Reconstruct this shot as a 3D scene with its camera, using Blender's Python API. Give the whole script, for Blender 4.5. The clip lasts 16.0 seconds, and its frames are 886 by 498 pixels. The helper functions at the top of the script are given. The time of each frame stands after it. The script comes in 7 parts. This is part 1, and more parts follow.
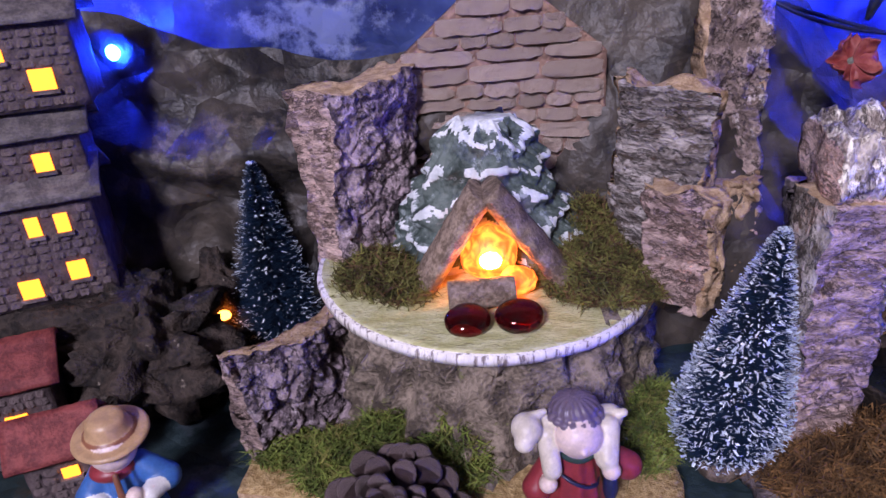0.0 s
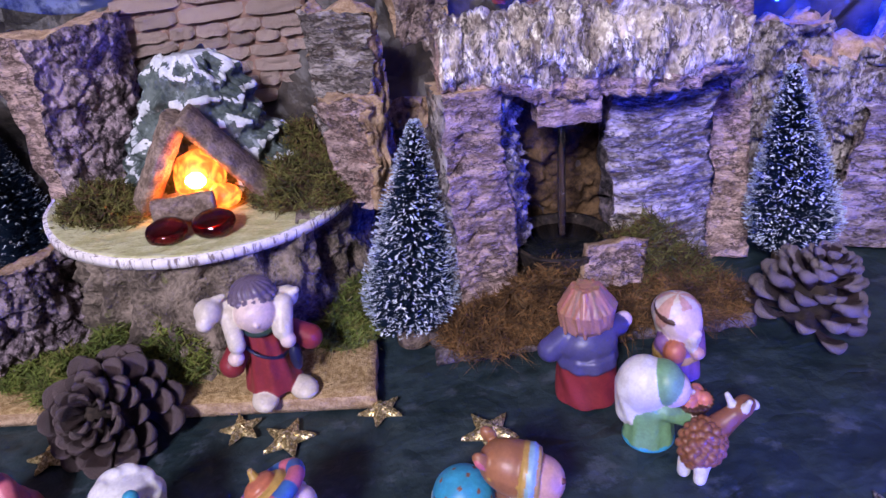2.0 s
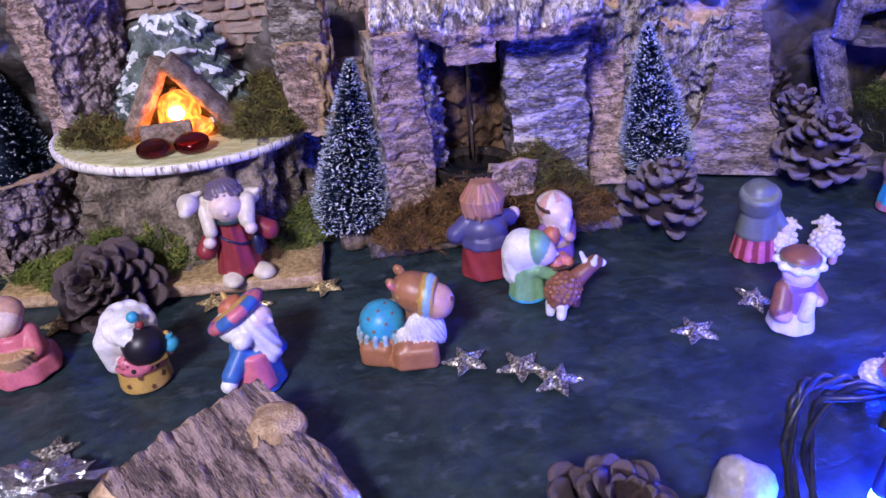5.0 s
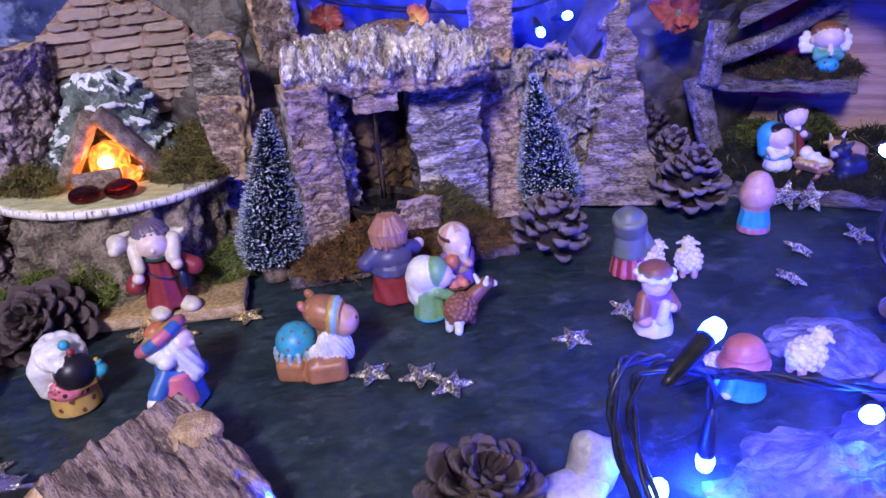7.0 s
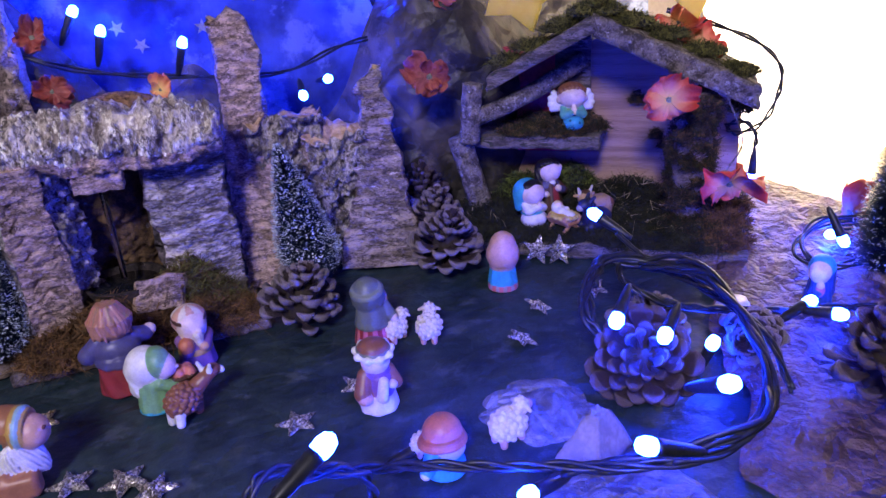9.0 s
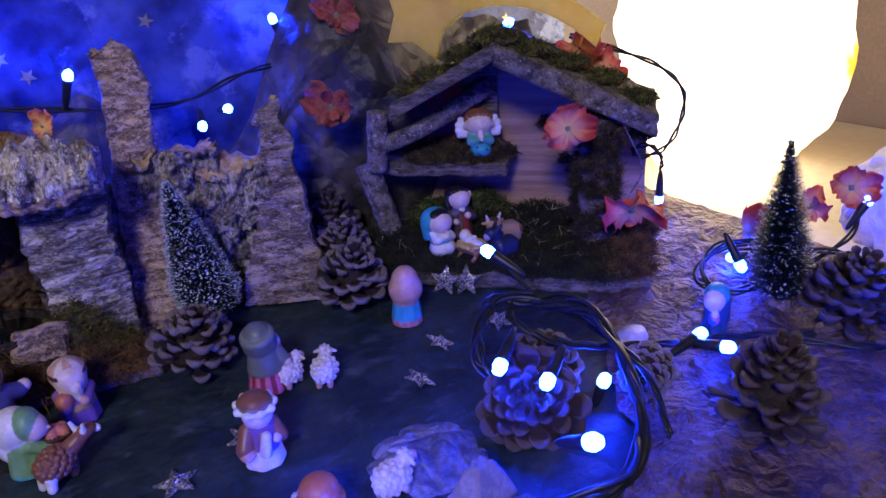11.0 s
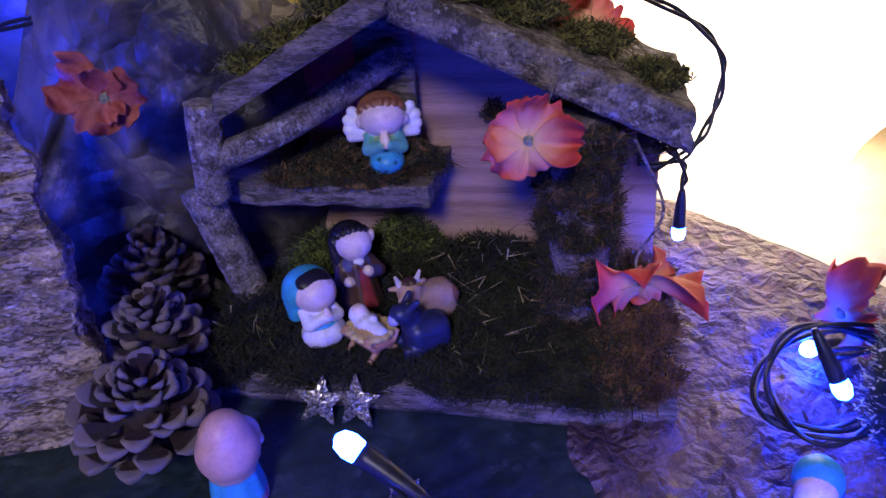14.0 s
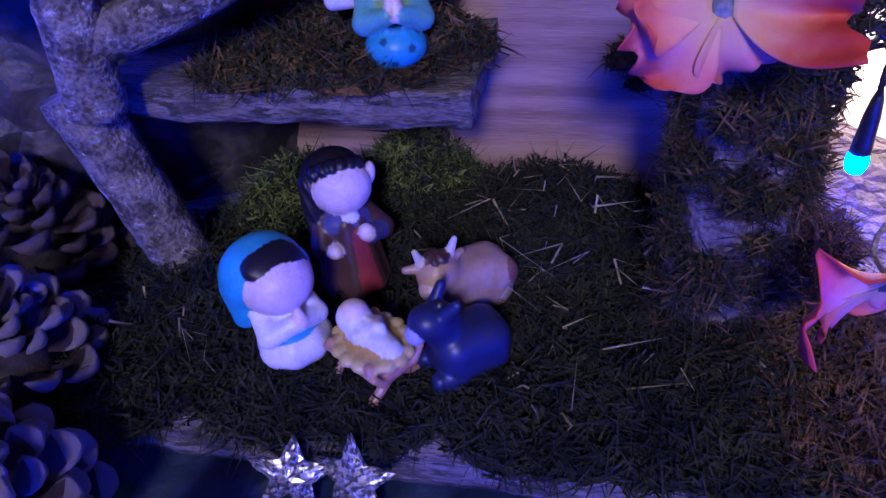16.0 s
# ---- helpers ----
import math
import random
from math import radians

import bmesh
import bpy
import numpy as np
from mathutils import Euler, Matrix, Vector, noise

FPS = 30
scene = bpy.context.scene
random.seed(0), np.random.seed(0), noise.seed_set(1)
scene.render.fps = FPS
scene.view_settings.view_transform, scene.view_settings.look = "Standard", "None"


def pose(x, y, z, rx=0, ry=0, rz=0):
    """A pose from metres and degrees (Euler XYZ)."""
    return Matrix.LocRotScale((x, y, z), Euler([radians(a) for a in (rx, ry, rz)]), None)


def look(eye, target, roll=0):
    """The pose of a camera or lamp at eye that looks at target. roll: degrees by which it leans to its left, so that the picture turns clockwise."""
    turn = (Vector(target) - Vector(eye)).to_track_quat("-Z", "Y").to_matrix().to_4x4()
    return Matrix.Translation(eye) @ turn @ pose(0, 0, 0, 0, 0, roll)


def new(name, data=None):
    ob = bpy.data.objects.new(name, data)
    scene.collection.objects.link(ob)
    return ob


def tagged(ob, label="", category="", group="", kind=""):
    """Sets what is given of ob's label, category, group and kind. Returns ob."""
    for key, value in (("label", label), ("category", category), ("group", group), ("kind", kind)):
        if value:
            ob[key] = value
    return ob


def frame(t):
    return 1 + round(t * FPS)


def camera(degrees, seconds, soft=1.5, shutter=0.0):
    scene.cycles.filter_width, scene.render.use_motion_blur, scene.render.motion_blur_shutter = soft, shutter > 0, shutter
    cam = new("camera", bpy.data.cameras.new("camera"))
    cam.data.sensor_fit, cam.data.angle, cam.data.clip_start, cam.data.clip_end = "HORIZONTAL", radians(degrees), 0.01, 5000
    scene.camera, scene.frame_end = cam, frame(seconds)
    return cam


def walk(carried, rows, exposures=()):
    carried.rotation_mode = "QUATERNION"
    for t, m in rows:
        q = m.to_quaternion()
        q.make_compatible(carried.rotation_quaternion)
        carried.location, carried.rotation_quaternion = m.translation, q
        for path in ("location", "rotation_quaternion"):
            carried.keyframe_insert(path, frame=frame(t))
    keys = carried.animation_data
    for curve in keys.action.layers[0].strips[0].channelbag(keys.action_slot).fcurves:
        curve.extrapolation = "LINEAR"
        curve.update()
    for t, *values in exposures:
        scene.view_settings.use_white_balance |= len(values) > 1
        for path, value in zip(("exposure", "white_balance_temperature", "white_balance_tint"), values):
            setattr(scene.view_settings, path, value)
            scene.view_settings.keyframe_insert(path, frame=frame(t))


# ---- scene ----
cam = camera(64.2, 16.0)
METRES, EYE, TILT, LEAN, TURN = 1.0, 0.278, -26.9, 3.95, 0.0
ROWS = [
    (0.0, 0.0, 0.0, 0.0, 0.0, 0.0, -0.0),
    (0.5, 0.0241, -0.0055, 0.0, -1.95, -0.18, 1.35),
    (1.0, 0.0585, -0.017, -0.0054, -4.82, -0.69, 3.35),
    (1.5, 0.0903, -0.0375, -0.0251, -6.12, -1.46, 5.66),
    (2.0, 0.1095, -0.0578, -0.0458, -7.72, -2.11, 5.93),
    (2.5, 0.1203, -0.0756, -0.0561, -9.14, -1.91, 6.02),
    (3.0, 0.1214, -0.0972, -0.0695, -9.32, -1.37, 6.25),
    (3.5, 0.117, -0.1192, -0.0853, -9.54, -1.28, 6.63),
    (4.0, 0.1126, -0.1322, -0.0995, -9.65, -1.47, 6.33),
    (6.5, 0.1149, -0.2118, -0.1384, -12.89, 1.41, 7.34),
    (7.0, 0.1276, -0.2239, -0.1337, -14.51, 2.32, 8.26),
    (7.5, 0.1477, -0.2345, -0.1316, -16.66, 2.66, 9.58),
    (8.0, 0.1807, -0.2414, -0.131, -19.45, 2.35, 10.38),
    (8.5, 0.2077, -0.2495, -0.1246, -21.75, 2.83, 11.42),
    (9.0, 0.2316, -0.2553, -0.1186, -24.19, 2.88, 12.09),
    (9.5, 0.2457, -0.2639, -0.1162, -25.47, 3.08, 12.81),
    (12.0, 0.326, -0.2644, -0.0931, -29.88, 1.69, 14.61),
    (12.5, 0.3631, -0.2327, -0.0739, -31.04, 1.34, 15.29),
    (13.0, 0.4109, -0.1789, -0.0591, -30.57, -0.09, 15.71),
    (13.5, 0.45, -0.1215, -0.0385, -30.77, -1.21, 15.44),
    (14.0, 0.4744, -0.0632, -0.0284, -29.71, -2.78, 14.94),
    (14.5, 0.4926, -0.0121, -0.0207, -29.89, -4.37, 13.62),
    (15.0, 0.5115, 0.0295, -0.0148, -30.36, -6.16, 13.45),
    (15.5, 0.5212, 0.0623, -0.0095, -31.04, -9.09, 13.94),
    (16.0, 0.5433, 0.0924, -0.0077, -30.91, -12.74, 14.93),
]
EXPO = [(0, 0.34, 6500, 10), (4, 0.48, 6500, 10), (7, 0.4, 6500, 10), (9, -0.1, 6500, 10), (9.5, -0.22, 6500, 10), (12, -1.05, 6500, 10), (13, -1.0, 6500, 10), (14, -0.45, 6450, 12), (15, 0.05, 5850, 14), (15.5, -0.08, 5550, 30), (16, -0.28, 5350, 34)]
walk(cam, [(t, pose(0, 0, EYE, TILT, LEAN, TURN) @ pose(METRES * x, METRES * y, METRES * z, 90 + pitch, roll, yaw)) for t, x, y, z, yaw, pitch, roll in ROWS], EXPO)

# ---- room and light ----


def part(name, bm, mats, parent=None, label="", smooth=True, m=None):
    """Link a bmesh as one mesh object, under a thing or a part."""
    me = bpy.data.meshes.new(name)
    bm.to_mesh(me)
    bm.free()
    for mat in mats if isinstance(mats, (list, tuple)) else [mats]:
        me.materials.append(mat)
    if smooth:
        me.shade_smooth()
    ob = new(name, me)
    if parent:
        ob.parent = parent
    if m is not None:
        ob.matrix_basis = m
    if label:
        tagged(ob, label)
    return ob


def piece(name, mesh, parent, m):
    ob = new(name, mesh)
    ob.parent = parent
    ob.matrix_basis = m
    return ob


def thing(name, label, category, m=None, group="", kind=""):
    ob = new(name)
    ob.empty_display_size = 0.01
    if m is not None:
        ob.matrix_basis = m
    return tagged(ob, label, category, group, kind)


def fbm(x, y, z, s, octaves=4):
    return noise.fractal(Vector((x * s, y * s, z * s)), 0.9, 2.1, octaves)


def ridge(x, y, z, s, octaves=4):
    return noise.ridged_multi_fractal(Vector((x * s, y * s, z * s)), 0.9, 2.1, octaves, 1.0, 2.0)


# ---- materials ----
def surface(name, low, high, scale=120.0, rough=0.8, bump=0.3, fine=900.0, metal=0.0, dirt=None, dirt_at=0.6, stretch=(1, 1, 1), spec=0.4, coat=0.0, distance=0.002, crinkle=0.0, crack=None):
    """A worn procedural surface: two tones mixed by noise at two scales, a sprinkle of a third tone, and a bump."""
    mat = bpy.data.materials.new(name)
    mat.use_nodes = True
    nt = mat.node_tree
    n, l = nt.nodes, nt.links
    p = n["Principled BSDF"]
    co = n.new("ShaderNodeTexCoord")
    mp = n.new("ShaderNodeMapping")
    mp.inputs["Scale"].default_value = stretch
    l.new(co.outputs["Object"], mp.inputs["Vector"])
    a = n.new("ShaderNodeTexNoise")
    a.inputs["Scale"].default_value = scale
    a.inputs["Detail"].default_value = 6
    b = n.new("ShaderNodeTexNoise")
    b.inputs["Scale"].default_value = fine
    b.inputs["Detail"].default_value = 4
    for t in (a, b):
        l.new(mp.outputs["Vector"], t.inputs["Vector"])
    info = n.new("ShaderNodeObjectInfo")
    add = n.new("ShaderNodeMath")
    add.operation = "MULTIPLY_ADD"
    l.new(b.outputs["Fac"], add.inputs[0])
    add.inputs[1].default_value = 0.6
    l.new(a.outputs["Fac"], add.inputs[2])
    r = n.new("ShaderNodeValToRGB")
    r.color_ramp.elements[0].position, r.color_ramp.elements[1].position = 0.67, 0.95
    r.color_ramp.elements[0].color, r.color_ramp.elements[1].color = (*low, 1), (*high, 1)
    l.new(add.outputs[0], r.inputs[0])
    out = r.outputs["Color"]
    if dirt:
        c = n.new("ShaderNodeTexNoise")
        c.inputs["Scale"].default_value = scale * 1.7
        c.inputs["Detail"].default_value = 8
        c.inputs["Roughness"].default_value = 0.7
        l.new(mp.outputs["Vector"], c.inputs["Vector"])
        q = n.new("ShaderNodeValToRGB")
        q.color_ramp.elements[0].position, q.color_ramp.elements[1].position = dirt_at - 0.06, dirt_at + 0.015
        l.new(c.outputs["Fac"], q.inputs[0])
        mix = n.new("ShaderNodeMixRGB")
        l.new(q.outputs["Color"], mix.inputs[0])
        l.new(out, mix.inputs[1])
        mix.inputs[2].default_value = (*dirt, 1)
        out = mix.outputs[0]
    relief, groove = add.outputs[0], None
    if crack:
        cm, cn = n.new("ShaderNodeMapping"), n.new("ShaderNodeTexNoise")
        cm.inputs["Scale"].default_value = crack[1]
        cn.inputs["Scale"].default_value, cn.inputs["Detail"].default_value = crack[0], 7
        cn.inputs["Roughness"].default_value = 0.68
        l.new(co.outputs["Object"], cm.inputs["Vector"])
        l.new(cm.outputs["Vector"], cn.inputs["Vector"])
        groove = n.new("ShaderNodeValToRGB")
        e = groove.color_ramp.elements
        e[0].position, e[1].position = 0.44, 0.56
        e[0].color = e[1].color = (1, 1, 1, 1)
        for at, g in ((0.482, 1.0), (0.5, 0.0), (0.512, 1.0), (0.36, 1.0), (0.33, 0.1)):
            e.new(at).color = (g, g, g, 1)
        l.new(cn.outputs["Fac"], groove.inputs[0])
        cx = n.new("ShaderNodeMixRGB")
        l.new(groove.outputs["Color"], cx.inputs[0])
        cx.inputs[1].default_value = (*[c * 0.6 for c in low], 1)
        l.new(out, cx.inputs[2])
        out = cx.outputs[0]
        cut = n.new("ShaderNodeMath")
        cut.operation = "MULTIPLY_ADD"
        l.new(groove.outputs["Color"], cut.inputs[0])
        cut.inputs[1].default_value = 0.3
        l.new(add.outputs[0], cut.inputs[2])
        relief = cut.outputs[0]
    hsv = n.new("ShaderNodeHueSaturation")
    rnd = n.new("ShaderNodeMapRange")
    rnd.inputs["To Min"].default_value, rnd.inputs["To Max"].default_value = 0.8, 1.2
    l.new(info.outputs["Random"], rnd.inputs["Value"])
    l.new(rnd.outputs[0], hsv.inputs["Value"])
    l.new(out, hsv.inputs["Color"])
    l.new(hsv.outputs[0], p.inputs["Base Color"])
    bp = n.new("ShaderNodeBump")
    bp.inputs["Strength"].default_value = bump
    bp.inputs["Distance"].default_value = distance
    if crinkle:
        vo = n.new("ShaderNodeTexVoronoi")
        vo.feature = "DISTANCE_TO_EDGE"
        vo.inputs["Scale"].default_value = crinkle
        warp = n.new("ShaderNodeVectorMath")
        warp.operation = "MULTIPLY_ADD"
        l.new(a.outputs["Color"], warp.inputs[0])
        warp.inputs[1].default_value = (1.2 / crinkle,) * 3
        l.new(mp.outputs["Vector"], warp.inputs[2])
        l.new(warp.outputs[0], vo.inputs["Vector"])
        cr = n.new("ShaderNodeMath")
        cr.operation = "MULTIPLY_ADD"
        l.new(vo.outputs["Distance"], cr.inputs[0])
        cr.inputs[1].default_value = 1.6
        l.new(add.outputs[0], cr.inputs[2])
        l.new(cr.outputs[0], bp.inputs["Height"])
    else:
        l.new(relief, bp.inputs["Height"])
    l.new(bp.outputs[0], p.inputs["Normal"])
    p.inputs["Roughness"].default_value = rough
    p.inputs["Metallic"].default_value = metal
    p.inputs["Specular IOR Level"].default_value = spec
    p.inputs["Coat Weight"].default_value = coat
    return mat


def glowing(name, colour, strength):
    mat = bpy.data.materials.new(name)
    mat.use_nodes = True
    p = mat.node_tree.nodes["Principled BSDF"]
    p.inputs["Base Color"].default_value = (*colour, 1)
    p.inputs["Emission Color"].default_value = (*colour, 1)
    p.inputs["Emission Strength"].default_value = strength
    return mat


def glass(name, colour, rough=0.02, ior=1.45):
    mat = bpy.data.materials.new(name)
    mat.use_nodes = True
    p = mat.node_tree.nodes["Principled BSDF"]
    p.inputs["Base Color"].default_value = (*colour, 1)
    p.inputs["Transmission Weight"].default_value = 1.0
    p.inputs["Roughness"].default_value = rough
    p.inputs["IOR"].default_value = ior
    return mat


M_CLOTH = surface("green_cloth", (0.01, 0.021, 0.023), (0.027, 0.045, 0.05), 22, 0.5, 0.8, 110, dirt=(0.05, 0.066, 0.078), dirt_at=0.62, distance=0.003, crinkle=26, stretch=(1, 1.15, 1))
M_KRAFT = surface("crumpled_paper", (0.075, 0.045, 0.05), (0.2, 0.125, 0.125), 40, 0.5, 1.0, 300, distance=0.006, crinkle=75)
M_ROCKPAPER = surface("rock_paper", (0.02, 0.018, 0.016), (0.1, 0.083, 0.066), 10, 0.5, 0.6, 60, dirt=(0.15, 0.125, 0.1), dirt_at=0.64, distance=0.01, crinkle=26)
M_SATIN = surface("blue_white_paper", (0.07, 0.07, 0.085), (0.2, 0.2, 0.235), 30, 0.35, 0.8, 200, distance=0.006, crinkle=50)
M_SKY = surface("night_sky_paper", (0.014, 0.022, 0.085), (0.075, 0.11, 0.27), 9, 0.3, 0.5, 45, dirt=(0.17, 0.21, 0.36), dirt_at=0.6, distance=0.006, crinkle=18)
M_GOLDPRINT = surface("gold_print", (0.42, 0.36, 0.16), (0.6, 0.52, 0.26), 300, 0.35, 0.1, 900, metal=0.6)
M_CREAM = surface("cream_lacquer", (0.62, 0.56, 0.42), (0.72, 0.66, 0.52), 6, 0.4, 0.05, 80)
M_WALL = surface("wall_plaster", (0.19, 0.16, 0.155), (0.24, 0.205, 0.195), 8, 0.9, 0.15, 200)
M_CORK = surface("cork_bark", (0.13, 0.095, 0.08), (0.42, 0.32, 0.27), 70, 0.9, 1.0, 420, dirt=(0.56, 0.5, 0.46), dirt_at=0.63, distance=0.004, crack=(50, (1, 1, 1.2)))
M_CORKPINK = surface("cork_bark_weathered", (0.24, 0.165, 0.14), (0.68, 0.5, 0.44), 90, 0.9, 1.0, 500, dirt=(0.1, 0.065, 0.055), dirt_at=0.66, stretch=(1, 1, 2.5), distance=0.004, crack=(42, (0.7, 0.7, 1.5)))
M_CORKDARK = surface("dark_bark", (0.05, 0.04, 0.042), (0.2, 0.16, 0.16), 80, 0.85, 1.0, 400, dirt=(0.36, 0.32, 0.33), dirt_at=0.68, distance=0.004)
M_CORKPURPLE = surface("purple_grey_bark", (0.09, 0.066, 0.074), (0.42, 0.33, 0.35), 80, 0.85, 1.0, 420, dirt=(0.5, 0.43, 0.44), dirt_at=0.64, distance=0.004, crack=(55, (1.2, 1.2, 0.8)))
M_CORKLILAC = surface("lilac_grey_bark", (0.13, 0.1, 0.095), (0.4, 0.32, 0.31), 70, 0.88, 1.0, 420, dirt=(0.55, 0.48, 0.46), dirt_at=0.65, stretch=(0.8, 0.8, 1.8), distance=0.004, crack=(50, (0.5, 0.5, 1.8)))
M_CORKCUT = surface("cut_cork", (0.34, 0.22, 0.12), (0.58, 0.42, 0.27), 160, 0.9, 0.8, 800, dirt=(0.16, 0.1, 0.06), dirt_at=0.68, distance=0.002)
M_BIRCH = surface("pale_bark", (0.17, 0.145, 0.125), (0.52, 0.47, 0.43), 60, 0.85, 1.0, 380, dirt=(0.11, 0.085, 0.065), dirt_at=0.59, stretch=(1.7, 1.7, 0.9), distance=0.004, crack=(45, (1, 1, 1)))
M_BEAM = surface("streaked_pale_bark", (0.17, 0.135, 0.115), (0.62, 0.55, 0.46), 60, 0.85, 1.0, 420, dirt=(0.9, 0.86, 0.74), dirt_at=0.6, stretch=(1.5, 0.9, 0.8), distance=0.004, crack=(46, (1.4, 0.7, 0.7)))
M_BIRCHH = surface("pale_bark_layered", (0.16, 0.135, 0.12), (0.6, 0.54, 0.5), 60, 0.85, 1.0, 380, dirt=(0.12, 0.09, 0.07), dirt_at=0.58, stretch=(0.8, 0.8, 2.0), distance=0.004, crack=(55, (0.5, 0.5, 2.2)))
M_BARKBROWN = surface("brown_furrowed_bark", (0.09, 0.064, 0.064), (0.34, 0.25, 0.24), 90, 0.85, 1.0, 500, dirt=(0.36, 0.27, 0.18), dirt_at=0.64, stretch=(2.2, 1, 0.6), distance=0.004)
M_FOIL = surface("crumpled_foil", (0.6, 0.6, 0.62), (0.85, 0.85, 0.87), 200, 0.18, 0.6, 700, metal=1.0)
M_STUMP = surface("stump_bark", (0.09, 0.07, 0.05), (0.36, 0.29, 0.22), 70, 0.9, 1.0, 420, dirt=(0.2, 0.2, 0.08), dirt_at=0.66, distance=0.004)
M_DISC = surface("sawn_wood", (0.5, 0.49, 0.21), (0.78, 0.77, 0.43), 60, 0.75, 0.8, 420, dirt=(0.36, 0.33, 0.15), dirt_at=0.64, stretch=(1, 3, 1))
M_BIRCHRIM = surface("white_birch_rim", (0.7, 0.66, 0.6), (0.85, 0.82, 0.76), 90, 0.6, 0.2, 500, dirt=(0.2, 0.16, 0.14), dirt_at=0.58, stretch=(1.8, 1.8, 0.35))
M_CHIP = surface("pressed_wood_board", (0.3, 0.19, 0.07), (0.58, 0.42, 0.2), 300, 0.85, 0.8, 1200, distance=0.002)
M_BOARD = surface("weathered_board", (0.07, 0.056, 0.046), (0.27, 0.225, 0.195), 90, 0.85, 1.0, 600, dirt=(0.04, 0.045, 0.025), dirt_at=0.58, stretch=(0.5, 2, 2))
M_PLY = surface("plain_wood_back", (0.21, 0.125, 0.085), (0.37, 0.24, 0.175), 45, 0.6, 0.35, 700, stretch=(0.12, 1, 3.0))
M_TWIG = surface("twig_bark", (0.055, 0.045, 0.038), (0.26, 0.22, 0.19), 110, 0.9, 1.0, 600, dirt=(0.42, 0.4, 0.36), dirt_at=0.62, distance=0.004)
M_MOSS = surface("olive_moss", (0.06, 0.062, 0.015), (0.2, 0.19, 0.05), 80, 0.9, 0.2, 600)
M_MOSSGREEN = surface("green_moss", (0.05, 0.075, 0.012), (0.19, 0.24, 0.045), 80, 0.9, 0.2, 600)
M_MOSSBROWN = surface("brown_moss", (0.04, 0.022, 0.01), (0.15, 0.088, 0.036), 80, 0.9, 0.2, 600)
M_MOSSDARK = surface("dark_moss", (0.008, 0.01, 0.004), (0.034, 0.036, 0.014), 80, 0.9, 0.2, 600)
M_MOSSRUST = surface("rust_brown_moss", (0.06, 0.03, 0.01), (0.24, 0.125, 0.042), 80, 0.9, 0.2, 600)
M_STRAW = surface("straw", (0.16, 0.13, 0.06), (0.34, 0.29, 0.16), 200, 0.7, 0.1, 600)
M_STONE = surface("painted_stone_slips", (0.26, 0.155, 0.105), (0.54, 0.36, 0.25), 90, 0.85, 0.8, 450, dirt=(0.86, 0.76, 0.68), dirt_at=0.54, distance=0.002)
M_MORTAR = surface("brown_mortar", (0.16, 0.095, 0.07), (0.36, 0.23, 0.17), 120, 0.9, 0.7, 500, distance=0.002)
M_MOUNT = surface("painted_plaster_mountain", (0.04, 0.06, 0.052), (0.15, 0.19, 0.17), 60, 0.6, 0.4, 400, dirt=(0.36, 0.42, 0.42), dirt_at=0.62)
M_SNOW = surface("brushed_white_paint", (0.6, 0.64, 0.65), (0.84, 0.87, 0.88), 90, 0.6, 0.3, 500)
M_LOG = surface("small_log_bark", (0.12, 0.085, 0.06), (0.33, 0.25, 0.19), 120, 0.85, 0.8, 600, stretch=(1, 1, 1))
M_BRISTLE = surface("dark_bristles", (0.008, 0.022, 0.055), (0.026, 0.066, 0.14), 150, 0.6, 0.0, 600)
M_FROST = surface("frosted_tips", (0.5, 0.6, 0.72), (0.8, 0.87, 0.93), 150, 0.6, 0.0, 600)
M_CONE = surface("pine_cone_scale", (0.026, 0.017, 0.016), (0.12, 0.08, 0.074), 150, 0.32, 0.8, 700, stretch=(2.2, 0.5, 1), distance=0.0015)
M_CONETIP = surface("pine_cone_tip", (0.16, 0.125, 0.12), (0.47, 0.4, 0.39), 120, 0.42, 0.7, 900, dirt=(0.08, 0.055, 0.05), dirt_at=0.62)
M_CAP = surface("brown_cut_cork", (0.13, 0.07, 0.035), (0.36, 0.21, 0.1), 190, 0.95, 1.0, 900, dirt=(0.06, 0.035, 0.02), dirt_at=0.6, distance=0.003)
M_CONETIPDARK = surface("dark_pine_cone_tip", (0.045, 0.032, 0.032), (0.2, 0.15, 0.145), 220, 0.42, 0.5, 1200, dirt=(0.03, 0.02, 0.016), dirt_at=0.58)
M_CONECORE = surface("pine_cone_core", (0.02, 0.014, 0.01), (0.05, 0.035, 0.025), 200, 0.9, 0.3, 900)
M_CABLE = surface("black_cable", (0.008, 0.009, 0.012), (0.02, 0.022, 0.028), 200, 0.4, 0.05, 600)
M_LED = glowing("blue_led", (0.0045, 0.03, 1.0), 740)
M_AMBER = glowing("amber_bulb", (1.0, 0.23, 0.03), 14)
M_FIRE = glowing("fire_bulb", (1.0, 0.15, 0.018), 2.0)
_n, _l = M_FIRE.node_tree.nodes, M_FIRE.node_tree.links
_w, _r = _n.new("ShaderNodeTexNoise"), _n.new("ShaderNodeValToRGB")
_w.inputs["Scale"].default_value, _w.inputs["Distortion"].default_value = 90, 2.0
_r.color_ramp.elements[0].position, _r.color_ramp.elements[1].position = 0.4, 0.62
_r.color_ramp.elements[0].color, _r.color_ramp.elements[1].color = (0.75, 0.07, 0.01, 1), (1.0, 0.3, 0.035, 1)
_c = _n.new("ShaderNodeTexCoord")
_l.new(_c.outputs["Object"], _w.inputs["Vector"])
_l.new(_w.outputs["Fac"], _r.inputs[0])
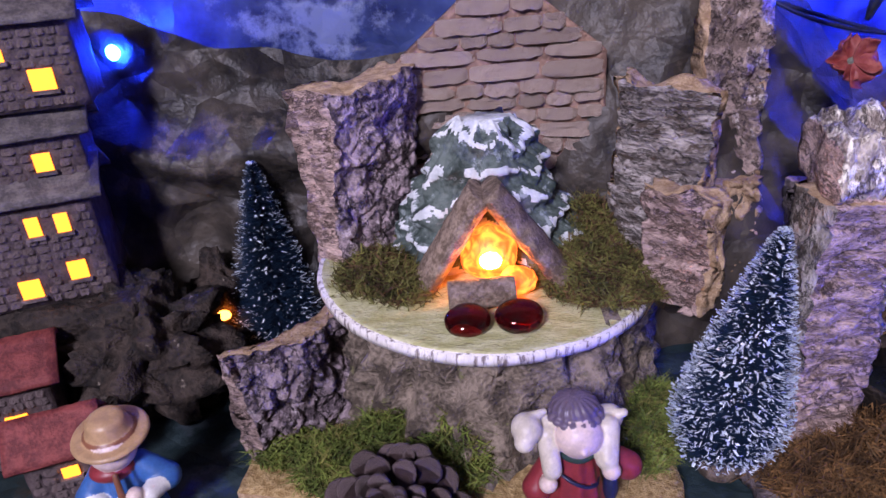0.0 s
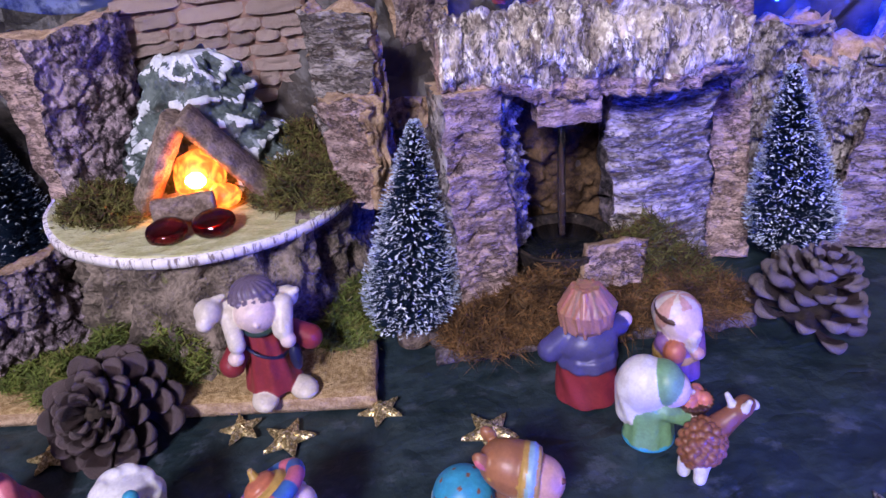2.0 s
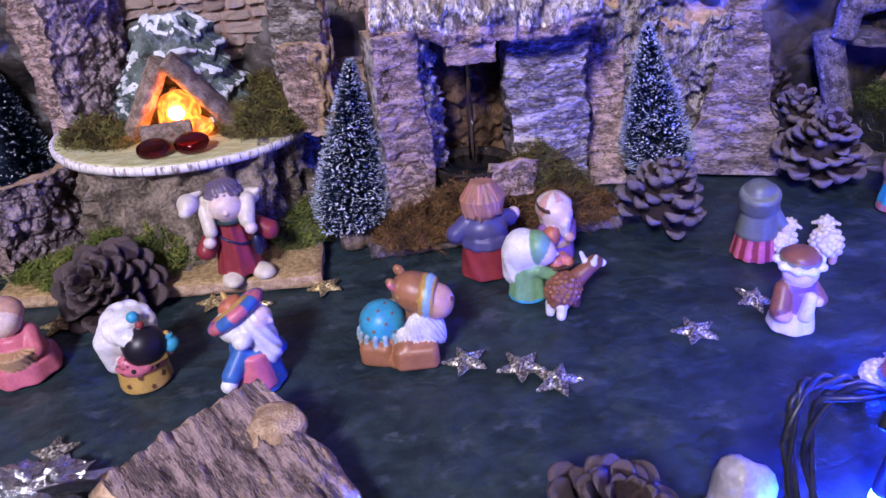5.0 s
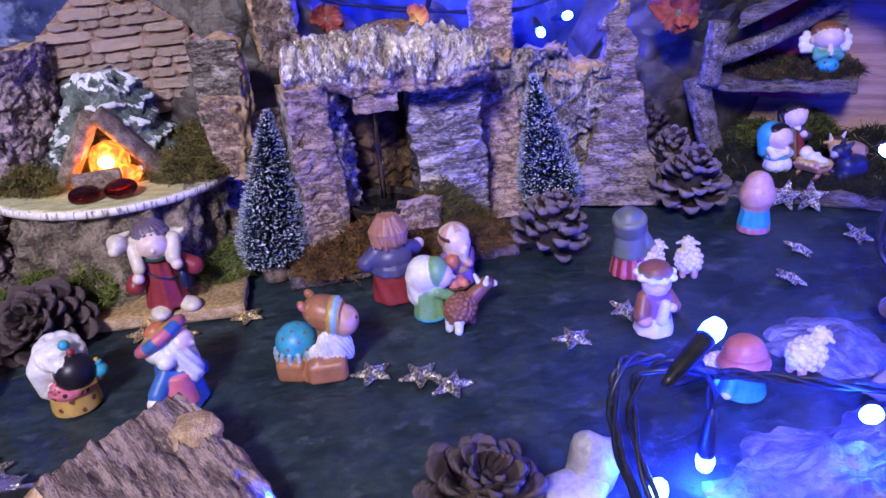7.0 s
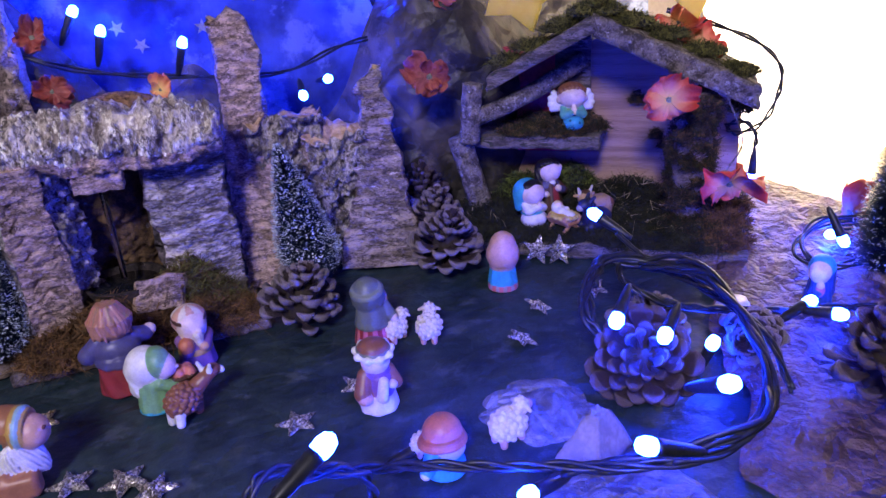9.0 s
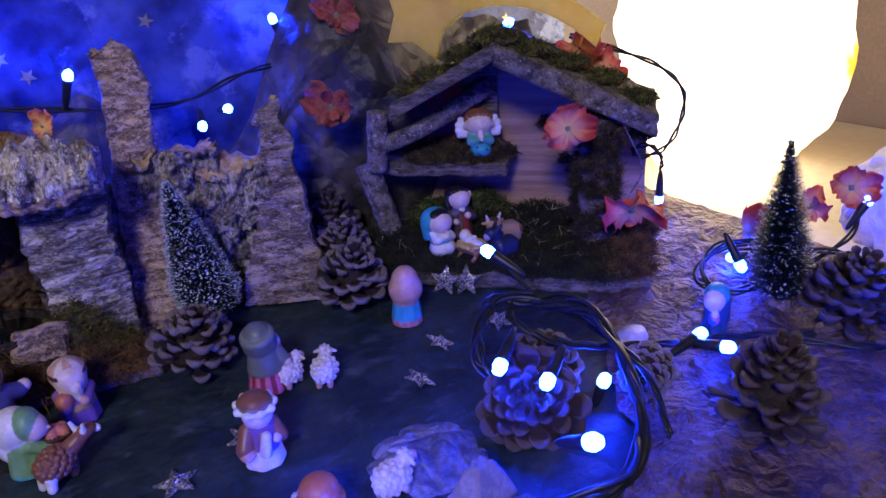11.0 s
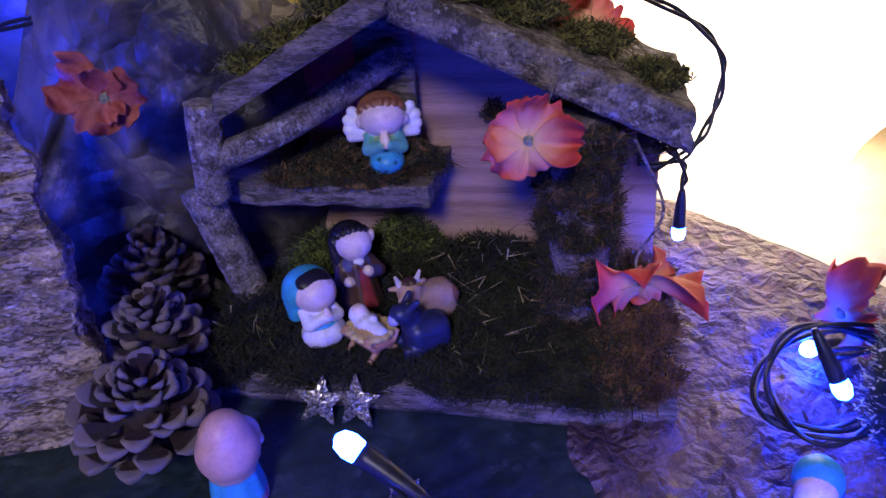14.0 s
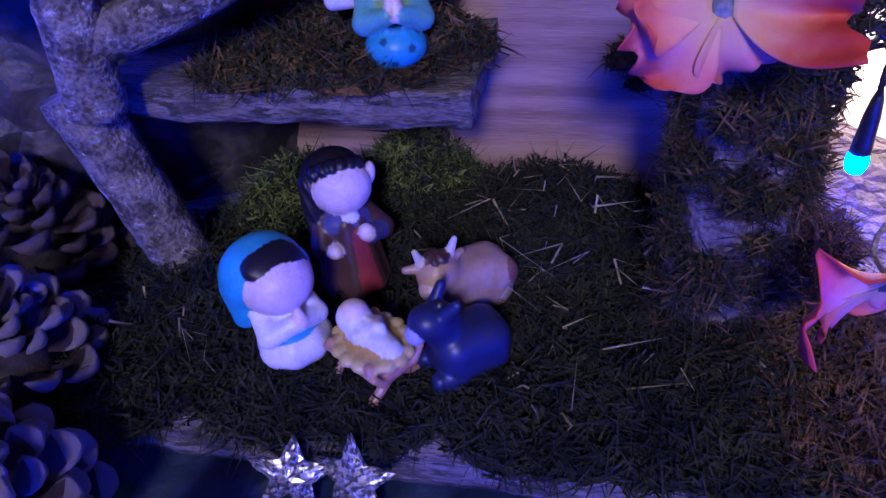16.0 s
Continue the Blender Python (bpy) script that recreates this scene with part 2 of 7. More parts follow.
_l.new(_r.outputs[0], _n["Principled BSDF"].inputs["Emission Color"])
M_FIRECORE = glowing("fire_core", (1.0, 0.3, 0.05), 190)
M_WINDOW = glowing("lit_window", (1.0, 0.28, 0.02), 2.6)
M_PLASTIC = glass("clear_plastic_rod", (0.9, 0.93, 1.0), 0.1)
M_REDGLASS = glass("dark_red_glass", (0.24, 0.01, 0.014), 0.03)
M_WATER = surface("black_water", (0.006, 0.007, 0.009), (0.012, 0.014, 0.016), 40, 0.08, 0.1, 200)
M_FELT = surface("pale_yellow_felt", (0.8, 0.66, 0.13), (0.9, 0.78, 0.22), 90, 0.95, 0.4, 900)
_n, _l = M_FELT.node_tree.nodes, M_FELT.node_tree.links
_mix, _tr = _n.new("ShaderNodeMixShader"), _n.new("ShaderNodeBsdfTranslucent")
_tr.inputs["Color"].default_value = (0.92, 0.76, 0.14, 1)
_mix.inputs[0].default_value = 0.55
_l.new(_n["Principled BSDF"].outputs[0], _mix.inputs[1])
_l.new(_tr.outputs[0], _mix.inputs[2])
_l.new(_mix.outputs[0], _n["Material Output"].inputs["Surface"])
M_COTTON = surface("white_cotton", (0.75, 0.75, 0.76), (0.88, 0.88, 0.89), 60, 0.95, 0.6, 400, distance=0.004)
M_CLAY = surface("orange_clay", (0.6, 0.27, 0.12), (0.72, 0.36, 0.18), 50, 0.5, 0.15, 300)


def petal_material(name, inner, mid, rim):
    """Silk petal: tone runs from the throat to the rim, with veins."""
    mat = surface(name, mid, mid, 60, 0.6, 0.3, 300)
    n, l = mat.node_tree.nodes, mat.node_tree.links
    co = next(q for q in n if q.type == "TEX_COORD")
    hsv = next(q for q in n if q.type == "HUE_SAT")
    ln, mul, ns = n.new("ShaderNodeVectorMath"), n.new("ShaderNodeMath"), n.new("ShaderNodeTexNoise")
    ln.operation, mul.operation = "LENGTH", "MULTIPLY_ADD"
    ns.inputs["Scale"].default_value, ns.inputs["Detail"].default_value = 220, 4
    l.new(co.outputs["Object"], ln.inputs[0])
    l.new(co.outputs["Object"], ns.inputs["Vector"])
    l.new(ns.outputs["Fac"], mul.inputs[0])
    mul.inputs[1].default_value = 0.012
    l.new(ln.outputs["Value"], mul.inputs[2])
    r = n.new("ShaderNodeValToRGB")
    r.color_ramp.elements[0].position, r.color_ramp.elements[1].position = 0.008, 0.028
    r.color_ramp.elements[0].color, r.color_ramp.elements[1].color = (*inner, 1), (*rim, 1)
    r.color_ramp.elements.new(0.018).color = (*mid, 1)
    l.new(mul.outputs[0], r.inputs[0])
    l.new(r.outputs[0], hsv.inputs["Color"])
    return mat


def glitter_material(name, low, high):
    """Glitter: tiny tilted flakes, their sparkle painted in as random base-colour brightness."""
    mat = bpy.data.materials.new(name)
    mat.use_nodes = True
    n, l = mat.node_tree.nodes, mat.node_tree.links
    p = n["Principled BSDF"]
    co, vo, r, bp = n.new("ShaderNodeTexCoord"), n.new("ShaderNodeTexVoronoi"), n.new("ShaderNodeValToRGB"), n.new("ShaderNodeBump")
    vo.inputs["Scale"].default_value = 1100
    l.new(co.outputs["Object"], vo.inputs["Vector"])
    sep = n.new("ShaderNodeSeparateColor")
    l.new(vo.outputs["Color"], sep.inputs[0])
    r.color_ramp.elements[0].position, r.color_ramp.elements[1].position = 0.25, 0.85
    r.color_ramp.elements[0].color, r.color_ramp.elements[1].color = (*low, 1), (*high, 1)
    l.new(sep.outputs[0], r.inputs[0])
    l.new(r.outputs[0], p.inputs["Base Color"])
    l.new(sep.outputs[1], bp.inputs["Height"])
    bp.inputs["Strength"].default_value, bp.inputs["Distance"].default_value = 1.0, 0.0012
    l.new(bp.outputs[0], p.inputs["Normal"])
    p.inputs["Metallic"].default_value, p.inputs["Roughness"].default_value = 0.8, 0.38
    return mat


M_PETAL = petal_material("orange_red_petal", (0.7, 0.46, 0.16), (0.74, 0.27, 0.17), (0.62, 0.06, 0.04))
M_GLITTER = glitter_material("gold_glitter", (0.34, 0.26, 0.1), (1.0, 0.86, 0.5))
M_SILVER = glitter_material("silver_glitter", (0.16, 0.145, 0.12), (0.85, 0.8, 0.68))
M_PETALDARK = surface("dark_red_petal", (0.18, 0.024, 0.022), (0.36, 0.1, 0.08), 60, 0.6, 0.3, 300)
M_PISTIL = surface("grey_green_flower_eye", (0.12, 0.13, 0.1), (0.3, 0.3, 0.24), 200, 0.7, 0.3, 600)
M_LIMESTONE = surface("beige_limestone", (0.26, 0.22, 0.19), (0.44, 0.38, 0.33), 60, 0.7, 0.4, 300)
M_CRYSTAL = surface("grey_quartz_pebble", (0.34, 0.32, 0.33), (0.56, 0.53, 0.54), 50, 0.35, 0.3, 300)
M_HOUSE = surface("painted_resin_wall", (0.05, 0.034, 0.036), (0.12, 0.088, 0.086), 130, 0.7, 0.5, 600)
M_HSTONE = surface("resin_stone", (0.08, 0.058, 0.056), (0.18, 0.138, 0.132), 130, 0.7, 0.5, 600)
M_ROOF = surface("red_resin_roof", (0.11, 0.02, 0.02), (0.22, 0.05, 0.045), 130, 0.7, 0.5, 600)
M_ROOFGREY = surface("grey_resin_roof", (0.06, 0.05, 0.05), (0.14, 0.12, 0.11), 130, 0.7, 0.5, 600)
M_LAVA = surface("brown_lava_rock", (0.01, 0.007, 0.005), (0.055, 0.039, 0.029), 60, 0.8, 1.0, 300, dirt=(0.3, 0.25, 0.2), dirt_at=0.68, distance=0.004)
M_MAROON = surface("painted_red_panel", (0.3, 0.02, 0.06), (0.45, 0.05, 0.1), 60, 0.5, 0.1, 300)

# world: dim air of the closed room
world = bpy.data.worlds.new("room_air")
world.use_nodes = True
world.node_tree.nodes["Background"].inputs["Color"].default_value = (0.5, 0.5, 0.62, 1)
world.node_tree.nodes["Background"].inputs["Strength"].default_value = 0.05
scene.world = world


def lamp(name, kind, where, energy, colour, size=0.1, target=None):
    data = bpy.data.lights.new(name, kind)
    data.energy, data.color = energy, colour
    if kind == "AREA":
        data.size = size
    else:
        data.shadow_soft_size = size
    ob = new(name, data)
    ob.matrix_basis = look(where, target) if target else Matrix.Translation(where)
    return ob


lamp("ceiling_light", "AREA", (-0.5, -1.2, 1.22), 36, (0.9, 0.83, 1.1), 0.32, (0.15, 0.25, 0))


# ---- mesh builders ----
def block(nx, ny, nz, fn, slot=lambda side, u, v, w: 0):
    """A closed box grid whose points (u, v, w in 0..1) are put in place by fn; slot picks each face's material."""
    bm = bmesh.new()
    at = {}

    def vert(i, j, k):
        if (i, j, k) not in at:
            at[i, j, k] = bm.verts.new(fn(i / nx, j / ny, k / nz))
        return at[i, j, k]

    def quad(side, c, q):
        f = bm.faces.new([vert(*p) for p in q])
        f.material_index = slot(side, *c)

    for i in range(nx):
        for k in range(nz):
            c = ((i + 0.5) / nx, 0, (k + 0.5) / nz)
            quad("front", c, [(i, 0, k), (i + 1, 0, k), (i + 1, 0, k + 1), (i, 0, k + 1)])
            quad("back", (c[0], 1, c[2]), [(i, ny, k), (i, ny, k + 1), (i + 1, ny, k + 1), (i + 1, ny, k)])
    for j in range(ny):
        for k in range(nz):
            c = (0, (j + 0.5) / ny, (k + 0.5) / nz)
            quad("left", c, [(0, j, k), (0, j, k + 1), (0, j + 1, k + 1), (0, j + 1, k)])
            quad("right", (1, c[1], c[2]), [(nx, j, k), (nx, j + 1, k), (nx, j + 1, k + 1), (nx, j, k + 1)])
    for i in range(nx):
        for j in range(ny):
            c = ((i + 0.5) / nx, (j + 0.5) / ny, 0)
            quad("under", c, [(i, j, 0), (i, j + 1, 0), (i + 1, j + 1, 0), (i + 1, j, 0)])
            quad("top", (c[0], c[1], 1), [(i, j, nz), (i + 1, j, nz), (i + 1, j + 1, nz), (i, j + 1, nz)])
    return bm


def bark(w, h, t, seed, amp=0.004, bend=0.0, taper=0.0, top=0.006, lean=0.0, furrow=(1, 1, 1), n=(60, 8, 100), front_slot=0, chunk=85, ragged=0.0, layers=0.0):
    """A split slab of bark: rough furrowed front, cut cork edges, a broken top line."""
    def fn(u, v, k):
        x, z = (u - 0.5) * w, k * h
        s = seed * 7.3
        x *= 1 - taper * k
        x += 0.006 * fbm(s, z * 3, v * 2, 9, 3) * (1 if 0.1 < k else 0.3)
        x += ragged * fbm(s, z * 22, (u > 0.5) * 3.1, 1, 3) * k * (2 * u - 1) ** 2
        z += top * fbm(s + x * 40, v * 0.7, 1.7, 1, 3) * k
        y = (v - 0.5) * t
        deep = ridge(x * furrow[0] + s, y * furrow[1], z * furrow[2], 38, 5) - 1.0
        q = Vector((x * furrow[0] + s + 0.004 * fbm(z * 50, x * 50, s, 1, 2), y * 0.3, z * furrow[2] + 0.004 * fbm(x * 60, z * 60, s + 4, 1, 2))) * chunk
        d, cells = noise.voronoi(q)
        deep = 0.85 * deep + 0.9 * noise.noise(cells[0] * 3.7) - 0.55 * max(0.0, 0.14 - (d[1] - d[0])) / 0.14 + 0.7 * fbm(x * 130 * furrow[0] + s, y * 60, z * 130 * furrow[2], 1, 4)
        if layers:
            row = z / layers + 1.3 * fbm(x * 26 + s, y * 8, z * 14, 1, 3)
            i, rest = math.floor(row), row - math.floor(row)
            deep = 0.3 * deep + 1.5 * noise.noise(Vector((x * 70 + i * 5.3 + s, i * 3.7, 0.5))) - 0.9 * max(0.0, 0.22 - rest) / 0.22 + 0.5 * rest
        y += (-deep * amp if v < 0.5 else deep * amp * 0.4) * abs(v - 0.5) * 2
        if u in (0, 1):
            x += 0.0015 * fbm(s, y * 60, z * 60, 1, 2)
        y += bend * (x / w) ** 2 * w + lean * k * h
        y += 0.004 * fbm(s + 3, x * 20, z * 14, 1, 2)
        return Vector((x, y, z))
    return block(*n, fn, lambda side, u, v, k: front_slot if side == "front" else 2 if side == "top" else 1)


def tube(points, radius, seg=8, closed_ends=True):
    """A round tube along points."""
    bm = bmesh.new()
    rings = []
    pts = [Vector(p) for p in points]
    up = Vector((0.13, 0.27, 0.95))
    for i, p in enumerate(pts):
        d = (pts[min(i + 1, len(pts) - 1)] - pts[max(i - 1, 0)]).normalized()
        a = d.cross(up)
        a = a.normalized() if a.length > 1e-3 else Vector((1, 0, 0))
        b = d.cross(a)
        r = radius(i / max(1, len(pts) - 1)) if callable(radius) else radius
        rings.append([bm.verts.new(p + r * (math.cos(q) * a + math.sin(q) * b)) for q in (2 * math.pi * s / seg for s in range(seg))])
    for r0, r1 in zip(rings, rings[1:]):
        for s in range(seg):
            bm.faces.new((r0[s], r0[(s + 1) % seg], r1[(s + 1) % seg], r1[s]))
    if closed_ends:
        bm.faces.new(rings[0][::-1])
        bm.faces.new(rings[-1])
    bmesh.ops.recalc_face_normals(bm, faces=bm.faces)
    return bm


def spline(points, steps=8):
    """Catmull-Rom points through the given ones."""
    p = [Vector(q) for q in points]
    p = [2 * p[0] - p[1]] + p + [2 * p[-1] - p[-2]]
    out = []
    for a, b, c, d in zip(p, p[1:], p[2:], p[3:]):
        for s in range(steps):
            t = s / steps
            out.append(0.5 * (2 * b + (c - a) * t + (2 * a - 5 * b + 4 * c - d) * t * t + (3 * b - a - 3 * c + d) * t ** 3))
    return out + [p[-2]]


def lathe(profile, seg=32, wobble=0.0, seed=0.0):
    """A turned form from (radius, z) pairs."""
    bm = bmesh.new()
    rings = []
    for r, z in profile:
        rings.append([bm.verts.new(((r * (1 + wobble * fbm(seed + math.cos(q), math.sin(q), z * 30, 1.3, 3))) * math.cos(q), r * (1 + wobble * fbm(seed + math.cos(q), math.sin(q), z * 30, 1.3, 3)) * math.sin(q), z)) for q in (2 * math.pi * s / seg for s in range(seg))])
    for a, b in zip(rings, rings[1:]):
        for s in range(seg):
            bm.faces.new((a[s], a[(s + 1) % seg], b[(s + 1) % seg], b[s]))
    bm.faces.new(rings[0][::-1])
    bm.faces.new(rings[-1])
    return bm


def lump(radius, seed, amp=0.25, scale=(1, 1, 1), freq=1.6, sub=4, octaves=4):
    bm = bmesh.new()
    bmesh.ops.create_icosphere(bm, subdivisions=sub, radius=1)
    for v in bm.verts:
        c = v.co.copy()
        k = 1 + amp * fbm(c.x + seed * 5, c.y, c.z, freq, octaves)
        v.co = Vector((c.x * scale[0], c.y * scale[1], c.z * scale[2])) * k * radius
    return bm


def sheet(x0, x1, y0, y1, nx, ny, fn):
    """An open sheet over a plan rectangle; fn gives each point's place."""
    bm = bmesh.new()
    g = [[bm.verts.new(fn(x0 + (x1 - x0) * i / nx, y0 + (y1 - y0) * j / ny)) for i in range(nx + 1)] for j in range(ny + 1)]
    for j in range(ny):
        for i in range(nx):
            bm.faces.new((g[j][i], g[j][i + 1], g[j + 1][i + 1], g[j + 1][i]))
    return bm


def crease(x, y, s, seed=0.0):
    """Sharp folds of crumpled paper, about -1 to 1."""
    d, _ = noise.voronoi(Vector((x * s + seed, y * s, seed)))
    return (d[1] - d[0]) - 0.35


# ---- room ----
def wall(name, x0, x1, y0, y1, z0, z1, mat, label, category):
    bm = block(2, 2, 2, lambda u, v, w: Vector((x0 + (x1 - x0) * u, y0 + (y1 - y0) * v, z0 + (z1 - z0) * w)))
    return tagged(part(name, bm, mat, smooth=False), label, category, kind="structure")


wall("wall_back", -1.9, 1.46, 0.56, 0.66, -0.85, 1.7, M_WALL, "plain grey-beige plastered wall behind the display", "wall")
wall("wall_east", 1.36, 1.46, -2.3, 0.56, -0.85, 1.7, M_WALL, "plain grey-beige plastered wall beside the salt lamp", "wall")
wall("wall_west", -1.9, -1.8, -2.3, 0.56, -0.85, 1.7, M_WALL, "plain grey-beige plastered wall", "wall")
wall("wall_front", -1.8, 1.36, -2.3, -2.2, -0.85, 1.7, M_WALL, "plain grey-beige plastered wall", "wall")
wall("ceiling", -1.9, 1.46, -2.3, 0.66, 1.7, 1.8, M_WALL, "plain pale ceiling of the room", "ceiling")
wall("floor", -1.9, 1.46, -2.3, 0.66, -0.95, -0.85, M_BOARD, "dark wooden floor of the room", "floor")
sideboard = thing("sideboard", "cream lacquered sideboard under the whole display", "sideboard")
part("top", block(2, 2, 2, lambda u, v, w: Vector((-1.0 + 2.35 * u, -0.132 + 0.682 * v, -0.034 + 0.03 * w))), M_CREAM, sideboard, smooth=False)
part("body", block(2, 2, 2, lambda u, v, w: Vector((-0.97 + 2.29 * u, -0.09 + 0.62 * v, -0.85 + 0.816 * w))), M_CREAM, sideboard, smooth=False)


# ---- ground of the display ----
def cloth_at(x, y):
    z = 0.0018 * crease(x, y, 22) + 0.0016 * fbm(x, y, 0, 14, 3)
    if y < -0.137:
        return Vector((x, -0.144 + 0.004 * fbm(x, y, 0, 12, 2), -(-0.137 - y) * 2.2))
    return Vector((x, y, z - 0.001))


tagged(part("ground", sheet(-0.98, 0.9, -0.3, 0.5, 160, 90, cloth_at), M_CLOTH), "dark green creased cloth spread under the figures", "cloth", kind="structure")


def kraft_at(x, y):
    edge = 0.5 + 0.15 * max(0, min(1, (y + 0.08) / 0.18)) + 0.02 * fbm(y, 0, 3, 16, 2)
    far = 0.895 + 0.16 * max(0, min(1, (-0.03 - y) / 0.04))
    x = edge + (x - 0.46) * (far - edge) / 0.435
    z = 0.005 + 0.009 * crease(x, y, 22, 2) + 0.006 * crease(x, y, 55, 5) + 0.004 * fbm(x, y, 4, 12, 3)
    if y < -0.137:
        return Vector((x, -0.152 + 0.3 * (z - 0.01), z - (-0.137 - y) * 1.2))
    return Vector((x, y, max(z, 0.0015)))


tagged(part("kraft_paper", sheet(0.46, 0.895, -0.3, 0.46, 120, 150, kraft_at), M_KRAFT), "crumpled pinkish-brown kraft paper laid flat as ground", "paper", kind="structure")


def fold_at(x, y):
    d = math.hypot((x - 0.436) / 0.042, (y - 0.03) / 0.036)
    return Vector((x, y, -0.002 + (0.013 + 0.02 * crease(x, y, 30, 6)) * max(0, 1 - d)))


tagged(part("paper_fold", sheet(0.394, 0.478, -0.006, 0.066, 48, 40, fold_at), M_SATIN), "small crumpled fold of paper on the cloth", "paper", kind="structure")


def sky_at(x, y):
    return Vector((x, 0.49 + 0.006 * crease(x, y, 5, 4) + 0.008 * fbm(x, y, 2, 5, 2), y))


sky = tagged(part("backdrop", sheet(-0.95, 0.93, 0.0, 0.62, 120, 50, sky_at), M_SKY), "night-blue paper sky with printed gold stars", "backdrop", kind="structure")


def star_outline(r, inner=0.42, turn=0.0, points=5):
    return [(r * (1 if i % 2 == 0 else inner) * math.sin(turn + math.pi * i / points), r * (1 if i % 2 == 0 else inner) * math.cos(turn + math.pi * i / points)) for i in range(2 * points)]


rng = random.Random(3)
star_bm = bmesh.new()
for i in range(60):
    cx, cz, r, a = rng.uniform(-0.85, 0.9), rng.uniform(0.17, 0.5), rng.choice((0.005, 0.006, 0.008)), rng.uniform(0, 6)
    star_bm.faces.new([star_bm.verts.new(sky_at(cx + p, cz + q) + Vector((0, -0.0025, 0))) for p, q in star_outline(r, 0.42, a)][::-1])
part("printed_star", star_bm, M_GOLDPRINT, sky, "printed gold stars", smooth=False)


def hill_top(x):
    base = 0.203 + 0.008 * math.sin(x * 21) + 0.015 * fbm(x, 0, 0, 7, 3)
    base += 0.09 * math.exp(-((x - 0.15) / 0.07) ** 2) + 0.075 * math.exp(-((x - 0.63) / 0.075) ** 2)
    base += 0.05 * math.exp(-((x - 0.565) / 0.06) ** 2)
    base -= 0.10 * math.exp(-((x - 0.42) / 0.075) ** 4)
    base += 0.03 * math.exp(-((x + 0.3) / 0.08) ** 2) - 0.05 * math.exp(-((x - 0.27) / 0.05) ** 2)
    return base


def hill_at(x, k):
    top = hill_top(x)
    y = 0.395 + 0.07 * k ** 1.3 + 0.03 * crease(x, k * 0.2, 6, 7) + 0.012 * crease(x, k * 0.25, 17, 3) + 0.006 * fbm(x, k * 0.2, 1, 12, 3)
    y -= 0.03 * math.exp(-((x - 0.63) / 0.09) ** 2) * (1 - k)
    y -= 0.035 * math.exp(-((x - 0.6) / 0.07) ** 2) * math.sin(math.pi * min(1, k * 1.05)) + 0.03 * crease(x, k * 0.25, 4, 9) * math.sin(math.pi * k)
    y -= 0.045 * math.exp(-((x - 0.545) / 0.055) ** 2) * math.exp(-((k - 0.8 + 1.4 * (x - 0.545)) / 0.17) ** 2)
    fold, line = math.exp(-((x + 0.11) / 0.12) ** 4), 0.72 + 0.9 * (x + 0.11)
    y += fold * (0.035 * max(0.0, line - k) - 0.02 * math.exp(-((k - line) / 0.1) ** 2))
    z = top * k + 0.008 * crease(x, k * 0.2, 14, 11) * k
    return Vector((x, min(y, 0.474), max(z, -0.001) if k > 0 else -0.001))


tagged(part("paper_hills", sheet(-0.75, 0.84, 0.0, 1.0, 280, 90, hill_at), M_ROCKPAPER), "crumpled grey-brown rock paper forming hills at the back", "paper hills", kind="structure")
def mound_at(x, y):
    if y < -0.105:
        return Vector((x, -0.105 + (y + 0.105) * 0.4, 0.02 + (y + 0.105) * 2.5))
    edge = 0.012 * fbm(x, 0, 5, 30, 3)
    hump = max(0, 1 - abs(x - 0.385) / 0.095) ** 0.8 * max(0, min(1, (-0.022 + edge - y) / 0.05))
    return Vector((x, y, -0.003 + hump * (0.034 + 0.03 * crease(x, y, 24, 3) + 0.012 * crease(x, y, 60, 8))))


tagged(part("paper_mound", sheet(0.27, 0.47, -0.13, -0.01, 60, 40, mound_at), M_SATIN), "shiny crumpled blue-white paper at the table edge", "paper", kind="structure")


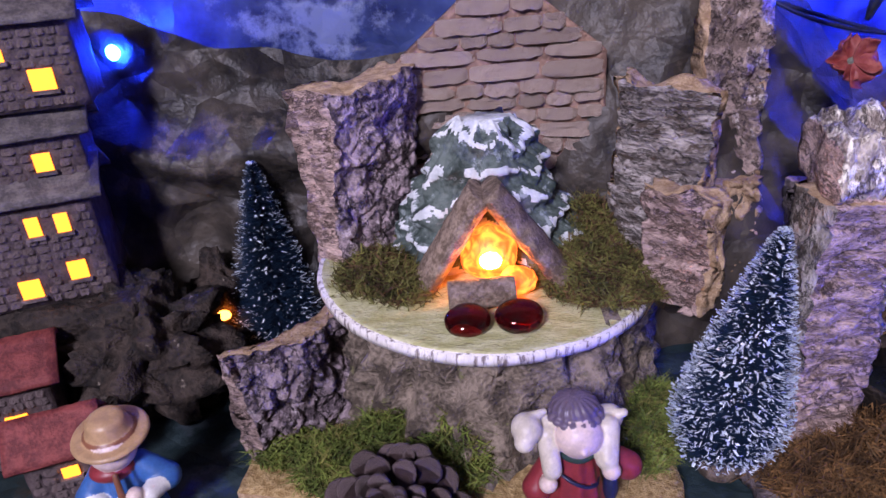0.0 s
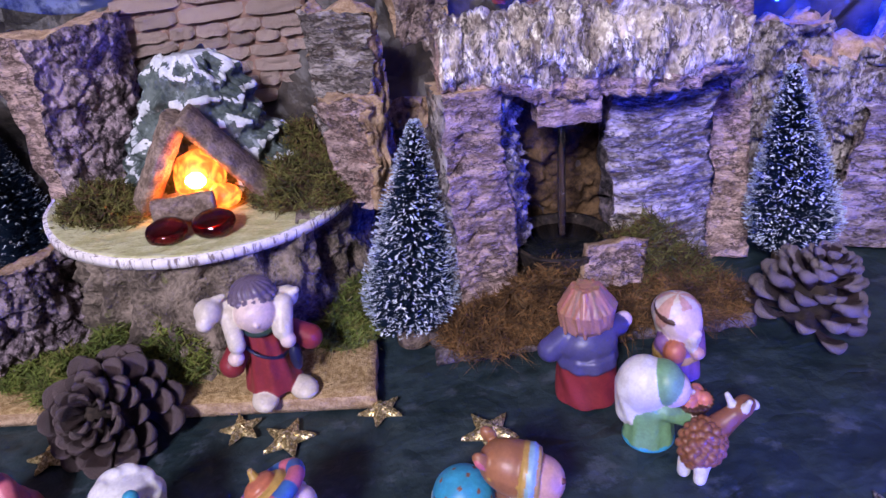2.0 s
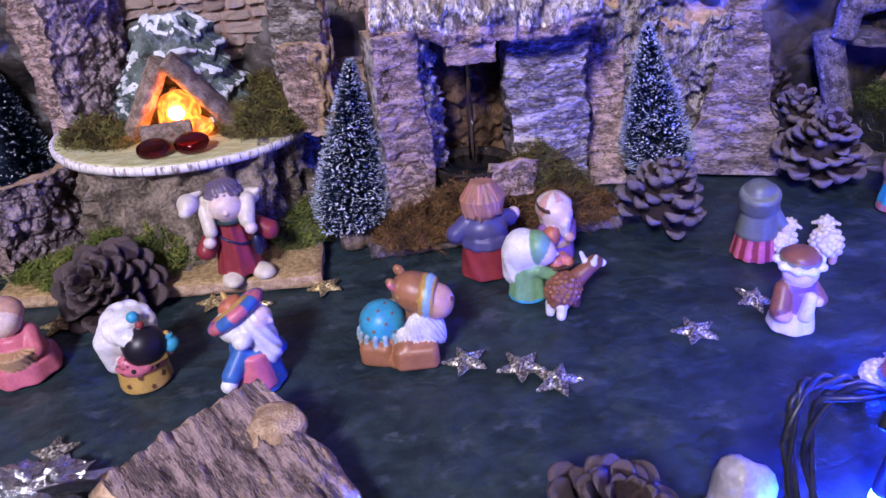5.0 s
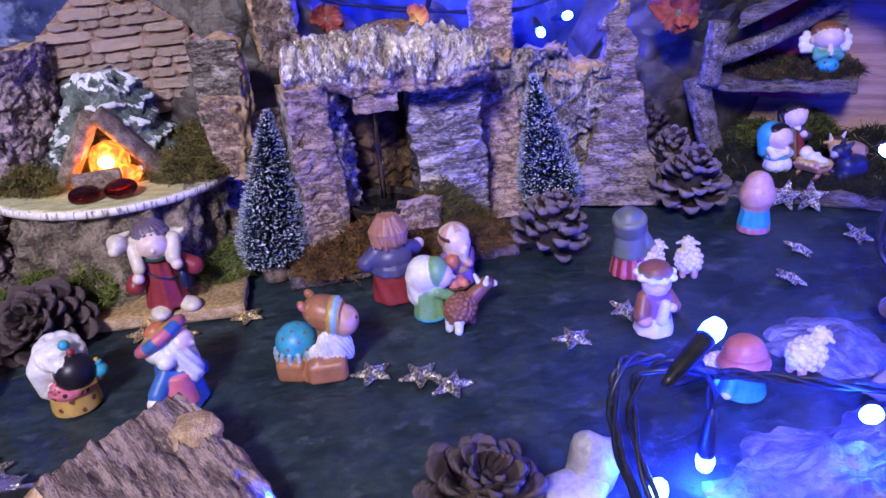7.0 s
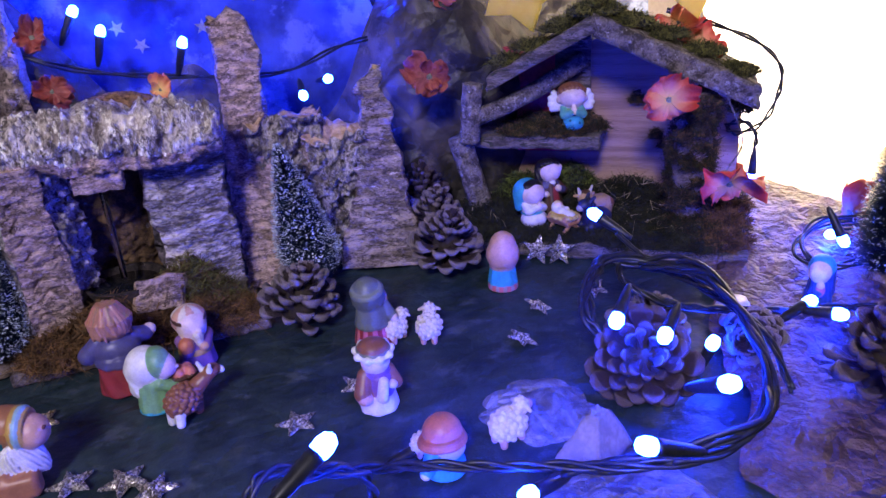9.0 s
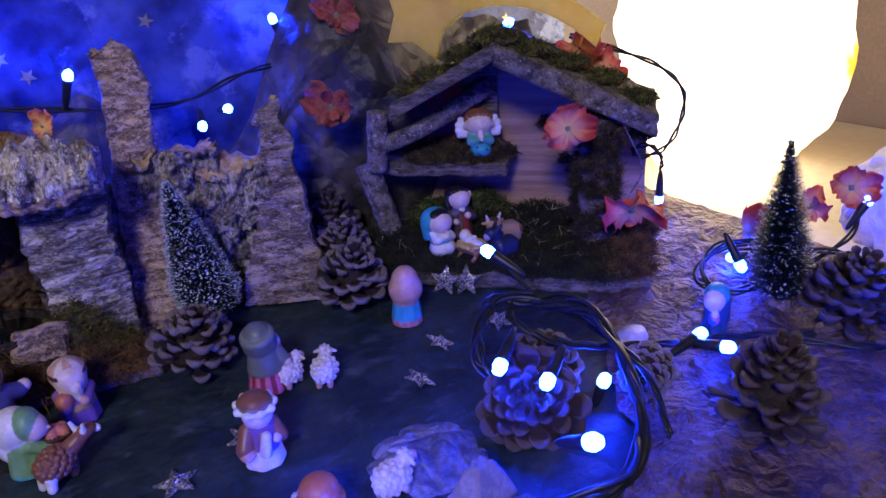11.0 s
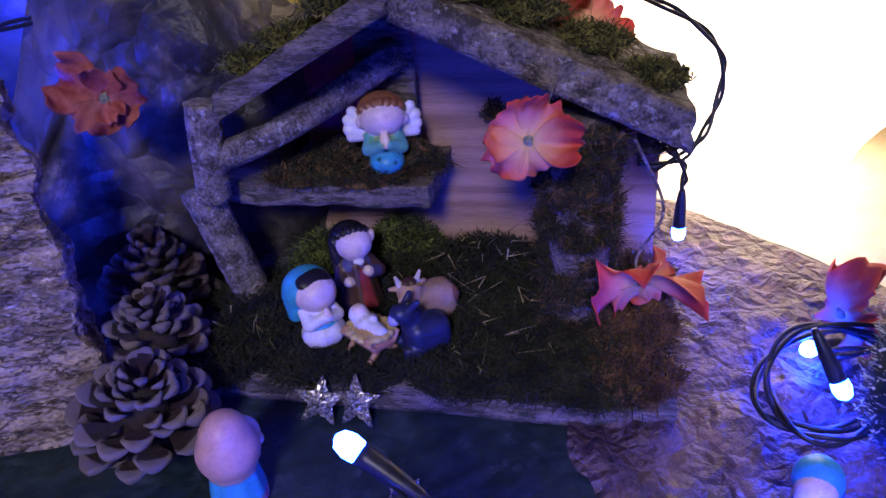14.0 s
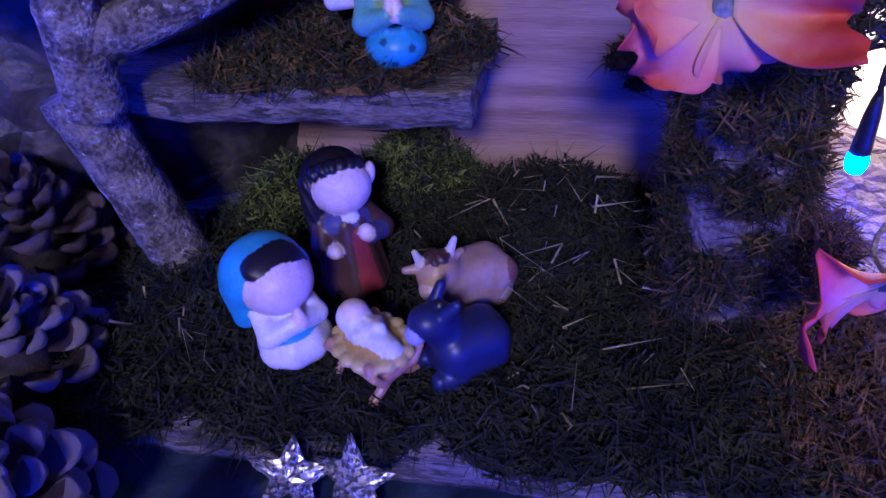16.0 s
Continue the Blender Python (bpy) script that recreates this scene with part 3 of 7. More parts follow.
# ---- moss ----
def moss(name, label, spots, count, mats, seed, length=0.008, cushion=True):
    """Tufts of short curled strands scattered over round spots (x, y, z, radius, height)."""
    r = random.Random(seed)
    bm = bmesh.new()
    total = sum(s[3] ** 2 for s in spots)
    for cx, cy, cz, rad, high in spots:
        for _ in range(int(2.2 * count * rad ** 2 / total)):
            q, d = r.uniform(0, 2 * math.pi), math.sqrt(r.random())
            lift = high * (1 - d * d) * r.uniform(0.35, 1.0)
            p = Vector((cx + rad * d * math.cos(q), cy + rad * d * math.sin(q), cz + lift))
            a, e = r.uniform(0, 2 * math.pi), r.uniform(-0.5, 1.2)
            g = Vector((math.cos(a) * math.cos(e), math.sin(a) * math.cos(e), math.sin(e))) * length * r.uniform(0.25, 1.0)
            bendv = Vector((r.uniform(-1, 1), r.uniform(-1, 1), r.uniform(-1, 0.6))) * length * 1.05
            side = g.cross(Vector((r.uniform(-1, 1), r.uniform(-1, 1), r.uniform(-1, 1)))).normalized() * r.uniform(0.00022, 0.0005)
            m = r.choice((0, 0, 1))
            pts = [p, p + g * 0.6 - bendv * 0.25, p + g + bendv]
            vs = [bm.verts.new(pts[0] - side), bm.verts.new(pts[0] + side), bm.verts.new(pts[1] + side), bm.verts.new(pts[1] - side), bm.verts.new(pts[2])]
            f = bm.faces.new(vs[:4])
            g2 = bm.faces.new((vs[3], vs[2], vs[4]))
            f.material_index = g2.material_index = m
        if cushion and M_STRAW not in mats:
            rings = []
            for j in range(7):
                d = j / 6
                rings.append([bm.verts.new((cx + rad * 0.97 * d * math.cos(q), cy + rad * 0.97 * d * math.sin(q), cz + high * 0.45 * (1 - d * d) * (1 + 0.5 * fbm(cx * 9 + d * math.cos(q), cy * 9 + d * math.sin(q), 1, 2.5, 2)))) for q in (2 * math.pi * s / 18 for s in range(18))])
            for r0, r1 in zip(rings, rings[1:]):
                for s in range(18):
                    bm.faces.new((r0[s], r0[(s + 1) % 18], r1[(s + 1) % 18], r1[s])).material_index = 1
    return tagged(part(name, bm, mats, smooth=False), label, "moss", kind="stuff")


# ---- bottle brush trees ----
def brush_tree(x, y, h, r, tip, seed, label, z0=0.0, count=10500, frost=0.66):
    lean = Vector((tip[0] - x, tip[1] - y, 0))
    root = thing("bottle_brush_tree", label, "tree", Matrix.Translation((x, y, z0)), "frosted bottle brush trees")
    rr = random.Random(seed)

    def axis(k):
        return lean * k + Vector((0, 0, 0.012 + (h - 0.012) * k))

    part("base", lathe([(0.009, 0), (0.0105, 0.001), (0.0105, 0.011), (0.0095, 0.013), (0.002, 0.0135)], 20), M_LOG, root, "round brown wooden base")
    part("trunk", tube([axis(-0.05), axis(0.5), axis(0.98)], 0.0009, 6), M_CABLE, root)
    for name, mat, n, lo, w in (("bristle_coat", M_BRISTLE, count, 0.0, 0.0005), ("frost", M_FROST, int(count * frost * 0.75), 0.8, 0.00055)):
        bm = bmesh.new()
        for _ in range(n):
            k = 1 - math.sqrt(rr.random()) if rr.random() < 0.75 else rr.random()
            k = min(k * 1.05, 1)
            q = rr.uniform(0, 2 * math.pi)
            rad = r * (1 - k) ** 0.8 * min(1, 0.72 + 2.2 * k) * rr.uniform(0.86, 1.06) + 0.003
            out = Vector((math.cos(q), math.sin(q), rr.uniform(0.2, 0.5)))
            side = Vector((-math.sin(q), math.cos(q), rr.uniform(-0.3, 0.3))) * w * rr.uniform(0.7, 1.6)
            o = axis(k)
            a, b = o + out * rad * lo, o + out * rad
            if lo:
                a = b - (out + Vector((rr.uniform(-1, 1), rr.uniform(-1, 1), rr.uniform(-1, 1))) * 0.7) * rr.uniform(0.0006, 0.003)
                side *= rr.choice((0.25, 0.35, 0.5, 0.7, 1.0))
                vs = [bm.verts.new(a - side), bm.verts.new(a + side), bm.verts.new(b + side), bm.verts.new(b - side)]
            else:
                vs = [bm.verts.new(a - side), bm.verts.new(a + side), bm.verts.new(b)]
            bm.faces.new(vs)
        part(name, bm, mat, root, "white frosted tips" if lo else "", smooth=False)
    return root


# ---- pine cones ----
def scale_mesh(seed, tip=None):
    """A cone scale one long: narrow stalk, broad rounded paddle with a thick pale rim, hollow above."""
    r = random.Random(seed)
    bm, rings, sides = bmesh.new(), [], 10
    full, skew = r.uniform(0.32, 0.38), r.uniform(-0.05, 0.05)
    for k in (0.0, 0.25, 0.48, 0.64, 0.78, 0.88, 0.95, 0.99):
        wide = 0.08 + (full - 0.08) * min(1, max(0, (k - 0.2) / 0.5)) ** 1.4
        if k > 0.7:
            wide = full * max(0.12, 1 - ((k - 0.7) / 0.3) ** 2) ** 0.5
        thick = 0.035 + 0.12 * max(0, (k - 0.5) / 0.5)
        if k > 0.94:
            thick *= 0.6
        ring = []
        for i in range(sides):
            q = 2 * math.pi * i / sides
            x, z = wide * math.cos(q), thick * math.sin(q)
            cup = 0.5 * x * x / full + 0.22 * max(0, k - 0.45) ** 2 * 2
            ring.append(bm.verts.new((x + skew * k, k, z + cup + 0.012 * r.uniform(-1, 1))))
        rings.append(ring)
    for n, (lo, hi) in enumerate(zip(rings, rings[1:])):
        for i in range(sides):
            j = (i + 1) % sides
            face = bm.faces.new((lo[i], lo[j], hi[j], hi[i]))
            face.material_index = 1 if n >= 4 or (n == 3 and i in (0, 4, 5, 9)) else 0
    bm.faces.new(rings[-1]).material_index = 1
    bm.faces.new(rings[0][::-1])
    bmesh.ops.recalc_face_normals(bm, faces=bm.faces)
    me = bpy.data.meshes.new("scale")
    bm.to_mesh(me)
    bm.free()
    me.materials.append(M_CONE)
    me.materials.append(tip or M_CONETIP)
    me.shade_smooth()
    return me


SCALES = [scale_mesh(i) for i in range(5)]
SCALES_DARK = [scale_mesh(i + 9, M_CONETIPDARK) for i in range(5)]


def pine_cone(m, h, r, label, seed, n=62, open_=1.0):
    """A cone on its base: scales in a golden spiral, drooping below and rising to the tip."""
    root = thing("pine_cone", label, "pine cone", m, "pine cones")
    rr = random.Random(seed)
    part("core", lathe([(r * 0.25, h * 0.06), (r * 0.42, h * 0.15), (r * 0.36, h * 0.45), (r * 0.16, h * 0.7), (0.001, h * 0.78)], 14), M_CONECORE, root)
    for i in range(n):
        k = (i + 0.5) / n
        q = i * 2.39996 + rr.uniform(-0.08, 0.08)
        size = r * (0.62 + 0.14 * math.sin(math.pi * min(1, k * 1.2 + 0.1)) - 0.26 * k ** 2) * rr.uniform(0.82, 1.16)
        tilt = (2 + 52 * k ** 1.2) * open_ + rr.uniform(-16, 14)
        wid = size * (0.9 - 0.1 * k)
        place = Matrix.Translation((0, 0, h * (0.12 + 0.66 * k)))
        loc = place @ Matrix.Rotation(q, 4, "Z") @ Matrix.Translation((0, r * 0.32 * (1 - 0.7 * k), 0)) @ Matrix.Rotation(radians(tilt), 4, "X") @ Matrix.Rotation(rr.uniform(-0.3, 0.3), 4, "Y") @ Matrix.Diagonal((wid, size, size, 1))
        piece("scale", (SCALES_DARK if "dark" in label else SCALES)[rr.randrange(5)], root, loc)
    return root


# ---- glitter stars ----
def star_mesh(name, mat, r=0.0125, high=0.005):
    bm = bmesh.new()
    pts = star_outline(r, 0.45)
    top, low = bm.verts.new((0, 0, high)), bm.verts.new((0, 0, 0))
    rim = [bm.verts.new((x, y, 0.0012)) for x, y in pts]
    flo = [bm.verts.new((x, y, 0)) for x, y in pts]
    for i in range(10):
        j = (i + 1) % 10
        bm.faces.new((top, rim[j], rim[i]))
        bm.faces.new((low, flo[i], flo[j]))
        bm.faces.new((rim[i], rim[j], flo[j], flo[i]))
    bmesh.ops.subdivide_edges(bm, edges=bm.edges, cuts=5, use_grid_fill=True)
    rr = random.Random(5)
    for v in bm.verts:
        if v.co.z > 0.001:
            v.co += Vector((rr.uniform(-1, 1), rr.uniform(-1, 1), rr.uniform(-1, 1))) * 0.0005
    bmesh.ops.recalc_face_normals(bm, faces=bm.faces)
    me = bpy.data.meshes.new(name)
    bm.to_mesh(me)
    bm.free()
    me.materials.append(mat)
    return me


STAR_GOLD, STAR_SILVER = star_mesh("glitter_star", M_GLITTER), star_mesh("glitter_star", M_SILVER)


def star(x, y, turn, size=1.0, silver=True, z=0.001, tip=(0, 0)):
    ob = new("glitter_star", STAR_SILVER if silver else STAR_GOLD)
    ob.matrix_basis = pose(x, y, z, tip[0], tip[1], turn) @ Matrix.Diagonal((size, size, size, 1))
    return tagged(ob, ("silver" if silver else "gold") + " glitter star with five points lying on the cloth", "star ornament", "glitter stars")


# ---- figurines: each one moulded, hand-painted mesh ----
def resin_material():
    """Hand-painted resin: the colour of each region comes from the paint attribute, slightly uneven."""
    mat = surface("painted_resin", (1, 1, 1), (1, 1, 1), 150, 0.4, 0.12, 700, distance=0.0005, spec=0.45)
    n, l = mat.node_tree.nodes, mat.node_tree.links
    at, mul, ramp = n.new("ShaderNodeVertexColor"), n.new("ShaderNodeMixRGB"), next(q for q in n if q.type == "VALTORGB")
    at.layer_name = "paint"
    ramp.color_ramp.elements[0].color, ramp.color_ramp.elements[1].color = (0.78, 0.77, 0.76, 1), (1, 1, 1, 1)
    mul.blend_type = "MULTIPLY"
    mul.inputs[0].default_value = 1.0
    l.new(at.outputs["Color"], mul.inputs[1])
    l.new(ramp.outputs["Color"], mul.inputs[2])
    l.new(mul.outputs[0], n["Principled BSDF"].inputs["Base Color"])
    return mat


M_RESIN = resin_material()


class Figure:
    """A moulded figure: solid forms melted together softly and skinned with one mesh."""

    def __init__(self):
        self.forms = []

    def add(self, fn, reach, paint_, where, turn=(0, 0, 0), blend=0.0011, groove=None, dots=None, stripes=None):
        inv = np.array(pose(*where, *turn).inverted())
        self.forms.append((fn, reach, paint_, inv, np.array(where), blend, groove, dots, stripes))
        return self

    def ball(self, paint_, where, size, turn=(0, 0, 0), **kw):
        s = np.array(size if isinstance(size, tuple) else (size,) * 3)

        def fn(p):
            a, b = np.sqrt(((p / s) ** 2).sum(-1)), np.sqrt(((p / s ** 2) ** 2).sum(-1))
            return a * (a - 1) / np.maximum(b, 1e-6)
        return self.add(fn, s.max(), paint_, where, turn, **kw)

    def cone(self, paint_, where, low, top, high, turn=(0, 0, 0), soft=0.0018, **kw):
        """A soft-edged cone or drum standing on where."""
        def fn(p):
            k = np.clip(p[..., 2] / high, 0, 1)
            a = (np.hypot(p[..., 0], p[..., 1]) - (low + (top - low) * k) + soft) * high / math.hypot(high, low - top)
            b = np.abs(p[..., 2] - high / 2) - high / 2 + soft
            return np.minimum(np.maximum(a, b), 0) + np.hypot(np.maximum(a, 0), np.maximum(b, 0)) - soft
        return self.add(fn, math.hypot(high, max(low, top)), paint_, where, turn, **kw)

    def box(self, paint_, where, half, soft, turn=(0, 0, 0), **kw):
        h = np.array(half) - soft

        def fn(p):
            q = np.abs(p) - h
            return np.sqrt((np.maximum(q, 0) ** 2).sum(-1)) + np.minimum(q.max(-1), 0) - soft
        return self.add(fn, math.hypot(*half), paint_, where, turn, **kw)

    def ring(self, paint_, where, big, small, turn=(0, 0, 0), **kw):
        def fn(p):
            return np.hypot(np.hypot(p[..., 0], p[..., 1]) - big, p[..., 2]) - small
        return self.add(fn, big + small, paint_, where, turn, **kw)

    def limb(self, paint_, a, b, ra, rb, **kw):
        """A tapering round-ended limb from a to b."""
        d = np.array(b) - np.array(a)

        def fn(p):
            k = np.clip((p @ d) / (d @ d), 0, 1)
            return np.sqrt(((p - k[..., None] * d) ** 2).sum(-1)) - (ra + (rb - ra) * k)
        return self.add(fn, math.sqrt(d @ d) + max(ra, rb), paint_, a, **kw)

    def wool(self, paint_, where, size, n, seed, bead=0.3):
        """A fleece of small curls over an egg."""
        r = random.Random(seed)
        self.ball(paint_, where, size)
        for i in range(n):
            z = 1 - 2 * (i + 0.5) / n
            q = i * 2.39996
            d = Vector((math.sqrt(1 - z * z) * math.cos(q), math.sqrt(1 - z * z) * math.sin(q), z))
            self.ball(paint_, tuple(Vector(where) + Vector((d.x * size[0], d.y * size[1], d.z * size[2]))), min(size) * bead * r.uniform(0.8, 1.2), blend=0.0005)
        return self

    def depth(self, form, p):
        fn, _, _, inv, _, _, groove, _, _ = form
        q = p @ inv[:3, :3].T + inv[:3, 3]
        d = fn(q)
        if groove:
            a = np.arctan2(q[..., 1], q[..., 0])
            d = d + groove[1] * np.sin(groove[0] * a + 60 * q[..., 2] / 0.02 * groove[2])
        return d, q

    def skin(self, step):
        lo = np.min([f[4] - f[1] for f in self.forms], 0) - 3 * step
        hi = np.max([f[4] + f[1] for f in self.forms], 0) + 3 * step
        lo[2] = -3 * step
        n = np.ceil((hi - lo) / step).astype(int) + 1
        ax = [lo[i] + step * np.arange(n[i]) for i in range(3)]
        field = np.full(n, 1.0)
        for f in self.forms:
            reach = f[1] + f[5] + 3 * step
            s = tuple(slice(max(0, int((f[4][i] - reach - lo[i]) / step)), min(n[i], int((f[4][i] + reach - lo[i]) / step) + 2)) for i in range(3))
            p = np.stack(np.meshgrid(*[ax[i][s[i]] for i in range(3)], indexing="ij"), -1)
            d, _ = self.depth(f, p)
            old = field[s]
            k = np.maximum(f[5] - np.abs(old - d), 0) / f[5]
            field[s] = np.minimum(old, d) - k * k * f[5] * 0.25
        field = np.maximum(field, -(ax[2] + 0.0)[None, None, :])
        inside = field < 0
        cells = np.zeros(n - 1, int)
        corners = [(i, j, k) for i in (0, 1) for j in (0, 1) for k in (0, 1)]
        part_ = lambda a, c: a[c[0]:n[0] - 1 + c[0], c[1]:n[1] - 1 + c[1], c[2]:n[2] - 1 + c[2]]
        for c in corners:
            cells += part_(inside, c)
        live = (cells > 0) & (cells < 8)
        at = np.argwhere(live)
        idx = np.full(n - 1, -1)
        idx[live] = np.arange(len(at))
        total, count = np.zeros((len(at), 3)), np.zeros(len(at))
        val = {c: field[at[:, 0] + c[0], at[:, 1] + c[1], at[:, 2] + c[2]] for c in corners}
        for c in corners:
            for axis in range(3):
                if c[axis] == 0:
                    e = tuple(1 if i == axis else c[i] for i in range(3))
                    a, b = val[c], val[e]
                    hit = (a < 0) != (b < 0)
                    t = np.where(hit, a / np.where(hit, a - b, 1), 0)
                    q = np.tile(np.array(c, float), (len(at), 1))
                    q[:, axis] = t
                    total += q * hit[:, None]
                    count += hit
        verts = lo + step * (at + total / count[:, None])
        faces = []
        for axis in range(3):
            u, v = (axis + 1) % 3, (axis + 2) % 3
            a = np.argwhere(np.diff(inside.astype(int), axis=axis) != 0)
            a = a[(a[:, u] > 0) & (a[:, v] > 0) & (a[:, u] < n[u] - 1) & (a[:, v] < n[v] - 1)]
            flip = inside[tuple(a.T)]
            quad = []
            for du, dv in ((1, 1), (0, 1), (0, 0), (1, 0)):
                q = a.copy()
                q[:, u] -= du
                q[:, v] -= dv
                quad.append(idx[tuple(q.T)])
            quad = np.stack(quad, 1)
            quad[~flip] = quad[~flip][:, ::-1]
            faces.append(quad)
        return verts, np.concatenate(faces)

    def colours(self, verts):
        best, col = np.full(len(verts), 9.0), np.zeros((len(verts), 4))
        for f in self.forms:
            d, q = self.depth(f, verts)
            paint_ = np.tile(np.array((*f[2], 1.0)), (len(verts), 1))
            if f[8]:
                tone, m = f[8]
                paint_[np.sin(m * np.arctan2(q[:, 1], q[:, 0])) > 0.1] = (*tone, 1.0)
            if f[7]:
                tone, m, size = f[7]
                u = q / np.maximum(np.sqrt((q ** 2).sum(-1)), 1e-6)[:, None]
                for i in range(m):
                    z = 1 - 2 * (i + 0.5) / m
                    a = i * 2.39996
                    c = np.array((math.sqrt(1 - z * z) * math.cos(a), math.sqrt(1 - z * z) * math.sin(a), z))
                    paint_[u @ c > math.cos(size)] = (*tone, 1.0)
            near = d < best
            best[near], col[near] = d[near], paint_[near]
        return col

    def done(self, name, label, x, y, turn=0, scale=1.0, z=0.0, category="figurine", tip=(0, 0), group="resin crib figures", step=0.00068):
        verts, faces = self.skin(step)
        me = bpy.data.meshes.new(name)
        me.from_pydata(verts.tolist(), [], faces.tolist())
        tint = me.color_attributes.new("paint", "FLOAT_COLOR", "POINT")
        tint.data.foreach_set("color", self.colours(verts).ravel())
        me.materials.append(M_RESIN)
        me.shade_smooth()
        ob = new(name, me)
        ob.matrix_basis = pose(x, y, z, tip[0], tip[1], turn) @ Matrix.Diagonal((scale, scale, scale, 1))
        return tagged(ob, label, category, group)


P_WHITE = (0.78, 0.77, 0.76)
P_SKIN = (0.78, 0.62, 0.56)
P_PEACH = (0.62, 0.36, 0.26)
P_DARK = (0.012, 0.01, 0.016)
P_RED = (0.27, 0.035, 0.045)
P_BLUE = (0.05, 0.15, 0.42)
P_SKYBLUE = (0.05, 0.36, 0.55)
P_NAVY = (0.02, 0.024, 0.075)
P_JERSEY = (0.085, 0.08, 0.22)
P_GREEN = (0.2, 0.4, 0.2)
P_DARKGREEN = (0.03, 0.06, 0.05)
P_OLIVE = (0.15, 0.17, 0.14)
P_KNIT = (0.15, 0.115, 0.17)
P_BROWN = (0.25, 0.1, 0.055)
P_CAMEL = (0.36, 0.155, 0.075)
P_TAN = (0.5, 0.32, 0.17)
P_HAIR = (0.075, 0.033, 0.022)
P_STRAWHAIR = (0.42, 0.21, 0.16)
P_PINK = (0.6, 0.16, 0.22)
P_ORANGE = (0.52, 0.17, 0.09)
P_GOLD = (0.52, 0.33, 0.09)
P_PURPLE = (0.22, 0.11, 0.27)
P_WOOL = (0.72, 0.65, 0.53)


# ---- silk flowers ----
def flower(x, y, z, turn, r, label, seed, dark=False, stem=None):
    root = thing("silk_flower", label, "silk flower", pose(x, y, z, *turn), "orange silk flowers")
    rr = random.Random(seed)
    n = 5
    for i in range(n):
        a = 2 * math.pi * i / n + rr.uniform(-0.35, 0.35)
        cup, size, lean = rr.uniform(-0.4, 1.2), r * rr.uniform(0.6, 1.4), rr.uniform(1.0, 1.75)

        def fn(u, v, size=size, cup=cup, i=i, lean=lean):
            wide = size * lean * math.sin(math.pi * min(1, 0.07 + 0.62 * v)) ** 1.1
            xx = (u - 0.5) * wide
            zz = size * (cup * v * v * 0.6 + 0.3 * math.sin(u * 7 + i * 1.7) * v * v + 0.13 * math.sin(u * 19 + i * 3) * v ** 3 + 0.2 * (2 * u - 1) ** 2 * v + 0.02 * i)
            return Vector((xx, 0.08 * size + v * size * (1 - 0.22 * (2 * u - 1) ** 2 - 0.12 * abs(math.sin(u * 8 + i * 2)) - 0.05 * math.sin(u * 23 + i)), zz))
        bm = sheet(0, 1, 0, 1, 18, 12, fn)
        ob = part("petal", bm, M_PETALDARK if dark else M_PETAL, root)
        ob.matrix_basis = Matrix.Rotation(a, 4, "Z")
        mod = ob.modifiers.new("cloth", "SOLIDIFY")
        mod.thickness = 0.0004
    part("eye", lump(r * 0.17, seed, 0.3, (1, 1, 0.7), 3, 2), M_PISTIL, root, "grey-green flower eye")
    if stem:
        part("stem", tube(spline([(0, 0, 0), *stem], 6), 0.0008, 6), M_TWIG, root)
    return root


# ---- fairy lights ----
def led(where, aim, label="blue fairy light with black socket, lit"):
    """Socket and glowing tip; where is the tip, aim the way it points."""
    d = Vector(aim).normalized()
    m = Matrix.Translation(where) @ d.to_track_quat("Z", "Y").to_matrix().to_4x4()
    root = thing("fairy_light", label, "fairy light", m, "blue fairy lights")
    part("socket", lathe([(0.0014, -0.03), (0.0022, -0.027), (0.0032, -0.02), (0.004, -0.006), (0.004, -0.0035), (0.001, -0.003)], 14), M_CABLE, root)
    part("bulb", lathe([(0.0028, -0.0034), (0.004, -0.0028), (0.0044, 0.001), (0.0034, 0.0046), (0.001, 0.0062)], 14), M_LED, root, "glowing blue bulb")
    return root


def cable(label, *points, radius=0.0013, strands=2, seed=0):
    """Twin-lead cable twisted loosely along a smooth line."""
    root = thing("light_cable", label, "cable", None, "fairy light cables")
    line = spline(points, 9)
    for s in range(strands):
        out = []
        for i, p in enumerate(line):
            q = i * 0.42 + s * 2 * math.pi / strands + seed
            off = 0.0 if strands == 1 else radius * 1.25
            out.append(p + off * Vector((math.cos(q), math.sin(q) * 0.6, math.sin(q))))
        part("lead", tube(out, radius, 7), M_CABLE, root)
    return root


# ---- hut on the tree stump ----
board = block(40, 24, 3, lambda u, v, w: Vector((-0.125 + 0.222 * u + 0.015 * v + 0.003 * fbm(u * 9, v * 9, 0, 1, 2) * (u in (0, 1)), 0.268 - 0.046 * u + (0.2 + 0.02 * u) * v, 0.009 * w + 0.001 * fbm(u * 20, v * 20, w, 1, 2) * (w == 1))), lambda s, u, v, w: 0 if s in ("top", "under") else 1)
tagged(part("base_board", board, [M_CHIP, M_CORKCUT]), "pressed wood-chip board under the stump hut", "board")

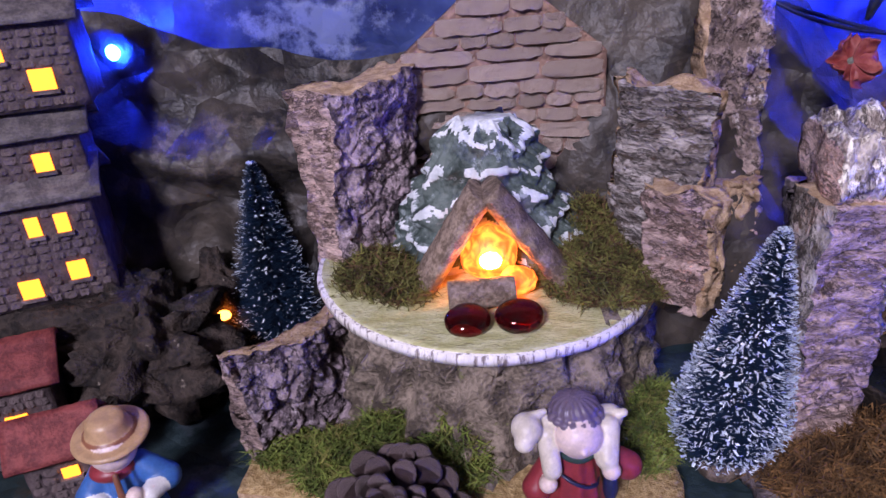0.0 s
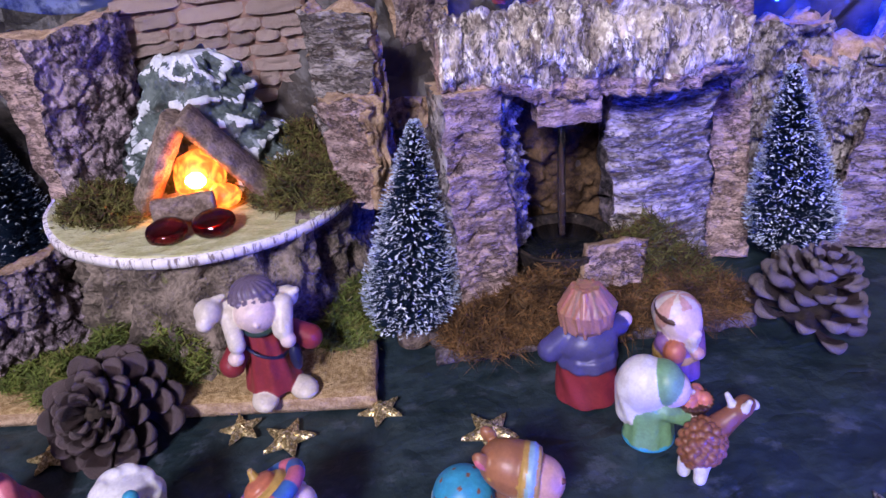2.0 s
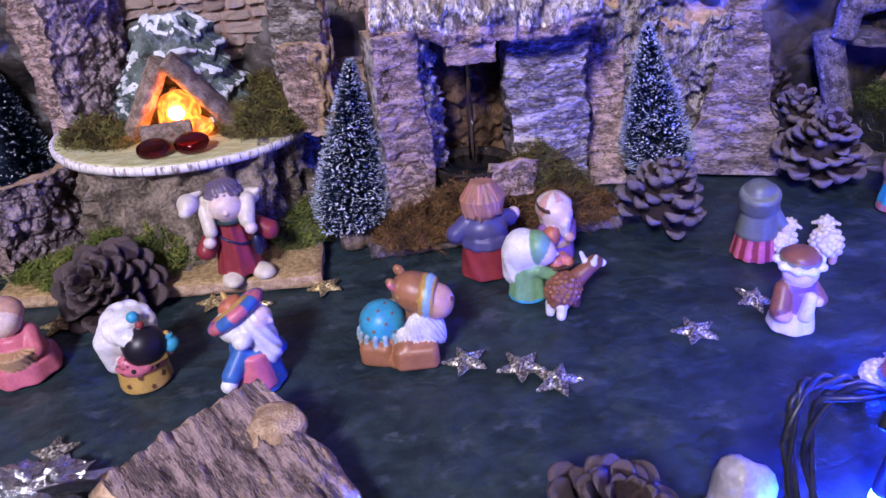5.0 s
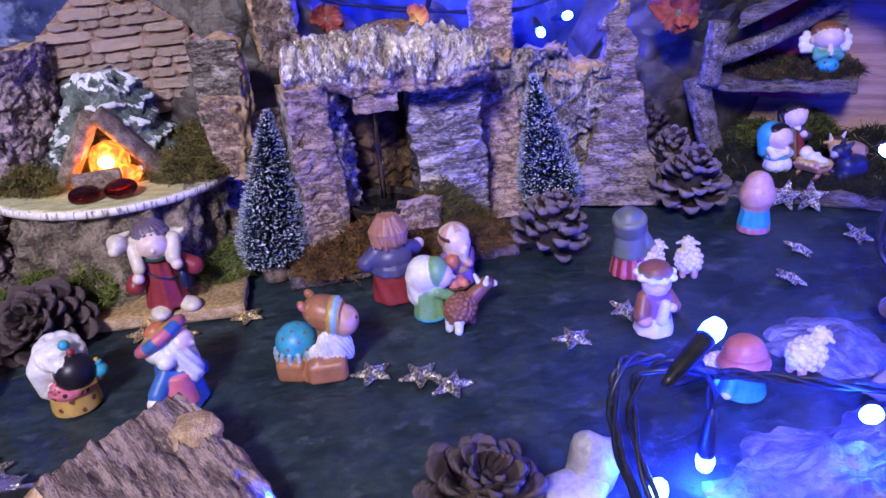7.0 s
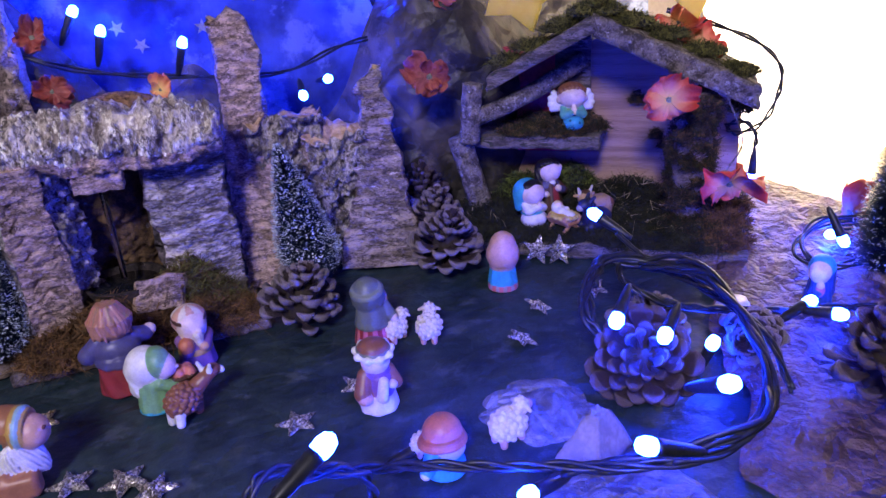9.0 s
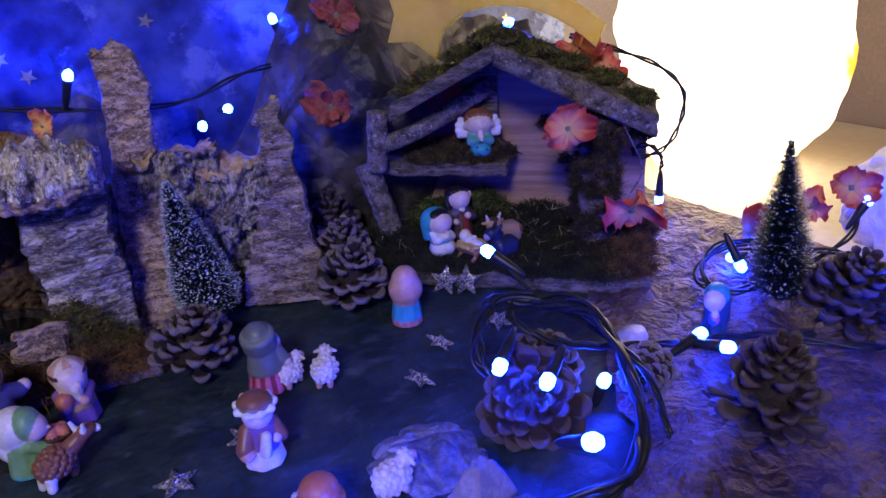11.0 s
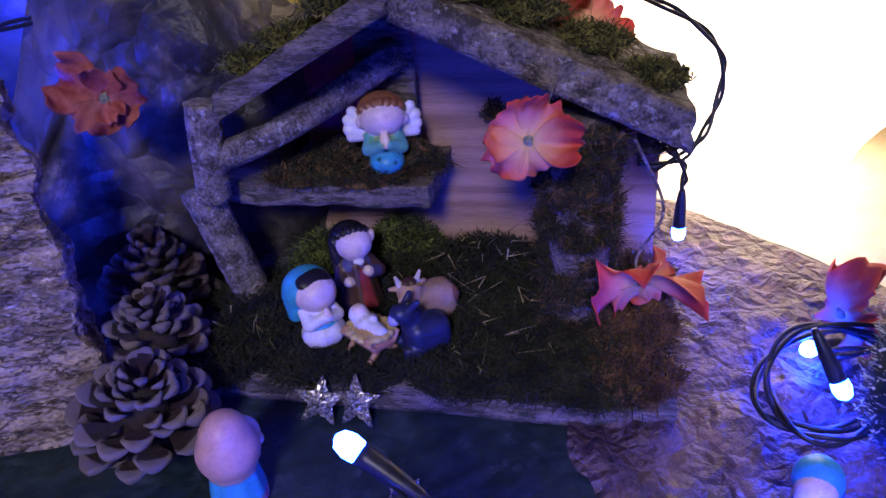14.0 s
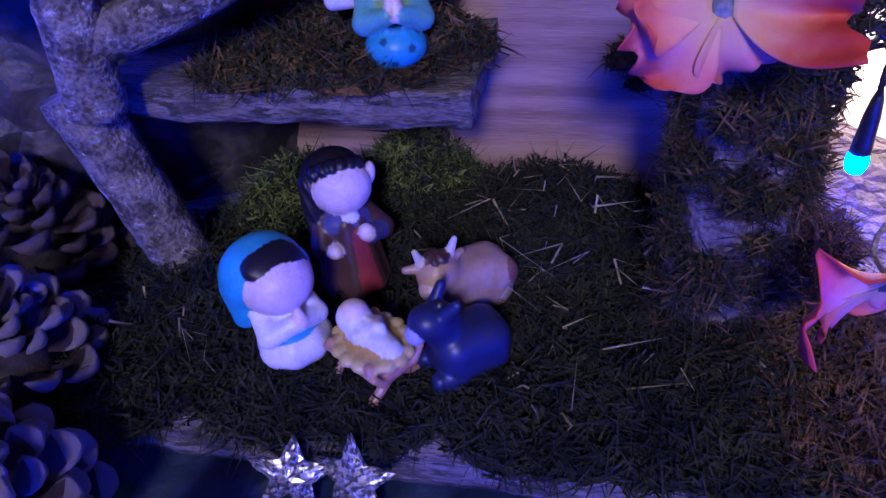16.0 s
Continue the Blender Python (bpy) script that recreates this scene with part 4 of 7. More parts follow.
stump = thing("tree_stump", "squat tree stump with rough mossy bark", "tree stump", Matrix.Translation((0.013, 0.368, 0.009)))
bm = bmesh.new()
N, K = 150, 26
rings = []
for k in range(K + 1):
    z = 0.0725 * k / K
    ring_ = []
    for i in range(N):
        a = 2 * math.pi * i / N
        c, s = math.cos(a), math.sin(a)
        rad = 0.088 + 0.006 * fbm(c * 2, s * 2, z * 10, 1, 2) + 0.009 * (1 - k / K) ** 2
        rad += 0.013 * (ridge(c * 2.2, s * 2.2, z * 12, 2.2, 4) - 1.0)
        ring_.append(bm.verts.new((rad * c, rad * s, z)))
    rings.append(ring_)
for a, b in zip(rings, rings[1:]):
    for i in range(N):
        bm.faces.new((a[i], a[(i + 1) % N], b[(i + 1) % N], b[i]))
bm.faces.new(rings[-1])
part("bark", bm, M_STUMP, stump)

TILT_DISC = Matrix.Translation((0.01, 0.366, 0.084)) @ Euler((0, radians(3.2), 0)).to_matrix().to_4x4()
disc = thing("wood_slice", "round pale wood slice with white birch rim", "wood slice", TILT_DISC)
part("slice", lathe([(0.09, -0.0062), (0.096, -0.0058), (0.0965, -0.003), (0.0962, -0.0004)], 72, 0.012, 2), M_BIRCHRIM, disc, "white birch bark rim with dark flecks")
part("sawn_face", lathe([(0.0935, -0.001), (0.0936, 0.0003), (0.092, 0.0007), (0.03, 0.0008)], 72, 0.012, 2), M_DISC, disc, "pale sawn wood face")


def stand(name, label, bm, mats, x, y, z, turn, tip=0, roll=0, category="bark"):
    ob = part(name, bm, [*mats, M_CORKCUT] if isinstance(mats, list) else mats)
    ob.matrix_basis = pose(x, y, z, tip, roll, turn)
    return tagged(ob, label, category)


stand("bark_slab", "thick curved slab of purple-grey cork bark standing on the wood slice", bark(0.072, 0.104, 0.026, 1, 0.0042, bend=0.35, top=0.004, chunk=60), [M_CORKPURPLE, M_CORKPINK], -0.052, 0.392, 0.084, 52)
stand("bark_slab", "broken slab of grey cork bark with layered face", bark(0.055, 0.1, 0.014, 2, 0.0026, bend=0.3, top=0.006, furrow=(0.6, 1, 1.6), layers=0.009), [M_BIRCHH, M_CORKCUT], 0.107, 0.362, 0.083, -48)
stand("bark_slab", "short pink-grey chunk of cork bark", bark(0.036, 0.062, 0.014, 3, 0.003, bend=0.2, top=0.006, layers=0.012), [M_CORKPINK, M_CORKCUT], 0.108, 0.318, 0.079, -52)
stand("bark_slab", "low curved piece of dark cork bark on the board", bark(0.07, 0.066, 0.012, 4, 0.006, bend=0.5, top=0.003, chunk=70), [M_CORKPURPLE, M_CORKPINK], -0.093, 0.312, 0.009, 44)

gable = thing("stone_gable", "gable wall of brown stone slips brushed with white", "wall panel", Matrix.Translation((0.028, 0.425, 0.085)))


def gable_half(z):
    return 0.063 if z < 0.103 else max(0.024, 0.063 - (z - 0.103) * 1.2)


bm = block(60, 2, 80, lambda u, v, w: Vector(((2 * u - 1) * gable_half(w * 0.146), 0.008 * v - (0.0016 * fbm(u * 16, w * 18, 3, 1, 4) if v == 0 else 0), w * 0.146)))
part("backing", bm, M_MORTAR, gable)
SLIPS = []
for s in range(8):
    def slip(u, v, w, s=s):
        low = 0.44 + 0.12 * fbm(u * 5 + s * 5, 0, s, 1, 3)
        z = (-low + (low + 0.42 + 0.06 * fbm(u * 3, s * 3, 1, 1, 2)) * w) * (1 - 0.25 * abs(2 * u - 1) ** 9)
        out = (0.95 - 0.6 * w + 0.35 * fbm(u * 2.5 + s * 3, w * 1.5, 0, 1, 3)) * (1 - 0.7 * abs(2 * u - 1) ** 4)
        return Vector((u - 0.5 + 0.02 * fbm(w * 4, s, 2, 1, 2), -out if v == 0 else 0.0, z))
    bm = block(9, 1, 4, slip)
    bmesh.ops.recalc_face_normals(bm, faces=bm.faces)
    me = bpy.data.meshes.new("stone_slip")
    bm.to_mesh(me)
    bm.free()
    me.materials.append(M_STONE)
    SLIPS.append(me)
STONES = []
for me in SLIPS:
    grey = me.copy()
    grey.materials.clear()
    grey.materials.append(M_HSTONE)
    STONES.append(grey)
rng = random.Random(11)
z = 0.006
while z < 0.142:
    high = rng.uniform(0.0078, 0.0108)
    half = gable_half(z) - 0.001
    x = -half
    while x < half - 0.004:
        w = min(rng.choice((0.016, 0.022, 0.03, 0.04)) * rng.uniform(0.85, 1.15), half - x)
        if half - x - w < 0.007:
            w = half - x
        piece("stone_slip", SLIPS[rng.randrange(8)], gable, Matrix.Translation((x + w / 2, 0.001, z + rng.uniform(-0.0008, 0.0008))) @ Matrix.Rotation(rng.uniform(-0.05, 0.05), 4, "Y") @ Matrix.Diagonal((w * 0.97, 0.0058, high * rng.uniform(0.78, 1.0), 1)))
        x += w
    z += high


# plaster mountain with a cave mouth and the campfire before it
def terrace(a, k):
    return math.sin(k * 30 + 4.5 * fbm(math.cos(a) * 1.4, math.sin(a) * 1.4, k * 1.6, 1, 3))


def mount(u, k):
    a = 2 * math.pi * u
    prof = 0.058 * (1 - k) ** 0.9 + 0.015 * k
    rad = prof + 0.0036 * terrace(a, k) * (1 - 0.5 * k) + 0.007 * fbm(math.cos(a) * 2, math.sin(a) * 2, k * 3, 1, 4)
    z = 0.08 * k + 0.006 * fbm(math.cos(a), math.sin(a), 7, 2, 2) * k
    x, y = rad * math.cos(a) * 1.05, rad * math.sin(a) * 0.72
    if y < 0:
        y *= 1 - 0.45 * max(0, 1 - abs(x - 0.0) / 0.03) * max(0, 1 - k / 0.5)
    return Vector((x, y, z))


MU, MK = 170, 90
bm = sheet(0, 1, 0, 1, MU, MK, mount)
for i, face in enumerate(bm.faces):
    u, k = (i % MU + 0.5) / MU, (i // MU + 0.5) / MK
    a = 2 * math.pi * u
    if terrace(a, k) + 0.9 * fbm(u * 30, k * 9, 2, 1, 3) > 0.8 or k > 0.95 + 0.12 * fbm(u * 22, 1, 0, 1, 2):
        face.material_index = 1
bmesh.ops.remove_doubles(bm, verts=bm.verts, dist=0.0001)
bm.faces.new([v for v in sorted((v for v in bm.verts if v.is_boundary and v.co.z > 0.06), key=lambda v: math.atan2(v.co.y, v.co.x))]).material_index = 1
tagged(part("plaster_mountain", bm, [M_MOUNT, M_SNOW]), "small plaster mountain painted dark green with white streaks", "mountain model").matrix_basis = Matrix.Translation((0.014, 0.386, 0.084))

tent = thing("log_shelter", "lean-to of split logs in front of the small mountain", "shelter", Matrix.Translation((0.012, 0.338, 0.085)))


def stick(length, wide, thick, seed):
    return block(8, 6, 24, lambda u, v, w: Vector(((u - 0.5) * wide * (1 - 0.3 * (2 * v - 1) ** 2) + 0.001 * fbm(u * 4 + seed, v * 4, w * 9, 1, 3), (v - 0.5) * thick * (1 - 0.3 * (2 * u - 1) ** 2) + 0.001 * fbm(u * 4, v * 4 + seed, w * 9, 1, 3), (w - 0.5) * length)))


part("split_log", stick(0.066, 0.015, 0.03, 1), M_LOG, tent, m=pose(-0.02, 0, 0.026, 0, 32, 0))
part("split_log", stick(0.07, 0.014, 0.03, 2), M_LOG, tent, m=pose(0.022, 0, 0.027, 0, -36, 0))
part("fire_log", stick(0.034, 0.016, 0.014, 3), M_LOG, tent, m=pose(-0.005, -0.027, 0.009, 0, 90, 4))
fire = thing("fire_bulb", "glowing orange flicker bulb under the log shelter", "light bulb", Matrix.Translation((0.013, 0.344, 0.1)))
part("glass_bulb", lump(0.0155, 1, 0.12, (1, 1, 1.05), 2, 3), M_FIRE, fire, "glowing orange bulb")
part("filament", lump(0.005, 2, 0.1, (1.2, 0.5, 1), 2, 2), M_FIRECORE, fire, "bright core", m=Matrix.Translation((0, -0.0152, 0.003)))
part("glass_bulb", lump(0.0085, 4, 0.12, (1.2, 1, 0.9), 2, 3), M_FIRE, fire, "small glowing orange bulb", m=Matrix.Translation((0.014, -0.018, -0.008)))
for x, y, s in ((-0.001, 0.292, 1.0), (0.0245, 0.2935, 1.05)):
    bm = lump(0.0115 * s, x * 99, 0.04, (1, 0.86, 0.5), 1.5, 4)
    tagged(part("glass_pebble", bm, M_REDGLASS, m=pose(x, y, 0.0905, 18, 0, 0)), "flattened dark red glass pebble on the wood slice", "glass pebble", "glass pebbles")

moss("moss", "olive dry moss on the wood slice round the hut", [(-0.05, 0.345, 0.085, 0.025, 0.02), (-0.035, 0.33, 0.085, 0.018, 0.012), (0.07, 0.34, 0.083, 0.032, 0.02), (0.088, 0.33, 0.082, 0.02, 0.014), (-0.03, 0.405, 0.085, 0.03, 0.015), (0.075, 0.385, 0.083, 0.025, 0.03)], 7000, [M_MOSS, M_MOSSBROWN], 1, 0.009)
moss("moss", "yellow-green moss at the foot of the stump", [(-0.045, 0.287, 0.009, 0.03, 0.03), (-0.075, 0.283, 0.009, 0.022, 0.02), (-0.01, 0.28, 0.012, 0.022, 0.035), (0.085, 0.285, 0.009, 0.02, 0.022), (0.098, 0.31, 0.009, 0.024, 0.02), (-0.105, 0.3, 0.009, 0.018, 0.012)], 6500, [M_MOSSGREEN, M_MOSS], 2, 0.009)

# ---- well with the water rod ----
well = thing("mossy_board", "dark mossy board under the bark well", "board")
part("plank", block(40, 16, 3, lambda u, v, w: Vector((0.133 + 0.185 * u + 0.004 * fbm(v * 5, 1, u, 1, 2), 0.249 - 0.018 * u + 0.09 * v + 0.004 * fbm(u * 12, 3, 0, 1, 2) * (v < 0.1), 0.009 * w))), M_CORKDARK, well)
moss("moss", "rust-brown dry moss round the bark well", [(0.165, 0.262, 0.009, 0.026, 0.018), (0.19, 0.262, 0.009, 0.024, 0.03), (0.21, 0.268, 0.009, 0.022, 0.034), (0.235, 0.258, 0.009, 0.025, 0.02), (0.275, 0.26, 0.009, 0.032, 0.02), (0.3, 0.25, 0.009, 0.02, 0.012)], 8000, [M_MOSSRUST, M_MOSSBROWN], 3, 0.011)
moss("moss", "olive moss piled against the pale bark", [(0.272, 0.278, 0.012, 0.024, 0.045), (0.288, 0.268, 0.009, 0.02, 0.03), (0.258, 0.282, 0.03, 0.012, 0.02)], 2600, [M_MOSS, M_MOSSBROWN], 4, 0.012)
stand("bark_pillar", "upright cork bark pillar with pink-tan cut face", bark(0.037, 0.142, 0.026, 5, 0.0034, bend=0.1, taper=0.16, top=0.001, furrow=(0.7, 1, 2.0), layers=0.013, ragged=0.004), [M_CORKPINK, M_BIRCH], 0.1685, 0.285, 0.008, 6)
stand("bark_pillar", "dark cork bark strip inside the well", bark(0.04, 0.135, 0.016, 15, 0.007, bend=0.1, top=0.001), [M_BIRCH, M_CORKDARK], 0.187, 0.299, 0.008, 66)
stand("bark_pillar", "upright pale layered bark pillar", bark(0.06, 0.132, 0.016, 6, 0.0026, bend=0.25, top=0.001, furrow=(0.5, 1, 2.2), layers=0.006, n=(60, 8, 130)), [M_BIRCHH, M_CORKDARK], 0.283, 0.295, 0.008, -8)
stand("bark_slab", "rough brown bark at the back of the well", bark(0.11, 0.13, 0.01, 16, 0.006, top=0.001), [M_MOSSBROWN, M_CORKDARK], 0.225, 0.338, 0.004, 0)


def beam(u, v, w):
    x = (u - 0.5) * 0.156
    a = (w - 0.5) * math.pi
    y = (v - 0.5) * 0.056 * (0.75 + 0.25 * math.cos(a))
    z = (w - 0.5) * 0.036 - 0.010 * (2 * u - 1) ** 2 * w - 0.008 * (1 - w) * (1 - (2 * u - 1) ** 2) - 0.004 * (u - 0.3)
    d, cells = noise.voronoi(Vector((x * 1.5, y * 0.5, z * 0.7)) * 90)
    rough = (ridge(x * 2.0, y * 0.7, z * 1.0, 34, 5) - 1.0) * 0.006 + 0.0055 * noise.noise(cells[0] * 3.1) - 0.003 * max(0, 0.14 - d[1] + d[0]) / 0.14
    if v < 0.5:
        y -= rough * (1 - v * 2)
    if w > 0.5:
        z += rough * (2 * w - 1)
    x += 0.004 * fbm(y * 30, z * 30, 0, 1, 3) * abs(2 * u - 1)
    z += 0.003 * fbm(x * 30, y * 10, 2, 1, 2) + (0.002 * fbm(x * 55, 7, 1, 1, 3) if w < 0.4 else 0)
    return Vector((x, y, z))


stand("bark_beam", "heavy log of pale cork bark laid across the pillars", block(110, 18, 20, beam, lambda s, u, v, w: 1 if s in ("left", "right", "under") or (s == "front" and w < 0.24 + 0.1 * noise.noise(Vector((u * 14, 0, 3)))) else 0), [M_BEAM, M_CORKPINK], 0.2365, 0.288, 0.164, -7.5)
stand("cork_cap", "tan rounded cork piece on top of the beam", block(26, 8, 14, lambda u, v, w: Vector(((u - 0.5) * 0.085, (v - 0.5) * 0.02, 0.017 * w * max(0.05, 1 - (2 * u - 1) ** 2) + 0.003 * fbm(u * 9, v * 4, w * 4, 1, 3)))), M_CAP, 0.247, 0.33, 0.166, -5)
stand("spout_block", "small grey bark block under the beam", block(14, 6, 8, lambda u, v, w: Vector(((u - 0.5) * 0.034, (v - 0.5) * 0.02, (w - 0.5) * 0.014)) + Vector((1, 1, 1)) * 0.0012 * fbm(u * 5, v * 5, w * 5, 1, 3)), M_CORKPINK, 0.222, 0.28, 0.131, -6)
tagged(part("water_rod", tube([(0.222, 0.288, 0.126), (0.2222, 0.2905, 0.09), (0.2218, 0.29, 0.048)], 0.0024, 14), M_PLASTIC), "clear plastic rod standing for falling water", "water rod")
bowl = thing("water_bowl", "small black bowl of water under the spout", "bowl", Matrix.Translation((0.222, 0.292, 0.012)))
part("shell", lathe([(0.012, 0), (0.022, 0.012), (0.03, 0.032), (0.031, 0.034), (0.0285, 0.034), (0.024, 0.026), (0.002, 0.025)], 36, 0.03, 3), M_LAVA, bowl)
part("water", lathe([(0.027, 0.0285), (0.0272, 0.029), (0.001, 0.0292)], 36, 0.02, 3), M_WATER, bowl, "black still water")
stand("bark_chip", "broken chip of bark at the rim of the bowl", bark(0.034, 0.024, 0.014, 8, 0.005, top=0.004, n=(22, 6, 16)), [M_CORKPINK, M_CORKCUT], 0.243, 0.262, 0.026, -12, -18)

# tall pieces behind
stand("bark_column", "tall tan cork bark column with holes", bark(0.036, 0.3, 0.022, 9, 0.006, bend=0.2, top=0.01, n=(24, 8, 90)), [M_CORK, M_CORKCUT], 0.165, 0.425, 0.0, -8)
stand("bark_column", "foot of tan cork beside the tall column", bark(0.05, 0.11, 0.03, 19, 0.006, top=0.006), [M_CORKCUT, M_CORK], 0.158, 0.415, 0.0, -4)
stand("bark_column", "tall worm-holed pinkish bark column", bark(0.038, 0.238, 0.018, 10, 0.0035, bend=0.1, layers=0.016, taper=0.15, top=0.012, n=(30, 8, 120), ragged=0.008), [M_CORKPINK, M_CORKPINK], 0.334, 0.311, 0.0, -10, -17, 2)
stand("bark_rock", "ragged block of pale cork bark", bark(0.066, 0.142, 0.03, 11, 0.009, top=0.012, chunk=45), [M_BIRCH, M_CORK], 0.378, 0.345, 0.0, -6)
stand("bark_rock", "ragged block of pale cork bark", bark(0.055, 0.125, 0.028, 12, 0.009, top=0.014, chunk=45), [M_BIRCH, M_CORK], 0.42, 0.335, 0.0, -12)
stand("bark_slab", "pointed upright slab of layered purple-grey bark", bark(0.076, 0.186, 0.016, 13, 0.0034, taper=0.88, top=0.01, furrow=(0.5, 1, 2.0), n=(56, 6, 130), ragged=0.03, layers=0.008), [M_CORKLILAC, M_CORK], 0.438, 0.287, 0.0, -20, -21, 3)

# ---- trees and cones ----
brush_tree(0.124, 0.276, 0.135, 0.0295, (0.14, 0.279), 1, "dark blue-green bottle brush tree with frosted tips")
brush_tree(0.371, 0.284, 0.131, 0.0295, (0.357, 0.286), 2, "dark blue-green bottle brush tree with frosted tips")
brush_tree(-0.128, 0.405, 0.137, 0.03, (-0.128, 0.41), 3, "dark blue-green bottle brush tree with sparse frost", frost=0.2)
brush_tree(0.757, 0.02, 0.128, 0.027, (0.785, 0.044), 4, "slim dark bottle brush tree with light frost", frost=0.22)

pine_cone(pose(-0.037, 0.25, 0.006, 48, -12, 0), 0.052, 0.034, "open dark brown pine cone beside the stump", 1)
pine_cone(pose(0.337, 0.222, 0.002, 12, 8, 40), 0.055, 0.033, "open pale brown pine cone standing on the cloth", 2)
pine_cone(pose(0.484, 0.25, 0.006, 17, 4, -8), 0.058, 0.034, "open pine cone with pale scale tips", 3)
pine_cone(pose(0.503, 0.305, 0.0, 6, 0, 0), 0.066, 0.033, "pine cone standing behind another cone", 4)
pine_cone(pose(0.518, 0.374, 0.0, 8, 0, 20), 0.07, 0.036, "dark pine cone in the shade beside the stable", 5)
pine_cone(pose(0.19, -0.026, 0.0, 16, 8, 0), 0.05, 0.031, "dark brown pine cone at the front", 6)
pine_cone(pose(0.512, 0.02, 0.012, 50, 0, -42), 0.05, 0.036, "dark pine cone lit blue under the fairy lights", 7, 44, 0.8)
pine_cone(pose(0.535, 0.045, 0.002, 10, 6, 0), 0.045, 0.03, "pine cone behind the blue lit cone", 8)
pine_cone(pose(0.6, 0.004, 0.014, 70, 0, -60), 0.05, 0.02, "closed small pine cone lying down", 9, 90, 0.75)
pine_cone(pose(0.775, -0.02, 0.002, 14, 4, 0), 0.065, 0.036, "dark pine cone beside the slim tree", 10)
pine_cone(pose(0.618, -0.072, 0.0, 6, 0, 0), 0.078, 0.033, "large dark open pine cone near the table edge", 11)

for x, y, a, s, silver in ((0.024, 0.224, 10, 0.95, False), (0.049, 0.21, 50, 1.15, False), (0.098, 0.218, 20, 1.0, False), (-0.075, 0.23, 15, 1.0, False), (0.15, 0.187, 25, 1.2, False), (0.169, 0.109, 8, 1.1, True), (0.197, 0.095, 20, 1.15, True), (0.211, 0.078, 40, 1.15, True), (0.299, 0.095, 0, 1.1, True)):
    star(x, y, a, s, silver)
for x, y, a, tip in ((0.346, 0.112, 30, (12, 0)), (0.472, 0.103, 12, (10, 20)), (0.51, 0.138, 40, (20, 10)), (0.567, 0.14, 5, (25, 0)), (-0.045, 0.1, 0, (0, 0))):
    star(x, y, a, 1.0, True, 0.002, tip)
star(0.5625, 0.2165, -45 + 8, 1.15, True, 0.0105, (70, 10))
star(0.5775, 0.2035, -45 - 10, 1.2, True, 0.0105, (68, -8))


# ---- figures ----
# shepherd carrying a lamb on the shoulders
f = Figure()
f.cone(P_RED, (0, 0.001, 0.006), 0.0155, 0.0085, 0.038, groove=(9, 0.0005, 0)).ball(P_WOOL, (-0.006, -0.0115, 0.005), (0.0072, 0.0098, 0.0052)).ball(P_WOOL, (0.0145, -0.009, 0.0055), (0.0072, 0.0098, 0.0055), (0, 0, 30))
f.limb(P_RED, (-0.007, 0.001, 0.0435), (-0.0185, -0.005, 0.0265), 0.005, 0.0066).limb(P_RED, (0.007, 0.001, 0.0435), (0.0235, -0.003, 0.0325), 0.005, 0.0068)
f.ball(P_SKIN, (-0.0145, -0.0115, 0.0345), 0.0042).ball(P_SKIN, (0.013, -0.0135, 0.0405), 0.0042)
f.ball(P_SKIN, (0, -0.006, 0.0555), (0.0106, 0.0096, 0.0098)).ball(P_SKIN, (0, -0.0155, 0.054), 0.0016).ball(P_KNIT, (0, 0.002, 0.0648), (0.0108, 0.0102, 0.0068), groove=(18, 0.0003, 0.2))
for i in range(17):
    a = 2 * math.pi * i / 17
    f.ball(P_KNIT, (0.0106 * math.cos(a), 0.001 + 0.0102 * math.sin(a), 0.0628), (0.0022, 0.0022, 0.0019), blend=0.0005)
f.limb(P_WOOL, (-0.016, 0.002, 0.0555), (0.0165, 0.0035, 0.056), 0.0066, 0.0058).limb(P_WOOL, (-0.0135, -0.003, 0.055), (-0.0125, -0.0105, 0.0415), 0.0048, 0.0044).limb(P_WOOL, (0.0135, -0.003, 0.056), (0.0115, -0.011, 0.0455), 0.0056, 0.0052)
f.ball(P_WOOL, (-0.0225, -0.004, 0.0605), (0.0068, 0.0078, 0.0068)).ball(P_WOOL, (-0.0245, -0.0095, 0.0575), (0.0044, 0.0045, 0.004)).limb(P_WOOL, (-0.0185, -0.001, 0.0645), (-0.014, 0.0, 0.0655), 0.0023, 0.0015).limb(P_WOOL, (0.0185, 0.001, 0.059), (0.0215, 0.0, 0.0605), 0.0026, 0.002)
f.ring(P_DARKGREEN, (0, -0.003, 0.0452), 0.0066, 0.0021).ball(P_NAVY, (0.0145, -0.0085, 0.026), (0.0034, 0.0042, 0.0085)).ring(P_NAVY, (0, -0.001, 0.032), 0.0116, 0.0009, (0, 28, 0))
f.done("shepherd_figurine", "shepherd figurine in red coat carrying a cream lamb", 0.044, 0.244, 4, 1.0, 0.007)

